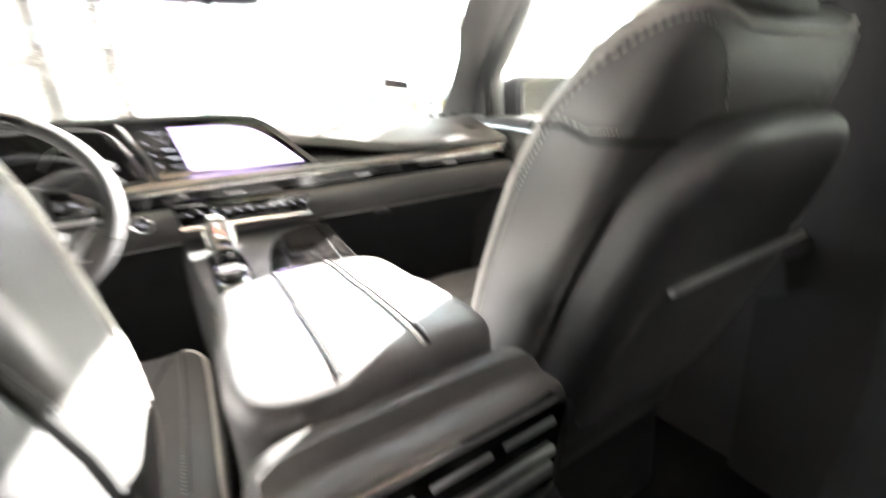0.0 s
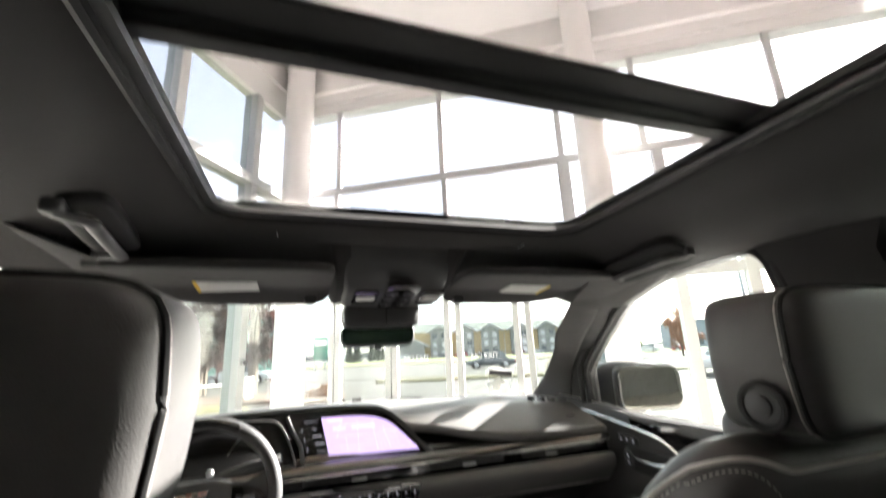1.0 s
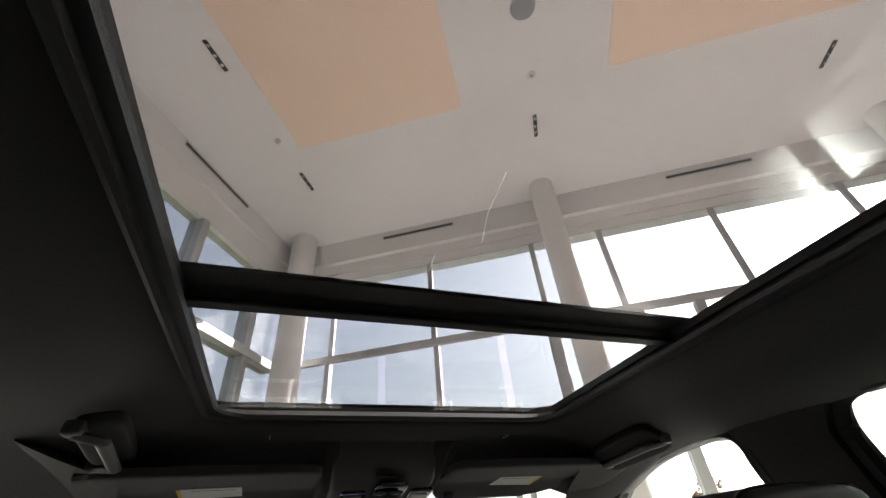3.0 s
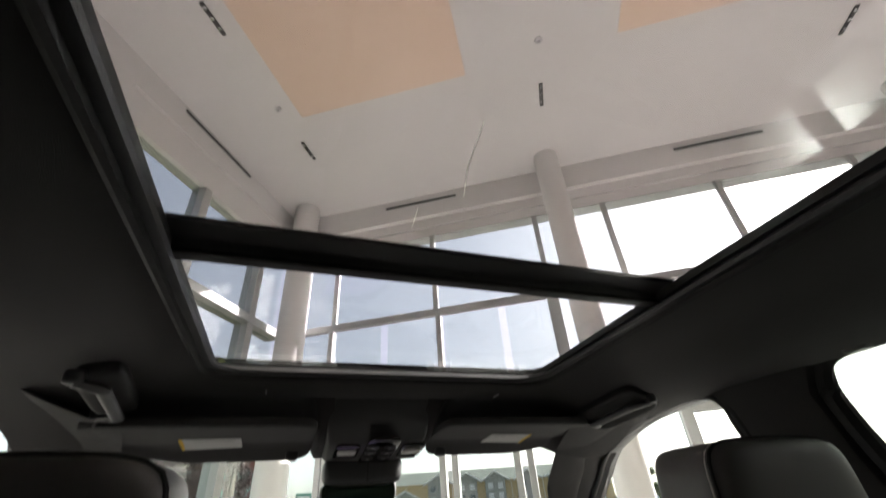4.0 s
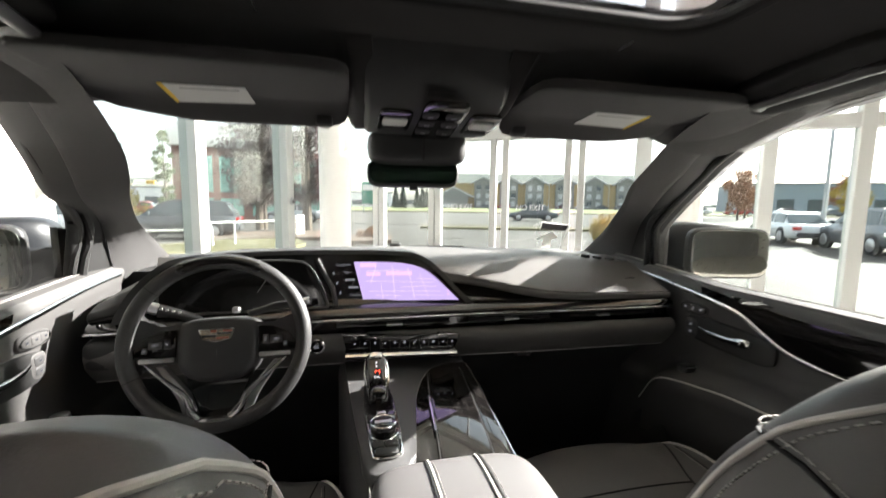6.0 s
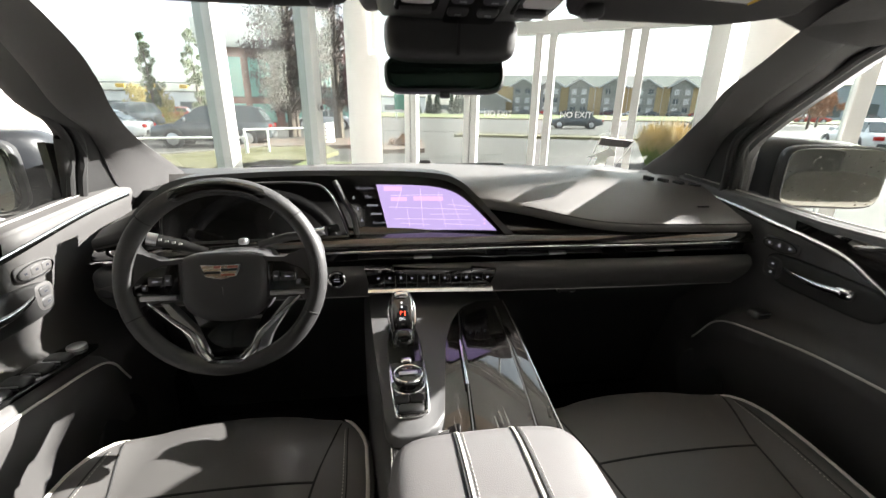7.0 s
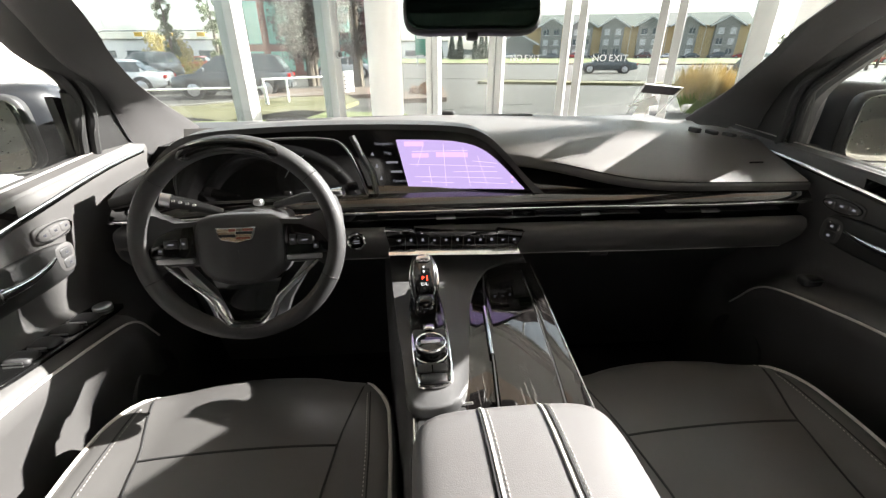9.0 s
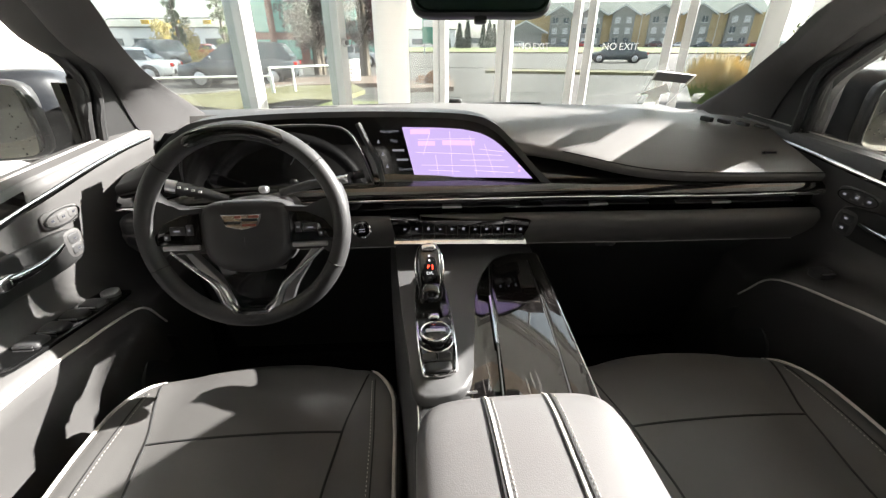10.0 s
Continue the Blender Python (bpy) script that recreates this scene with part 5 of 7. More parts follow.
for k in range(10):
    x = -0.106 + 0.0236 * k
    part("key_gap", box(x - 0.0005, x + 0.0005, -0.0132, -0.0115, -0.014, 0.008), RUBBER, cl)

# ---- curved display ----
disp = thing("curved_display", "wide curved display, its map screen lit purple", "display")
def sy(x):
    """The display bows back towards its middle."""
    return 0.232 - 0.35 * (x + 0.2) ** 2 * (0.55 if x < -0.2 else 1.0)


def display_sheet(name, outline_pts, mat, lift, thick=0.003, lean=0.22, label="", parent=None):
    """A flat outline (x, z) laid on the bowed, leaning face."""
    bm = bmesh.new()
    pts = []
    n = len(outline_pts)
    for i in range(n):
        a, b = outline_pts[i], outline_pts[(i + 1) % n]
        steps = max(1, int(abs(a[0] - b[0]) / 0.02))
        pts += [(lerp(a[0], b[0], k / steps), lerp(a[1], b[1], k / steps)) for k in range(steps)]
    f = bm.faces.new([bm.verts.new((x, 0, z)) for x, z in pts])
    bmesh.ops.triangulate(bm, faces=[f])
    bmesh.ops.subdivide_edges(bm, edges=bm.edges[:], cuts=1)
    e = bmesh.ops.extrude_face_region(bm, geom=bm.faces[:])
    back = {v for v in e["geom"] if isinstance(v, bmesh.types.BMVert)}
    for v in bm.verts:
        v.co.y = sy(v.co.x) + lean * (v.co.z - 1.30) - lift + (thick if v in back else 0.0)
    return part(name, bm, mat, parent or disp, label, 30)


def curve2(pts, n=5):
    return [(p.x, p.y) for p in smooth_line([(a, b, 0) for a, b in pts], n)]


hood = [(-0.635, 1.232)] + curve2([(-0.63, 1.25), (-0.605, 1.30), (-0.555, 1.352), (-0.49, 1.374), (-0.30, 1.382), (-0.10, 1.381), (0.02, 1.376), (0.068, 1.362), (0.105, 1.332), (0.155, 1.278), (0.205, 1.232)]) + [(0.203, 1.224), (0.18, 1.222)]
display_sheet("hood", hood, PLASTIC, -0.004, 0.06, 0.25, "soft black display hood")
bez = [(-0.612, 1.236)] + curve2([(-0.605, 1.255), (-0.585, 1.30), (-0.545, 1.342), (-0.485, 1.364), (-0.30, 1.372), (-0.10, 1.371), (0.01, 1.366), (0.06, 1.352), (0.098, 1.322), (0.148, 1.268), (0.178, 1.234)])
display_sheet("bezel", bez, PIANO, 0.002, 0.006, 0.25, "gloss black display glass")
map_shape = [(-0.1165, 1.353), (-0.04, 1.352)] + curve2([(0.0, 1.350), (0.045, 1.341), (0.085, 1.318), (0.146, 1.258)], 5) + [(0.02, 1.256), (-0.094, 1.257)]
display_sheet("map_screen", map_shape, SCREEN, 0.0045, 0.002, 0.25, "lit purple map screen")
def on_map(x, z, lift=0.0058):
    return (x, sy(x) + 0.25 * (z - 1.30) - lift, z)


for a, b in (((-0.09, 1.305), (0.085, 1.301)), ((-0.02, 1.345), (-0.015, 1.262)), ((-0.085, 1.33), (0.03, 1.332)), ((-0.06, 1.345), (-0.075, 1.30)), ((-0.08, 1.28), (0.10, 1.279)), ((0.02, 1.338), (0.035, 1.262)), ((0.05, 1.322), (0.07, 1.264)), ((-0.05, 1.30), (-0.045, 1.263)), ((0.0, 1.29), (0.09, 1.292)), ((-0.065, 1.27), (0.0, 1.268)), ((0.03, 1.27), (0.11, 1.268)), ((0.04, 1.312), (0.09, 1.308))):
    part("road_line", sweep([on_map(lerp(a[0], b[0], t), lerp(a[1], b[1], t)) for t in (0, 0.25, 0.5, 0.75, 1)], 0.0006, 5), SCREEN_LINE, disp)
for x0, x1, z0, z1 in ((-0.085, -0.05, 1.318, 1.326), (-0.035, 0.03, 1.319, 1.328), (-0.10, -0.06, 1.34, 1.349)):
    display_sheet("map_patch", [(x0, z0), (x0, z1), (x1, z1), (x1, z0)], SCREEN_WARM, 0.0056, 0.001, 0.25)
for k in range(2):
    display_sheet("map_key", [(0.118, 1.270 + 0.009 * k), (0.118, 1.274 + 0.009 * k), (0.122, 1.274 + 0.009 * k), (0.122, 1.270 + 0.009 * k)], SCREEN_WARM, 0.0057, 0.001, 0.25)
for k, word in enumerate(("Navigation", "Map", "", "", "Favorites")):
    x, z = -0.142 + 0.008 * k, 1.346 - 0.0185 * k
    if word:
        ob = lettering("menu_text", word, 0.0085, pose(x, sy(x) + 0.25 * (z - 1.30) - 0.006, z, 76, 0, 4), SCREEN_TEXT, disp, 0.0001)
    else:
        display_sheet("menu_bar", [(x - 0.012, z - 0.002), (x - 0.012, z + 0.002), (x + 0.012, z + 0.002), (x + 0.012, z - 0.002)], SCREEN_TEXT, 0.0056, 0.001, 0.25)
for k in range(3):
    x, z = -0.166 + 0.008 * k, 1.327 - 0.024 * k
    display_sheet("menu_icon", [(x - 0.003, z - 0.004), (x, z + 0.004), (x + 0.003, z - 0.004)], SCREEN_TEXT, 0.0056, 0.001, 0.25)
clus = [(-0.54, 1.250)] + curve2([(-0.542, 1.29), (-0.53, 1.338), (-0.50, 1.355), (-0.36, 1.362), (-0.26, 1.360), (-0.222, 1.346), (-0.196, 1.30), (-0.178, 1.248)])
display_sheet("cluster_glass", clus, PIANO, 0.022, 0.012, 0.25, "dark instrument screen")
part("cluster_rim", sweep([(x, sy(x) + 0.25 * (z - 1.30) - 0.0225, z) for x, z in clus], 0.0028, 6, closed=True, up=(0, 1, 0)), PLASTIC, disp)
part("screen_divider", sweep([(x, sy(x) + 0.25 * (z - 1.3) - 0.012, z) for x, z in ((-0.205, 1.362), (-0.185, 1.32), (-0.168, 1.29), (-0.16, 1.245))], 0.006, 8), PLASTIC, disp)
part("cluster_mark", sweep([(x, sy(x) + 0.25 * (z - 1.3) - 0.0235, z) for x, z in ((-0.34, 1.29), (-0.32, 1.32), (-0.30, 1.33))], 0.0008, 5), SATIN, disp)
tip = thing("display_trim", "small chrome tip below the display corner", "trim")
part("tip", sweep([(0.10, 0.195, 1.228), (0.16, 0.192, 1.226), (0.207, 0.19, 1.228)], 0.003, 6), CHROME, tip)

# ---- steering wheel ----
WHEEL = pose(-0.375, 0.034, 1.234, -17, 0, 0) @ Matrix.Scale(0.89, 4)
RIM_LEATHER = leather("rim_leather", (0.038, 0.038, 0.039), 0.5)
sw = thing("steering_wheel", "black leather steering wheel with chrome lower spokes", "steering wheel")
sw.matrix_basis = WHEEL
R = 0.1755
RIM_Y = -0.022
circ = [(R * math.cos(a), RIM_Y, R * math.sin(a) * 0.985 - 0.002) for a in [2 * math.pi * k / 72 for k in range(72)]]
part("rim", sweep(circ, 0.0165, 14, closed=True, up=(0, 1, 0), flat=1.05), RIM_LEATHER, sw)
part("gloss_inlay", sweep([((R - 0.001) * math.cos(a), RIM_Y - 0.0085, (R - 0.001) * math.sin(a) * 0.985 - 0.002) for a in [radians(56 + 68 * k / 24) for k in range(25)]], 0.010, 12, up=(0, 1, 0), flat=1.0, radii=[0.004 + 0.0085 * min(1, k / 3, (24 - k) / 3) for k in range(25)]), PIANO, sw, "gloss black upper inlay")
for a in (40, 140, 205, 335):
    a = radians(a)
    c = Vector((R * math.cos(a), RIM_Y, R * math.sin(a) * 0.985 - 0.002))
    t = Vector((-math.sin(a), 0, math.cos(a)))
    rd = Vector((math.cos(a), 0, math.sin(a)))
    part("rim_seam", sweep([c + rd * (0.0168 * math.cos(b)) + Vector((0, 0.0176 * math.sin(b), 0)) for b in [2 * math.pi * k / 16 for k in range(16)]], 0.0008, 4, closed=True, up=tuple(t)), SEAM, sw)
pad = curve2([(-0.075, 0.038), (-0.05, 0.046), (0.0, 0.048), (0.05, 0.046), (0.075, 0.038), (0.083, 0.02), (0.083, -0.03), (0.075, -0.06), (0.05, -0.082), (0.0, -0.09), (-0.05, -0.082), (-0.075, -0.06), (-0.083, -0.03), (-0.083, 0.02), (-0.075, 0.038)], 4)[:-1]
rings = [[(x * k, y, z * k - 0.01 * (1 - k)) for x, z in pad] for k, y in ((0.99, 0.045), (1.0, 0.0), (0.985, -0.012), (0.95, -0.02), (0.8, -0.028), (0.5, -0.033), (0.15, -0.034))]
part("airbag_pad", loft(rings, close_ring=True, caps=True), RIM_LEATHER, sw, "", 60)
part("pad_crease", sweep([(0, -0.0345, -0.02), (0, -0.031, -0.05), (0, -0.024, -0.078)], 0.0012, 5), RIM_LEATHER, sw)
for s in (-1, 1):
    arm = curve2([(0.065, 0.036), (0.10, 0.033), (0.135, 0.036), (0.158, 0.056), (0.172, 0.075), (0.183, 0.04), (0.183, 0.0), (0.176, -0.045), (0.165, -0.075), (0.155, -0.05), (0.13, -0.046), (0.10, -0.046), (0.065, -0.044)], 3)
    part("spoke", prism([(s * a, b) for a, b in arm], -0.021, 0.018, 0.006), RIM_LEATHER, sw)
    part("switch_plate", prism([(s * a, b) for a, b in ((0.080, 0.026), (0.11, 0.024), (0.142, 0.010), (0.160, -0.014), (0.164, -0.026), (0.156, -0.032), (0.080, -0.032))], -0.026, -0.016, 0.003), PIANO, sw)
    for bx, bz, w, h in ((0.118, -0.005, 0.013, 0.008), (0.096, -0.004, 0.006, 0.010), (0.137, -0.016, 0.005, 0.006)):
        part("switch", box(s * bx - w, s * bx + w, -0.0295, -0.024, bz - h, bz + h, 0.002), PLASTIC, sw)
        part("switch_mark", box(s * bx - w * 0.4, s * bx + w * 0.4, -0.0302, -0.0294, bz - 0.0012, bz + 0.0012), SCREEN_TEXT, sw)
    part("switch_bar", box(s * 0.115 - 0.032, s * 0.115 + 0.032, -0.029, -0.020, -0.041, -0.032, 0.002), SATIN, sw, "satin metal switch bar")
    blade = smooth_line([(s * 0.138, -0.022, -0.044), (s * 0.10, -0.020, -0.078), (s * 0.062, -0.019, -0.112), (s * 0.046, -0.022, -0.144), (s * 0.03, -0.028, -0.162)], 5)
    part("chrome_blade", sweep(blade, 0.006, 8, up=(0, 1, 0), flat=0.6, radii=[lerp(0.0022, 0.011, i / (len(blade) - 1)) for i in range(len(blade))]), CHROME, sw, "polished chrome lower spoke")
    part("spoke_back", prism([(s * 0.11, -0.05), (s * 0.125, -0.05), (s * 0.075, -0.12), (s * 0.062, -0.17), (s * 0.045, -0.17), (s * 0.05, -0.12)], -0.004, 0.02, 0.003), SATIN, sw)
part("lower_insert", prism([(-0.078, -0.05), (0.078, -0.05), (0.052, -0.105), (0.034, -0.16), (-0.034, -0.16), (-0.052, -0.105)], -0.006, 0.012, 0.003), PIANO, sw)
part("lower_cap", prism([(-0.036, -0.158), (0.036, -0.158), (0.028, -0.178), (-0.028, -0.178)], -0.036, -0.012, 0.004), CHROME, sw)
crest = [(-0.036, 0.0135), (-0.024, 0.0125), (0.024, 0.0125), (0.036, 0.0135), (0.0335, 0.002), (0.028, -0.0095), (0.0, -0.0155), (-0.028, -0.0095), (-0.0335, 0.002)]
crest = [(a, b + 0.010) for a, b in crest]
part("crest_frame", prism(crest, -0.038, -0.03, 0.0015), CHROME, sw, "plain metal crest plate")
for x0, x1, z0, z1, c in ((-0.031, -0.012, 0.0060, 0.0105, "gold"), (-0.011, 0.0, 0.0060, 0.0105, "red"), (0.001, 0.012, 0.0060, 0.0105, "gold"), (0.013, 0.031, 0.0060, 0.0105, "red"), (-0.029, -0.001, 0.0010, 0.0050, "gold"), (0.001, 0.029, 0.0010, 0.0050, "black"), (-0.027, -0.001, -0.0040, 0.0, "black"), (0.001, 0.027, -0.0040, 0.0, "gold"), (-0.025, -0.001, -0.0085, -0.0050, "gold"), (0.001, 0.025, -0.0085, -0.0050, "red"), (-0.012, 0.012, -0.0118, -0.0095, "gold")):
    part("crest_field", box(x0, x1, -0.0392, -0.0375, z0 + 0.010, z1 + 0.010), COLORS[c], sw)

col = thing("steering_column", "black steering column shroud with two stalks", "steering column")
col.matrix_basis = pose(-0.375, 0.105, 1.236, -17, 0, 0) @ Matrix.Scale(0.92, 4)
part("shroud", shifted(soft_box(0.062, 0.085, 0.046, 4, 7), pose(0, 0.02, -0.020)), PLASTIC, col)
part("column_lock", shifted(soft_box(0.009, 0.010, 0.007, 3, 4), pose(0.020, -0.04, 0.038)), SATIN, col)
part("stalk", sweep([(-0.06, -0.01, 0.020), (-0.10, -0.030, 0.036), (-0.135, -0.045, 0.046)], 0.011, 10, radii=[0.008, 0.011, 0.012]), RUBBER, col)
part("stalk_end", sweep([(-0.135, -0.045, 0.046), (-0.150, -0.05, 0.050)], 0.0125, 10), SATIN, col)
for k in range(4):
    part("stalk_mark", box(-0.128 + 0.012 * k, -0.122 + 0.012 * k, -0.057, -0.055, 0.044 - 0.003 * k, 0.048 - 0.003 * k), LABEL, col)
part("gear_stalk", sweep([(0.04, -0.005, 0.03), (0.10, -0.02, 0.045), (0.158, -0.03, 0.05)], 0.009, 10, radii=[0.007, 0.009, 0.009]), PLASTIC, col)
part("gear_stalk_end", sweep([(0.155, -0.03, 0.05), (0.178, -0.034, 0.053)], 0.0105, 12), CHROME, col, "bright metal stalk end")


# ---- centre console ----
con = thing("centre_console", "dark console with veneer lid and chrome ringed shifter", "console")


def con_section(y, hw_l, hw_r, z):
    return [(-hw_l - 0.015, y, 0.56), (-hw_l - 0.01, y, z - 0.06), (-hw_l, y, z - 0.012), (-hw_l + 0.012, y, z), (-0.05, y, z + 0.001), (0.03, y, z + 0.001), (hw_r - 0.012, y, z), (hw_r, y, z - 0.012), (hw_r + 0.01, y, z - 0.06), (hw_r + 0.015, y, 0.56)]


part("body", loft([con_section(*r) for r in ((0.30, 0.150, 0.170, 1.10), (0.17, 0.145, 0.168, 1.088), (0.05, 0.136, 0.162, 1.078), (-0.12, 0.122, 0.150, 1.068), (-0.26, 0.110, 0.142, 1.062), (-0.64, 0.108, 0.140, 1.058))]), SOFT_GREY, con, "", 60)
# raised shifter island, ending square before the armrest
isl = [(-0.142, 0.20), (-0.03, 0.205), (0.10, 0.185), (0.150, 0.160), (0.145, 0.146), (0.095, 0.138), (0.057, 0.112), (0.026, 0.058), (0.006, -0.005), (-0.012, -0.115), (-0.026, -0.190), (-0.050, -0.216), (-0.106, -0.218), (-0.116, -0.14), (-0.126, -0.04), (-0.136, 0.10)]
def slope(y):
    return 1.083 + 0.07 * y


isl_bm = prism(curve2([(a, b) for a, b in isl] + [isl[0]], 4)[:-1], 0.0, 0.022, 0.006, "xy")
for v in isl_bm.verts:
    v.co.z += slope(v.co.y) - 0.012 + 0.004
part("shifter_island", isl_bm, SOFT_GREY, con, "soft grey shifter surround", 50)


def ring_line(pts, dz, n=4):
    return [(p.x, p.y, slope(p.y) + dz) for p in smooth_line([(a, b, 0) for a, b in pts], n, closed=True)]


plate = [(-0.098, 0.05), (-0.075, 0.065), (-0.052, 0.05), (-0.044, -0.06), (-0.046, -0.165), (-0.056, -0.185), (-0.088, -0.187), (-0.096, -0.17), (-0.102, -0.06)]
pb = prism([(a, b) for a, b in plate], 0.012, 0.0165, 0.001, "xy")
for v in pb.verts:
    v.co.z += slope(v.co.y)
part("shifter_plate", pb, PIANO, con)
part("chrome_ring", sweep(ring_line(plate, 0.0165), 0.003, 8, closed=True), CHROME, con)
part("shift_boot", shifted(soft_box(0.021, 0.045, 0.028, 4, 6), pose(-0.075, 0.005, slope(0) + 0.022)), PIANO, con)
part("shift_lever", shifted(soft_box(0.0235, 0.052, 0.016, 3.2, 8, lambda q: Vector((q.x * (1 + 1.5 * q.y), q.y, q.z))), pose(-0.075, 0.020, 1.140, 36, 0, 0)), PIANO, con, "black gloss shift lever")
rim_pts = [Vector((0.0245 * math.cos(a) * (1 + 0.08 * math.sin(a)), 0.0535 * math.sin(a), 0.003)) for a in [2 * math.pi * k / 32 for k in range(32)]]
m = pose(-0.075, 0.020, 1.140, 36, 0, 0)
part("lever_rim", sweep([m @ p for p in rim_pts], 0.0026, 8, closed=True), CHROME, con)
part("lever_cap", shifted(soft_box(0.013, 0.007, 0.004, 4, 4), m @ pose(0, 0.038, 0.0145)), CHROME, con)
for k in range(2):
    part("gear_mark", shifted(box(-0.0015, 0.0015, -0.002, 0.002, 0, 0.0006), m @ pose(0, 0.021 - 0.009 * k, 0.0162)), WHITE_GLOW, con)
lettering("gear_letter", "P", 0.010, m @ pose(-0.002, -0.001, 0.0163), RED_GLOW, con)
part("gear_dot", shifted(box(0.004, 0.006, -0.006, 0.003, 0, 0.0006), m @ pose(0, 0, 0.0162)), RED_GLOW, con)
lettering("gear_letter", "D/L", 0.008, m @ pose(0, -0.013, 0.0160), WHITE_GLOW, con)
part("park_brake", shifted(soft_box(0.010, 0.009, 0.007, 4, 5), pose(-0.073, -0.068, slope(-0.068) + 0.021)), CHROME, con)
for s in (-1, 1):
    part("side_key", shifted(soft_box(0.008, 0.010, 0.003, 5, 4), pose(-0.073 + s * 0.018, -0.075, slope(-0.075) + 0.017)), PLASTIC, con)
dial = part("dial", shifted(disc(0.0235, 0.022, 40, 0.003), pose(-0.073, -0.118, slope(-0.118) + 0.026)), PIANO, con, "round gloss control dial")
for dz, r in ((0.016, 0.0258), (0.036, 0.0225)):
    part("dial_ring", sweep([(-0.073 + r * math.cos(a), -0.118 + r * math.sin(a), slope(-0.118) + dz) for a in [2 * math.pi * k / 36 for k in range(36)]], 0.0022, 8, closed=True), CHROME, dial)
part("dial_inlay", box(-0.088, -0.058, -0.122, -0.114, slope(-0.118) + 0.0365, slope(-0.118) + 0.0385, 0.001), SATIN, dial)
for s in (-1, 1):
    part("dial_key", shifted(soft_box(0.0105, 0.008, 0.003, 5, 4), pose(-0.073 + s * 0.0115, -0.153, slope(-0.153) + 0.0175)), PLASTIC, con)
part("end_key", shifted(soft_box(0.019, 0.009, 0.003, 6, 4), pose(-0.072, -0.173, slope(-0.173) + 0.0175)), PLASTIC, con)
# sunken veneer lid, runner strip and chrome edges
def rise(y):
    """The veneer lies a little deeper than the shifter island and tips back."""
    return -0.006 + 0.048 * (y + 0.10)


def lid(name, pts, mat, dz, label="", bev=0.003):
    bm = prism(pts, -0.006, 0.004, bev, "xy")
    for v in bm.verts:
        v.co.z += slope(v.co.y) + dz + rise(v.co.y)
    return part(name, bm, mat, con, label)


lid("veneer_field", [(-0.03, -0.27), (-0.03, -0.2), (-0.016, -0.11), (0.006, 0.0), (0.03, 0.07), (0.06, 0.115), (0.10, 0.135), (0.162, 0.135), (0.154, -0.05), (0.142, -0.27)], WOOD, 0.006, "dark glossy veneer console top")
lid("veneer_lid", [(0.012, -0.262), (0.027, -0.13), (0.036, -0.02), (0.050, 0.085), (0.060, 0.098), (0.118, 0.100), (0.126, 0.090), (0.122, -0.02), (0.114, -0.14), (0.102, -0.262)], WOOD, 0.013, "glossy veneer cup holder lid")
lid("side_lid", [(0.107, -0.262), (0.119, -0.14), (0.127, -0.02), (0.131, 0.10), (0.152, 0.10), (0.148, -0.04), (0.143, -0.14), (0.134, -0.262)], WOOD, 0.012)
for pts in (((0.009, -0.262), (0.024, -0.13), (0.033, -0.02), (0.047, 0.088)), ((0.1045, -0.262), (0.1165, -0.14), (0.1245, -0.02), (0.1285, 0.10))):
    part("groove", sweep([(x, y, slope(y) + rise(y) + 0.0145) for x, y in pts], 0.0016, 6), SEAM, con)
part("lid_handle", sweep([(0.0235, -0.125, slope(-0.125) + rise(-0.125) + 0.018), (0.0325, -0.012, slope(-0.012) + rise(-0.012) + 0.018)], 0.0034, 8), CHROME, con)
part("edge_chrome", sweep([(0.157, 0.13, slope(0.13) + rise(0.13) + 0.010), (0.152, -0.05, slope(-0.05) + rise(-0.05) + 0.010), (0.140, -0.27, slope(-0.27) + 0.010)], 0.0018, 6), CHROME, con)
part("cup_slot", box(-0.10, -0.005, -0.262, -0.205, 1.058, 1.066, 0.004), RUBBER, con)
part("cup_slot_edge", sweep([(-0.104, -0.275, 1.066), (-0.104, -0.21, 1.068), (-0.02, -0.205, 1.068)], 0.0025, 6), CHROME, con)
# rear end of the console: gloss panel with vents and chrome bars
part("rear_cap", soft_box(0.140, 0.040, 0.10, 7, 11, lambda q: Vector((0.022 + q.x * (1 - 0.25 * max(0.0, q.z)), -0.615 + q.y - 0.14 * q.z, 1.012 + q.z - 0.35 * max(0.0, q.z - 0.06) * (q.y < 0)))), LEATHER, con, "leather wrapped rear end")
part("rear_body", box(-0.112, 0.165, -0.655, -0.60, 0.56, 0.96, 0.02), PLASTIC, con)
RP = pose(0.030, -0.6640, 1.058, 8, 0, 0)
part("rear_panel", shifted(prism([(-0.108, -0.074), (-0.112, 0.026), (-0.10, 0.034), (0.10, 0.034), (0.112, 0.026), (0.108, -0.074), (0.10, -0.080), (-0.10, -0.080)], -0.003, 0.02, 0.002), RP), PIANO, con, "gloss black rear console recess")
for z, h in ((-0.022, 0.0045), (-0.046, 0.008)):
    part("rear_bar", shifted(box(-0.075, 0.10, -0.008, -0.003, z - h, z + h, 0.002), RP), SATIN, con)
for k in range(3):
    part("rear_vent_vane", shifted(box(-0.095 + 0.068 * k, -0.04 + 0.068 * k, -0.006, -0.002, 0.012, 0.016), RP), SATIN, con)
part("rear_frame", shifted(sweep([(-0.113, -0.003, -0.076), (-0.116, -0.003, 0.028), (-0.10, -0.003, 0.037), (0.10, -0.003, 0.037), (0.116, -0.003, 0.028), (0.113, -0.003, -0.076)], 0.002, 6), RP), PLASTIC, con)

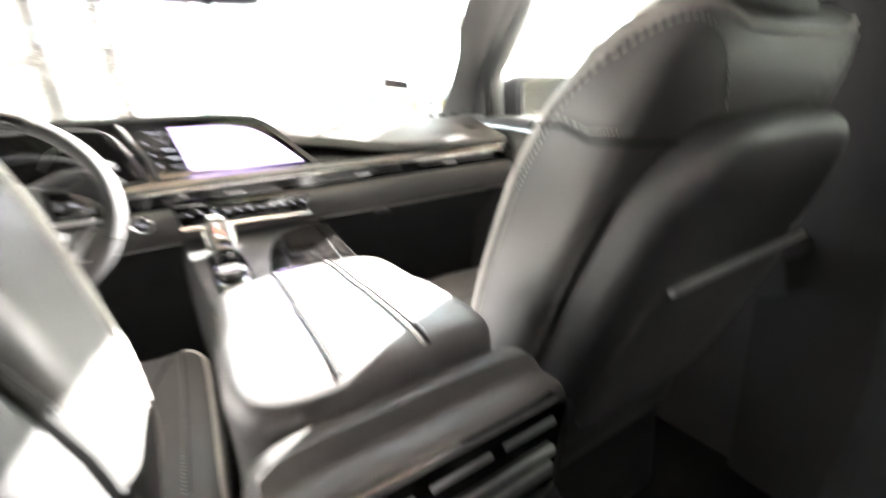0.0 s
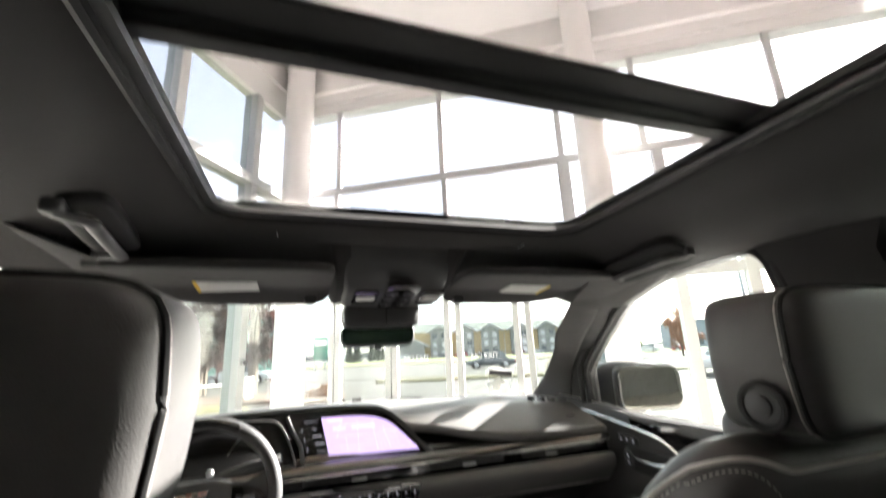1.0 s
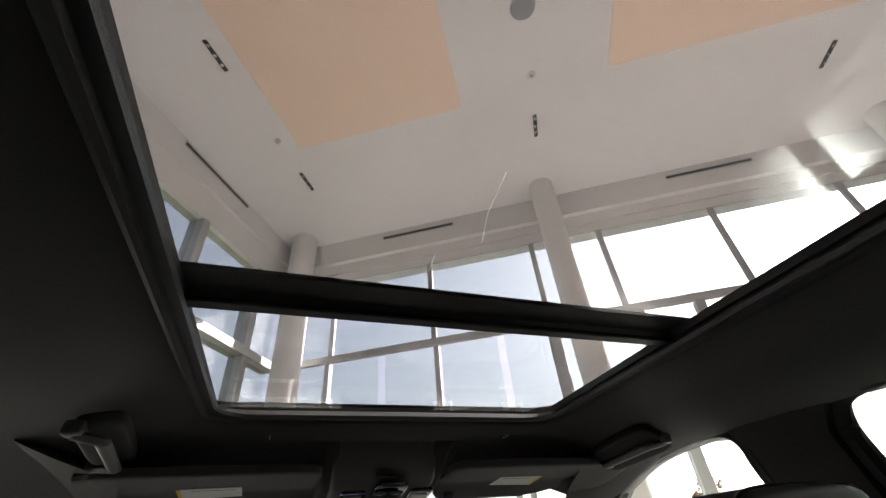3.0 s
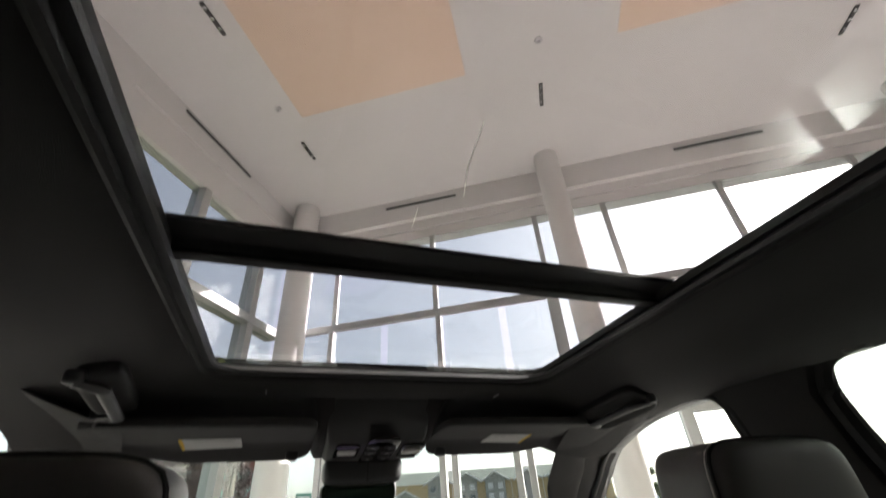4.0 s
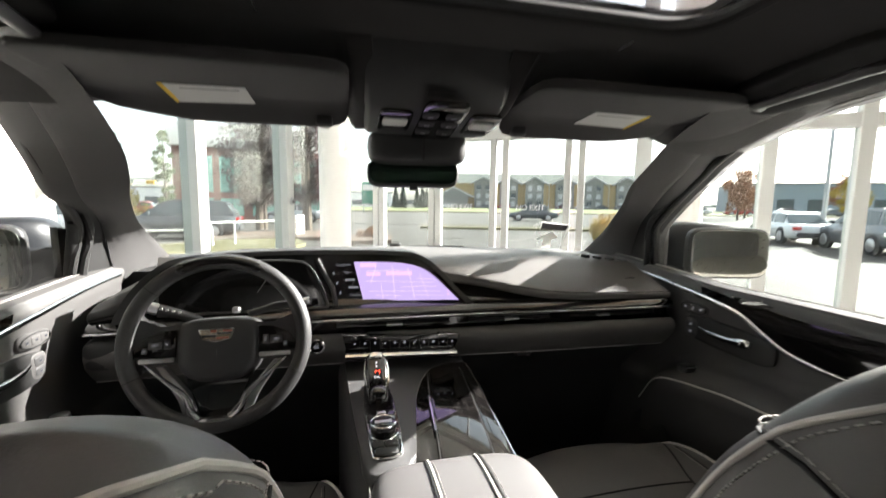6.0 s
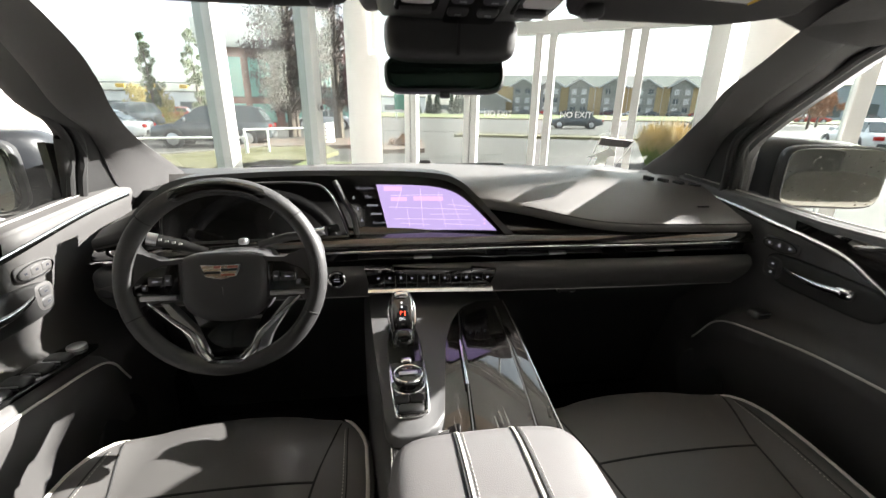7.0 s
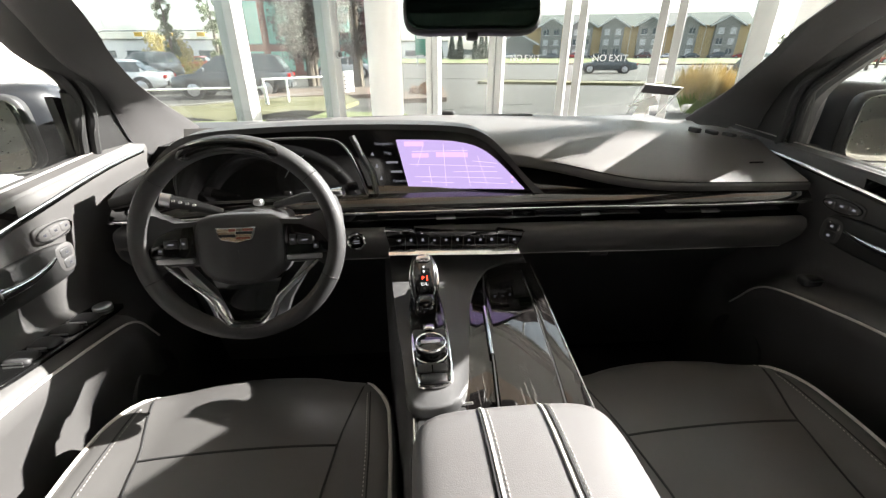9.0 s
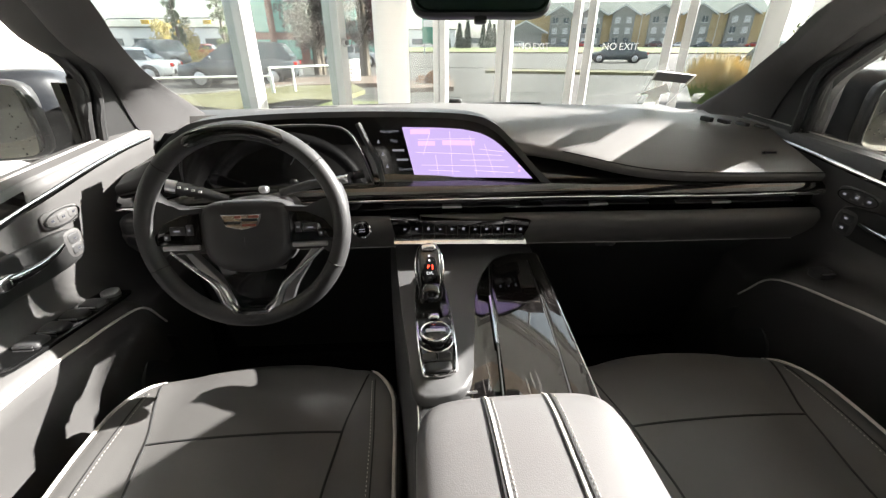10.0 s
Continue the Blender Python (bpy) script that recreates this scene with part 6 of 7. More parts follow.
arm = thing("armrest", "padded black leather armrest with pale stitching", "armrest")
def arm_shape(q):
    x = 0.013 + q.x * (1.0 - 0.05 * (q.y > 0))
    return Vector((x, -0.43 + q.y, 1.085 + q.z + 0.006 * (1 - (q.x / 0.13) ** 2) - 0.03 * max(0, q.y - 0.10) * 2))


part("pad", soft_box(0.128, 0.165, 0.05, 7, 14, arm_shape), ARM_LEATHER, arm)
for x0 in (-0.025, 0.050):
    line = []
    for k in range(29):
        y = lerp(0.163, -0.155, k / 28)
        zz = 0.05 * (1 - abs(y / 0.165) ** 7) ** (1 / 7)
        p = arm_shape(Vector((x0 - 0.013, y, zz)))
        line.append(p + Vector((0, 0, 0.0006)))
    part("seam_piping", sweep(line, 0.0022, 6), PIPING, arm, "pale piped seam")
    part("seam_groove", sweep([p + Vector((0.006 if x0 > 0 else -0.004, 0, -0.0004)) for p in line], 0.0018, 6), SEAM, arm)
    for i in range(0, 27):
        for t in (0.1, 0.6):
            a, b = line[i].lerp(line[i + 1], t), line[i].lerp(line[i + 1], t + 0.28)
            o = Vector((0.010 if x0 > 0 else 0.006, 0, 0.0002))
            part("stitch", sweep([a + o, b + o], 0.0007, 4), THREAD, arm)
part("pad_base", box(-0.112, 0.138, -0.60, -0.27, 1.04, 1.062, 0.008), PLASTIC, arm)

# ---- seats ----
def seat(name, cx, back, label, inner_side):
    s = inner_side
    ob = thing(name, label, "car seat", "front seats", (cx, back, 0))
    CH = 0.252

    def cushion_shape(q):
        u = q.x / CH
        bol = 0.035 * max(0.0, abs(u) - 0.62) / 0.38
        crown = 0.012 * (1 - u * u)
        y = -0.23 + q.y + (0.012 - 0.040 * u * u) * max(0.0, q.y / 0.26) ** 2
        z = 0.855 + q.z + (bol + crown) * (q.z > 0) + 0.05 * max(0, y + 0.28) - 0.02 * max(0, -0.2 - y)
        return Vector((q.x * (1.0 - 0.22 * max(0, y + 0.16)), y, z))

    part("cushion", soft_box(CH, 0.26, 0.075, 5.5, 17, cushion_shape), LEATHER, ob, "black leather seat cushion", 60)
    part("seat_base", box(-0.20, 0.20, -0.46, -0.02, 0.56, 0.80, 0.02), PLASTIC, ob)

    def top_of(x, y):
        e = 5.5
        k = max(1e-4, 1 - abs(x / CH) ** e - abs(y / 0.26) ** e)
        return cushion_shape(Vector((x, y, 0.075 * k ** (1 / e))))

    def ins(y):
        """Half width of the middle panel, splaying out towards the front."""
        return table(y, [(-0.15, 0.124), (0.0, 0.138), (0.10, 0.155), (0.18, 0.182), (0.235, 0.198)])

    part("cross_seam", sweep([top_of(lerp(-ins(0.09), ins(0.09), k / 12), 0.09) + Vector((0, 0, -0.0006)) for k in range(13)], 0.0024, 6), SEAM, ob)
    for d in (-1, 1):
        line = [top_of(d * ins(y), y) for y in [lerp(-0.15, 0.235, k / 16) for k in range(17)]]
        part("bolster_seam", sweep([p + Vector((0, 0, -0.0006)) for p in line], 0.0022, 6), SEAM, ob)
        edge = [top_of(d * 0.2385, lerp(-0.20, 0.15, k / 14)) for k in range(15)] + [top_of(d * lerp(0.2385, 0.197, (k / 5) ** 1.6), lerp(0.15, 0.242, k / 5)) for k in range(1, 6)]
        part("piping", sweep([p + Vector((d * 0.001, 0, 0.001)) for p in edge], 0.0032, 6), PIPING, ob, "thin pale piping")
        mid_line = [top_of(d * 0.206, lerp(-0.16, 0.2, k / 16)) for k in range(17)]
        part("bolster_seam", sweep([p + Vector((0, 0, -0.0005)) for p in mid_line], 0.0014, 6), SEAM, ob)
        stitch = [top_of(d * 0.2005, lerp(-0.16, 0.2, k / 110)) for k in range(111)]
        for i in range(0, 110, 2):
            part("stitch", sweep([stitch[i], stitch[i].lerp(stitch[i + 1], 0.8)], 0.0007, 4), THREAD, ob)
    LEAN = radians(23)
    BH = 0.278

    def lean_back(q):
        y = -0.412 + q.y * math.cos(LEAN) - (q.z + BH) * math.sin(LEAN)
        z = 0.905 + (q.z + BH) * math.cos(LEAN) + q.y * math.sin(LEAN)
        return Vector((q.x, y, z))

    def back_shape(q):
        t = (q.z + BH) / (2 * BH)
        w = table(t, [(0, 1.0), (0.45, 1.05), (0.7, 1.02), (0.85, 1.0), (0.95, 0.98), (1.0, 0.95)])
        k = max(0.0, min(1.0, (t - 0.62) / 0.38))
        k = k * k * (3 - 2 * k)
        u = q.x / 0.196
        bol = 0.045 * max(0.0, abs(u) - 0.6) / 0.4 * (1 - 0.55 * t)
        return lean_back(Vector((q.x * w, q.y + (bol * (1 - k) if q.y > 0 else 0.0), q.z - 0.80 * k * max(0.0, q.y) - 0.008 * k * (1 - u * u) + 0.030 * k * max(0.0, abs(u) - 0.45))))

    part("backrest", soft_box(0.196, 0.06, BH, 5, 17, back_shape), LEATHER, ob, "black leather backrest", 60)

    def back_front(x, z, sign=1, out=1.0):
        e = 5
        k = max(1e-4, 1 - abs(x / 0.196) ** e - abs(z / BH) ** e)
        return back_shape(Vector((x, sign * 0.06 * k ** (1 / e) * out, z)))

    # piping over the shoulders, seams across the upper third
    e = 5
    def rim(a, shift, out):
        """Round the backrest's edge: at its front on the flanks, at its rear over the top."""
        c, sn = math.cos(a), math.sin(a)
        t = max(0.0, min(1.0, (sn - 0.5) / 0.38))
        y = lerp(0.030, -0.046, t * t * (3 - 2 * t)) + shift
        r = (abs(c) ** e + abs(sn) ** e) ** (-1 / e) * max(0.05, 1 - abs(y / 0.06) ** e) ** (1 / e) * out
        return back_shape(Vector((0.196 * c * r, y, BH * sn * r)))

    part("piping", sweep([rim(radians(-40 + 260 * k / 80), 0.0, 1.004) for k in range(81)], 0.0030, 8), PIPING, ob, "pale shoulder piping")
    seam_pts = [rim(radians(-40 + 260 * k / 260), -0.013, 1.003) for k in range(261)]
    for i in range(0, 260):
        part("stitch", sweep([seam_pts[i], seam_pts[i].lerp(seam_pts[i + 1], 0.55)], 0.0009, 4), THREAD, ob)
    for d in (-1, 1):
        wrap = []
        for k in range(31):
            a = radians(62 - 152 * k / 30)
            c, sn = math.cos(a), math.sin(a)
            z = 0.150 + 0.03 * max(0.0, (k - 15) / 15)
            r = (abs(c) ** e + abs(sn) ** e) ** (-1 / e) * (1 - abs(z / BH) ** e) ** (1 / e)
            wrap.append(back_shape(Vector((d * 0.1965 * c * r, 0.0605 * sn * r, z))))
        part("shoulder_seam", sweep(wrap, 0.0022, 6), SEAM, ob)
        for i in range(2, 28):
            for f in (0.1, 0.6):
                part("stitch", sweep([wrap[i].lerp(wrap[i + 1], f) + Vector((0, 0, 0.008)), wrap[i].lerp(wrap[i + 1], f + 0.3) + Vector((0, 0, 0.008))], 0.0008, 4), THREAD, ob)
    part("upper_seam", sweep([back_front(lerp(-0.17, 0.17, k / 16), 0.13 + 0.03 * math.cos((k / 16 - 0.5) * 4.5)) for k in range(17)], 0.0024, 6), SEAM, ob)
    part("lower_seam", sweep([back_front(lerp(-0.12, 0.12, k / 10), -0.10) for k in range(11)], 0.0024, 6), SEAM, ob)
    for d in (-1, 1):
        part("bolster_seam", sweep([back_front(d * lerp(0.125, 0.15, k / 14), lerp(-0.2, 0.135, k / 14)) for k in range(15)], 0.0024, 6), SEAM, ob)
    # hard rear shell with a pocket and its seam
    def shell_shape(q):
        t = (q.z + 0.25) / 0.50
        w = table(t, [(0, 1.0), (0.6, 1.02), (0.85, 0.97), (1, 0.9)])
        return lean_back(Vector((q.x * w, q.y - 0.072, q.z - 0.06)))

    part("rear_shell", soft_box(0.188, 0.034, 0.25, 5, 11, shell_shape), PLASTIC, ob, "black seat back shell")
    part("rear_pocket", soft_box(0.15, 0.012, 0.13, 6, 7, lambda q: lean_back(Vector((q.x, q.y - 0.103, q.z - 0.09)))), LEATHER, ob, "black map pocket")
    part("pocket_bar", sweep([lean_back(Vector((x, -0.118, 0.045))) for x in (-0.14, -0.07, 0, 0.07, 0.14)], 0.004, 8), SATIN, ob)
    sl = []
    for k in range(41):
        a = radians(-40 + 260 * k / 40)
        c, sn = math.cos(a), math.sin(a)
        r = (abs(c) ** e + abs(sn) ** e) ** (-1 / e)
        sl.append(shell_shape(Vector((0.188 * c * r, 0.026, 0.25 * sn * r))))
    part("shell_seam", sweep(sl, 0.006, 8), RUBBER, ob)
    # head restraint
    HZ, HY = 1.487, -0.690 - back

    def head_shape(q):
        t = (q.z + 0.076) / 0.152
        return Vector((q.x * table(t, [(0, 0.93), (0.5, 1.0), (1.0, 0.97)]) * table(q.y, [(-0.062, 0.97), (0.0, 1.0), (0.062, 1.0)]), HY + q.y - 0.02 * (q.x / 0.12) ** 2 * max(0.0, q.y) / 0.06, HZ + q.z + 0.004 * (1 - (q.x / 0.13) ** 2)))

    head = part("headrest", soft_box(0.127, 0.066, 0.077, 7.0, 17, head_shape), LEATHER, ob, "black leather head restraint", 60)
    hl = []
    e = 7.0
    for k in range(60):
        a = 2 * math.pi * k / 60
        c, sn = math.cos(a), math.sin(a)
        r = (abs(c) ** e + abs(sn) ** e) ** (-1 / e)
        hl.append(head_shape(Vector((0.127 * c * r * 0.990, -0.050, 0.077 * sn * r * 0.990))))
    part("headrest_seam", sweep(hl, 0.0022, 6, closed=True), SEAM, head)
    part("headrest_piping", sweep([p + Vector((0, 0.006, 0)) for p in hl], 0.0012, 6, closed=True), THREAD, head)
    btn = Vector((s * 0.1255, HY - 0.018, 1.445))
    part("headrest_button", shifted(disc(0.0185, 0.010, 28, 0.002), pose(*btn, 0, 90, 0)), PLASTIC, head, "round black release button")
    part("button_ring", sweep([btn + Vector((s * 0.003, 0.022 * math.cos(a), 0.022 * math.sin(a))) for a in [2 * math.pi * k / 28 for k in range(28)]], 0.004, 8, closed=True, up=(1, 0, 0)), RUBBER, head)
    part("button_cap", shifted(disc(0.011, 0.004, 24, 0.001), pose(*(btn + Vector((s * 0.006, 0, 0))), 0, 90, 0)), PLASTIC, head)
    part("headrest_neck", soft_box(0.088, 0.042, 0.034, 4, 7, lambda q: Vector((q.x, HY + q.y + 0.040, 1.400 + q.z))), LEATHER, ob)
    for x in (-0.055, 0.055):
        part("headrest_post", sweep([(x, HY + 0.045, 1.36), (x, HY + 0.035, 1.43)], 0.007, 8), CHROME, ob)
    return ob


seat("driver_seat", -0.382, -0.012, "black leather driver seat with pale piping", -1)
seat("passenger_seat", 0.398, -0.04, "black leather front passenger seat with pale piping", -1)

# ---- doors ----
def door(s):
    ob = thing("front_door", "black front door trim with chrome wave and speaker grip" if s > 0 else "sunlit black front door trim with window switches", "car door", "front doors")
    X, ahead = (0.775, 0.0) if s > 0 else (0.725, 0.032)

    def sill_z(y):
        return 1.300 + 0.025 * max(0, y) / 0.4

    def sec(y):
        # from the window sill down to the floor: (inward offset, height)
        sill = sill_z(y)
        ap = table(y, [(-0.62, 0.75), (-0.05, 0.72), (0.10, 0.62), (0.18, 0.30), (0.26, 0.0)])
        az = table(y, [(-0.62, 1.105), (-0.14, 1.092), (-0.03, 1.075), (0.09, 1.050), (0.14, 1.020), (0.20, 0.950)])
        return [(0.05, sill - 0.002), (0.02, sill + 0.006), (0.0, sill - 0.002), (-0.006, sill - 0.02), (0.004, sill - 0.05), (0.016, az + 0.055), (0.012, az + 0.03), (0.0 - 0.02 * ap, az + 0.012), (-0.09 * ap - 0.004, az + 0.006), (-0.10 * ap - 0.006, az - 0.012), (-0.085 * ap - 0.006, az - 0.05), (-0.02, az - 0.15), (0.0, 0.75), (0.01, 0.56)]

    ys = [-0.62 + 1.06 * k / 30 for k in range(31)]
    part("panel", loft([[(s * (X + a), y, z) for a, z in sec(y)] for y in ys]), DOOR_LEATHER, ob, "", 60)
    part("outer_skin", box(s * 0.83 - 0.02, s * 0.83 + 0.02, -0.64, 0.62, 0.5, 1.272, 0.01), PAINT, ob, "dark painted outer skin")
    part("sill_cap", loft([[(s * (X + a), y, sill_z(y) + b) for a, b in ((0.075, -0.02), (0.06, 0.004), (0.03, 0.010), (0.004, 0.004), (-0.003, -0.010))] for y in ys]), DOOR_LEATHER, ob, "stitched leather door sill")
    for dx in (0.02, 0.026):
        part("sill_stitch", sweep([(s * (X + dx), y, sill_z(y) + 0.0105) for y in ys], 0.0007, 4), THREAD, ob)
    wave = smooth_line([(s * (X - 0.006), y, z) for y, z in ((0.42, 1.306), (0.32, 1.302), (0.22, 1.293), (0.11, 1.279), (0.01, 1.266), (-0.06, 1.252), (-0.12, 1.222), (-0.17, 1.199), (-0.24, 1.187), (-0.36, 1.182), (-0.60, 1.180))], 5)
    n = len(wave)
    part("chrome_wave", sweep(wave, 0.005, 8, up=(s, 0, 0), flat=0.5, radii=[0.003 + 0.0035 * math.sin(math.pi * min(1, 0.1 + i / n)) for i in range(n)]), CHROME, ob, "bright metal wave trim")
    part("veneer_insert", loft([[(s * (X - 0.006), p.y, p.z + 0.006), (s * (X - 0.010), p.y, p.z + 0.02 + 0.02 * (i / n)), (s * (X - 0.004), p.y, min(1.290, p.z + 0.03 + 0.07 * (i / n)))] for i, p in enumerate(wave) if p.y < 0.05]), WOOD, ob, "dark glossy veneer insert")
    # seat memory buttons, lock keys, handle
    part("button_frame", shifted(soft_box(0.004, 0.043, 0.0155, 4, 7), pose(s * (X + 0.002), 0.074 + ahead, 1.232, s * 3, 0, 0)), DOOR_LEATHER, ob)
    part("button_groove", sweep([(s * (X - 0.0025), 0.074 + ahead + 0.040 * math.cos(a), 1.232 + 0.0135 * math.sin(a)) for a in [2 * math.pi * k / 32 for k in range(32)]], 0.0013, 6, closed=True, up=(1, 0, 0)), SEAM, ob)
    for k in range(3):
        part("memory_button", shifted(soft_box(0.003, 0.0115, 0.0085, 5, 4), pose(s * (X - 0.0005), 0.099 + ahead - 0.025 * k, 1.232)), DOOR_LEATHER, ob)
        part("button_mark", box(s * (X - 0.0038) - 0.0004, s * (X - 0.0038) + 0.0004, 0.096 + ahead - 0.025 * k, 0.102 + ahead - 0.025 * k, 1.2305, 1.2345), SCREEN_TEXT, ob)
    # the grip bowl: a black pad painting the hollow's shade, back from the lock keys
    part("handle_bowl_shade", shifted(soft_box(0.008, 0.125, 0.034, 4, 9), pose(s * (X + 0.004), -0.025 + ahead, 1.180, s * 2, 0, 0)), RUBBER, ob, "black pad painting the shaded hollow behind the handle")
    part("lock_frame", shifted(soft_box(0.004, 0.024, 0.026, 3, 7), pose(s * (X - 0.001), 0.074 + ahead, 1.180)), DOOR_LEATHER, ob)
    for k in range(2):
        part("lock_key", shifted(soft_box(0.003, 0.013, 0.009, 5, 4), pose(s * (X - 0.0035), 0.074 + ahead, 1.190 - 0.020 * k)), PLASTIC, ob)
        part("button_mark", box(s * (X - 0.0068) - 0.0004, s * (X - 0.0068) + 0.0004, 0.071 + ahead, 0.077 + ahead, 1.188 - 0.020 * k, 1.192 - 0.020 * k), SCREEN_TEXT, ob)
    hl = smooth_line([(s * (X - 0.004), 0.047 + ahead, 1.188), (s * (X - 0.014), 0.01 + ahead, 1.186), (s * (X - 0.020), -0.04 + ahead, 1.186), (s * (X - 0.018), -0.085 + ahead, 1.190)], 5)
    part("door_handle", sweep(hl, 0.006, 10, radii=[lerp(0.004, 0.010, i / (len(hl) - 1)) for i in range(len(hl))]), CHROME, ob, "chrome door handle")
    part("handle_end", shifted(soft_box(0.009, 0.018, 0.012, 3, 6), pose(s * (X - 0.017), -0.088 + ahead, 1.190)), CHROME, ob)
    # armrest switches and piping of the pocket
    if s < 0:
        part("switch_tray", shifted(soft_box(0.032, 0.14, 0.004, 8, 8), pose(s * (X - 0.034), -0.02, 1.085, -8, 0, 0)), PIANO, ob)
    for k in range(4 if s < 0 else 1):
        part("window_switch", shifted(soft_box(0.020, 0.016, 0.010, 4, 5), pose(s * (X - 0.036), 0.048 - 0.043 * k, 1.078 + 0.006 * k)), PLASTIC, ob)
        part("switch_edge", box(s * (X - 0.036) - 0.014, s * (X - 0.036) + 0.014, 0.031 - 0.043 * k, 0.033 - 0.043 * k, 1.083 + 0.006 * k, 1.0855 + 0.006 * k), SATIN, ob)
    if s < 0:
        part("mirror_knob", shifted(disc(0.016, 0.012, 24, 0.002), pose(s * (X - 0.038), 0.092, 1.076)), SATIN, ob)
    pip = smooth_line([(s * (X - a), y, z) for a, y, z in ((0.030, 0.222, 0.915), (0.045, 0.185, 0.955), (0.058, 0.145, 1.002), (0.066, 0.105, 1.030), (0.072, 0.05, 1.048), (0.076, -0.03, 1.064), (0.078, -0.14, 1.080), (0.080, -0.35, 1.090), (0.080, -0.60, 1.094))], 6)
    part("pocket_piping", sweep(pip, 0.0024, 6), PIPING, ob, "thin pale piping on the armrest")
    part("armrest_pad", shifted(soft_box(0.042, 0.20, 0.03, 4, 8), pose(s * (X - 0.042), -0.44, 1.086)), DOOR_LEATHER, ob, "padded leather armrest")
    part("speaker_grille", shifted(disc(0.085, 0.01, 32, 0.003), pose(s * (X - 0.016), 0.18, 0.80, 0, 90, 0)), PLASTIC, ob)
    return ob


door(-1)
door(1)


def wing_mirror(s):
    ob = thing("wing_mirror", "dark painted door mirror with wet glass", "wing mirror", "wing mirrors")
    def shp(q):
        inner = max(0.0, -q.x * s) / 0.15
        return Vector((q.x - s * 0.012, q.y * (1 - 0.2 * abs(q.x) / 0.15) + 0.03 + 0.03 * inner, q.z * (1 - 0.10 * (q.x * s) / 0.15)))
    c = Vector((1.03, 0.27, 1.360)) if s > 0 else Vector((-0.985, 0.345, 1.367))
    m = pose(*c, 0, 0, -s * 16) @ Matrix.Scale(0.94, 4)
    part("shell", shifted(soft_box(0.152, 0.095, 0.096, 4, 11, shp), m), PAINT, ob)
    part("rim", shifted(soft_box(0.130, 0.02, 0.084, 6, 7), m @ pose(s * 0.006, -0.058, 0)), PLASTIC, ob)
    part("mirror_glass", shifted(soft_box(0.122, 0.004, 0.077, 6, 7), m @ pose(s * 0.006, -0.0775, 0)), MIRROR, ob, "mirror glass flecked with drops")
    rnd = random.Random(11)
    drops = []
    for k in range(70):
        b = bmesh.new()
        r = rnd.uniform(0.001, 0.0026)
        bmesh.ops.create_icosphere(b, subdivisions=1, radius=r)
        shifted(b, m @ pose(rnd.uniform(-0.11, 0.11), -0.0815, rnd.uniform(-0.07, 0.07)))
        drops.append(b)
    part("water_drops", join(*drops), MIRROR, ob)
    part("foot", shifted(soft_box(0.11, 0.035, 0.025, 5, 5), pose(s * 0.88, c.y + 0.05, 1.285)), PLASTIC, ob)


wing_mirror(-1)
wing_mirror(1)

# ---- overhead ----
def visor(s):
    ob = thing("sun_visor", "dark cloth sun visor folded up, with label", "sun visor", "sun visors")
    def vz(y):
        return 1.664 - 0.05 * (y + 0.22) - 0.55 * max(0.0, y + 0.155)

    def bend(q):
        x = 0.305 + q.x
        y = -0.205 + q.y - 0.05 * max(0, x - 0.36) * (1 if q.y > 0 else 0) * 4
        return Vector((s * x, y, vz(y) + q.z))

    part("board", soft_box(0.178, 0.098, 0.009, 9, 9, bend), FABRIC, ob)

    def plate(a, b, c, d, mat, lift, name):
        bm = prism([(s * a, c), (s * b, c + 0.004), (s * b, d + 0.004), (s * a, d)], -0.001, 0.0, 0, "xy")
        for v in bm.verts:
            v.co.z += vz(v.co.y) - 0.009 - lift
        part(name, bm, mat, ob)

    plate(0.262, 0.365, -0.215, -0.15, LABEL, 0.0006, "label")
    plate(0.361, 0.367, -0.216, -0.149, YELLOW, 0.0014, "label_flash")
    for k in range(5):
        plate(0.272, 0.345, -0.205 + 0.011 * k, -0.202 + 0.011 * k, INK, 0.0016, "label_text_bar")
    part("clip", shifted(soft_box(0.013, 0.011, 0.008, 5, 4), pose(s * 0.165, -0.128, vz(-0.125) - 0.011)), PLASTIC, ob)
    part("clip_lamp", box(s * 0.165 - 0.008, s * 0.165 + 0.008, -0.131, -0.120, vz(-0.125) - 0.0215, vz(-0.125) - 0.0195, 0.001), SATIN, ob)
    part("pivot", sweep([(s * 0.44, -0.285, 1.672), (s * 0.50, -0.27, 1.668)], 0.009, 8), PLASTIC, ob)
    part("pivot_seam", box(s * 0.225, s * 0.226, -0.345, -0.32, 1.71, 1.713), SATIN, ob)


visor(-1)
visor(1)

oh = thing("overhead_console", "black overhead console with lamps and switches", "overhead console")


def oh_z(y):
    """Height of the console's underside, which dips towards the windscreen."""
    return table(y, [(-0.30, 1.690), (-0.262, 1.674), (-0.22, 1.648), (-0.10, 1.626), (-0.06, 1.630)])


def oh_at(x, y, dz=0.0):
    return Matrix.Translation((x, y, oh_z(y) + dz)) @ pose(0, 0, 0, -9, 0, 0)


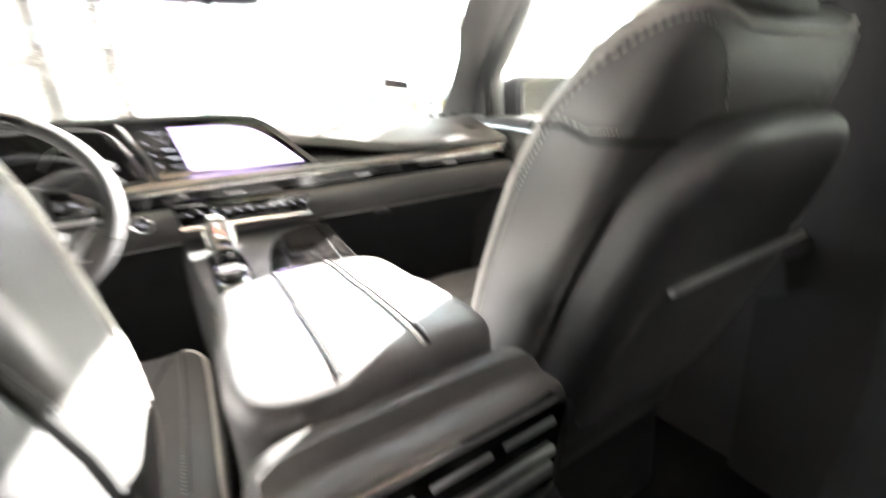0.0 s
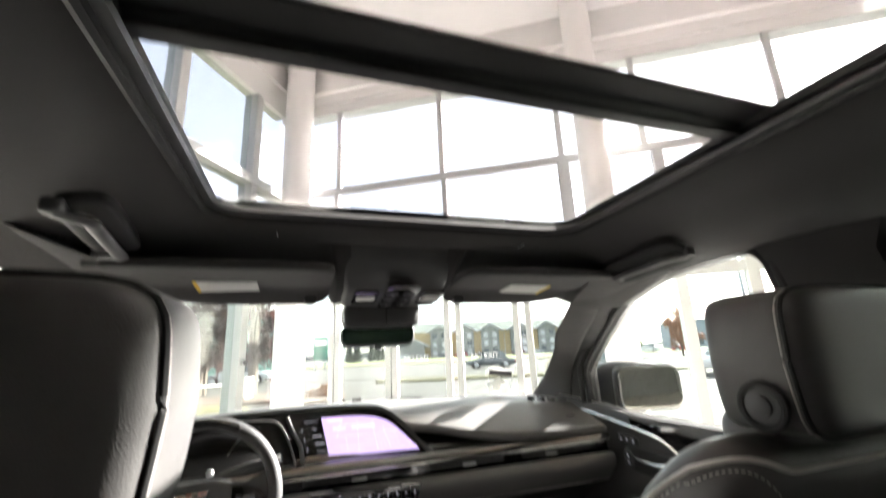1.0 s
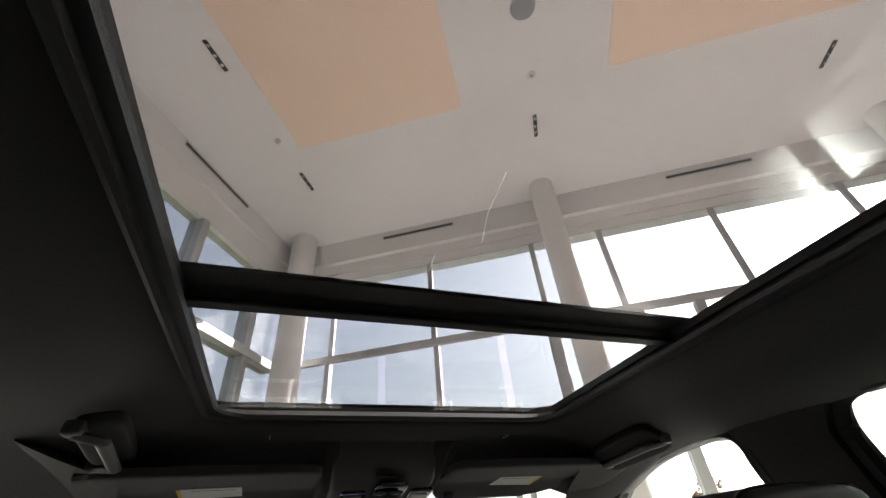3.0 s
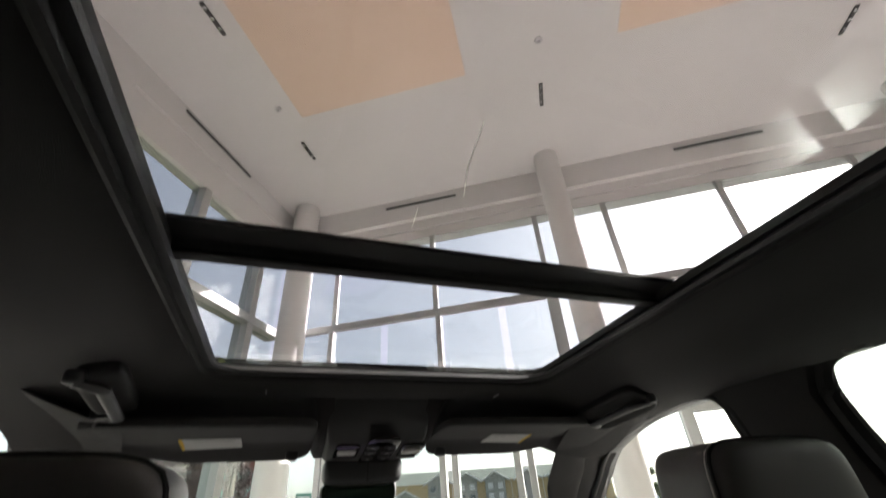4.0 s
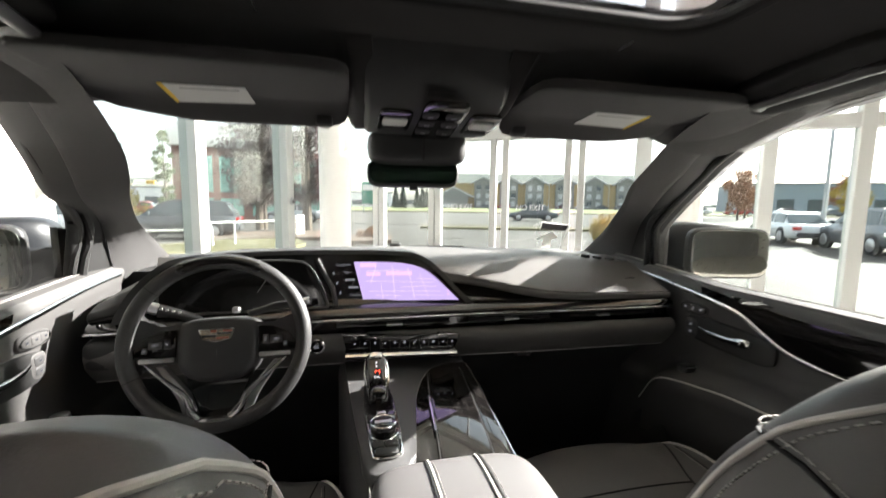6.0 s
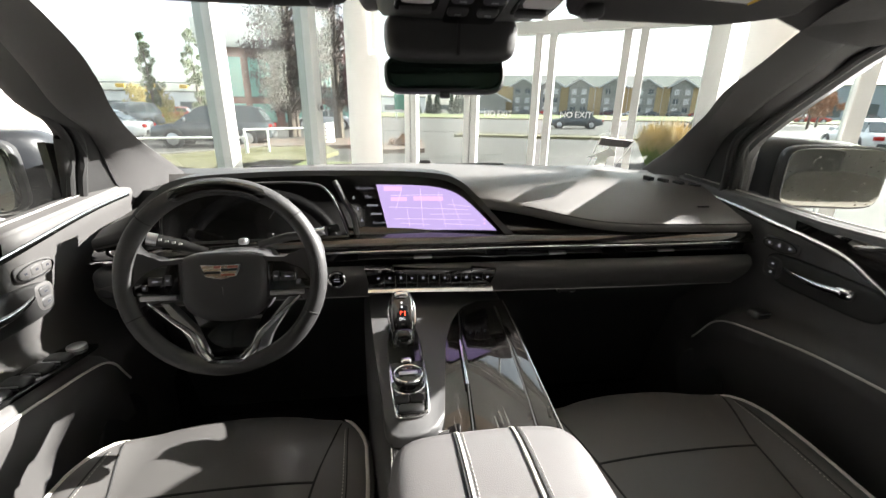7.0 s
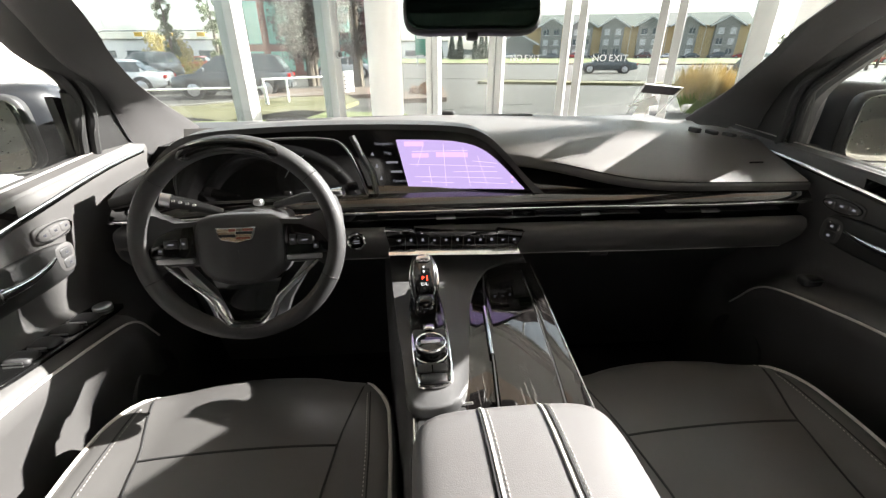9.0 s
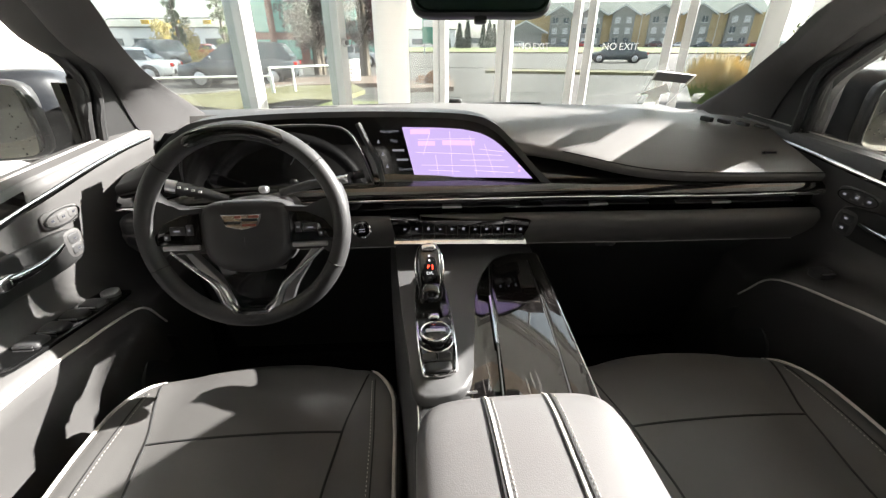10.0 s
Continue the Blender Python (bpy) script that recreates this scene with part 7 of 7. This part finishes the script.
# cloth cheeks flare from the headliner down to the hard housing
for s in (-1, 1):
    cheek = []
    for k in range(9):
        y = lerp(-0.262, -0.075, k / 8)
        top, low, wide = roof_z(0.15, y) + 0.004, oh_z(y), table(y, [(-0.262, 0.128), (-0.22, 0.121), (-0.075, 0.118)])
        f = min(1.0, (k + 0.2) / 2.6)
        low = lerp(top - 0.012, low, f)
        line = smooth_line([(wide + 0.075, top, 0), (wide + 0.036, top - 0.004, 0), (wide + 0.014, lerp(top, low, 0.3), 0), (wide + 0.004, lerp(top, low, 0.75), 0), (wide - 0.006, low + 0.002, 0), (wide - 0.03, low + 0.006, 0)], 3)
        cheek.append([(s * p.x, y, p.y) for p in line] + [(s * (wide - 0.03), y, top + 0.01), (s * (wide + 0.075), y, top + 0.01)])
    part("cloth_cheek", loft(cheek, close_ring=True, caps=True), FABRIC, oh, "dark cloth cheek beside the housing", 60)
housing = []
for k in range(11):
    y = lerp(-0.262, -0.055, k / 10)
    w = table(y, [(-0.262, 0.098), (-0.24, 0.106), (-0.055, 0.104)])
    d = oh_z(y) - 0.006 * math.sin(math.pi * k / 10) + 0.05 * max(0.0, 1 - k / 2.5) ** 1.5
    housing.append([(-w, y, d + 0.04), (-w, y, d + 0.010), (-w + 0.010, y, d), (0, y, d - 0.002), (w - 0.010, y, d), (w, y, d + 0.010), (w, y, d + 0.04)])
part("housing", loft(housing, close_ring=True, caps=True), PLASTIC, oh, "", 50)
part("switch_field", shifted(soft_box(0.034, 0.085, 0.004, 7, 6), oh_at(0.012, -0.165, -0.006)), PIANO, oh)
for x in (-0.058, 0.082):
    part("lamp_bezel", shifted(soft_box(0.026, 0.042, 0.004, 7, 6), oh_at(x, -0.165, -0.005)), PIANO, oh)
    part("map_lamp", shifted(soft_box(0.019, 0.014, 0.004, 7, 4), oh_at(x, -0.172, -0.009)), LABEL, oh, "frosted map lamp")
    part("lamp_key", shifted(soft_box(0.019, 0.008, 0.004, 6, 4), oh_at(x, -0.135, -0.008)), PLASTIC, oh)
for x, y in ((-0.008, -0.205), (0.028, -0.205), (-0.008, -0.172), (0.028, -0.172), (-0.008, -0.138), (0.028, -0.138)):
    part("switch", shifted(soft_box(0.0125, 0.010, 0.0045, 5, 4), oh_at(x, y, -0.009)), PLASTIC, oh)
    part("switch_mark", shifted(box(-0.004, 0.004, -0.001, 0.001, -0.0004, 0.0004), oh_at(x, y, -0.0138)), SATIN, oh)
part("mic_grille", shifted(box(-0.02, 0.02, -0.008, 0.008, -0.001, 0.001), oh_at(0.0, -0.240, -0.002)), RUBBER, oh)
part("status_light", shifted(disc(0.0022, 0.002, 10), oh_at(0.006, -0.085, -0.006)), RED_GLOW, oh)

mir = thing("rear_view_mirror", "black rear view mirror under a sensor shroud", "mirror")


def shroud_shape(q):
    return Vector((-0.004 + q.x * (1 - 1.6 * max(0.0, -q.z)), -0.055 + q.y, 1.603 + q.z))


part("camera_shroud", soft_box(0.090, 0.042, 0.030, 5, 9, shroud_shape), PLASTIC, mir)
part("shroud_split", box(-0.001, 0.003, -0.0985, -0.09, 1.580, 1.628), RUBBER, mir)
part("stalk", sweep([(-0.006, -0.05, 1.59), (-0.007, -0.035, 1.56)], 0.012, 8), PLASTIC, mir)
mm = pose(-0.009, -0.046, 1.560, -6, 0, -5)


def mirror_shape(q):
    """Narrower along its lower edge."""
    return Vector((q.x * (1 + 2.6 * min(0.0, q.z + 0.004)), q.y, q.z - 0.003 * (q.x / 0.086) ** 2))


part("housing", shifted(soft_box(0.086, 0.018, 0.026, 5, 9, mirror_shape), mm), PLASTIC, mir)
part("mirror_glass", shifted(soft_box(0.081, 0.002, 0.0225, 6, 8, mirror_shape), mm @ pose(0, -0.0175, 0.001)), GREEN_GLASS, mir, "green tinted mirror glass")
part("lever", shifted(soft_box(0.008, 0.008, 0.005, 4, 4), mm @ pose(0.0, -0.006, -0.028)), PLASTIC, mir)


def grab(s):
    ob = thing("grab_handle", "dark folding grab handle in a black recess", "grab handle", "grab handles")
    shift, up, tilt = (0.0, 0.0, 27) if s > 0 else (0.034, 0.016, 12)
    a, b = Vector((s * 0.484 + shift, -0.480, 1.668 + up)), Vector((s * 0.508 + shift, -0.288, 1.660 + up))
    d = (b - a).normalized()
    inward = Vector((-s * 0.030, 0.0, -0.004))
    yaw = -math.degrees(math.atan2(d.x, d.y))
    mid = (a + b) / 2 + Vector((-s * 0.012, 0, 0.016))
    part("bezel", shifted(soft_box(0.038 if s > 0 else 0.030, 0.112 if s > 0 else 0.100, 0.012, 5, 9), Matrix.Translation(mid + Vector((0, 0.008, -0.004)) if s > 0 else mid + Vector((0.010, 0.0, 0.002))) @ pose(0, 0, 0, -3, s * tilt, yaw)), RUBBER, ob, "black recessed handle bed")
    ca, cb = a.lerp(b, 0.10) + inward, a.lerp(b, 0.90) + inward
    pts = smooth_line([a, a.lerp(ca, 0.5), ca, ca.lerp(cb, 0.12), ca.lerp(cb, 0.88), cb, b.lerp(cb, 0.5), b], 4)
    part("grip", sweep(pts, 0.0095, 10, flat=0.7), SOFT_GREY, ob, "slim grey grip")
    for q in (a, b):
        part("mount", shifted(soft_box(0.012, 0.012, 0.010, 4, 5), Matrix.Translation(q + Vector((0, 0, 0.006)))), SOFT_GREY, ob)


grab(-1)
grab(1)
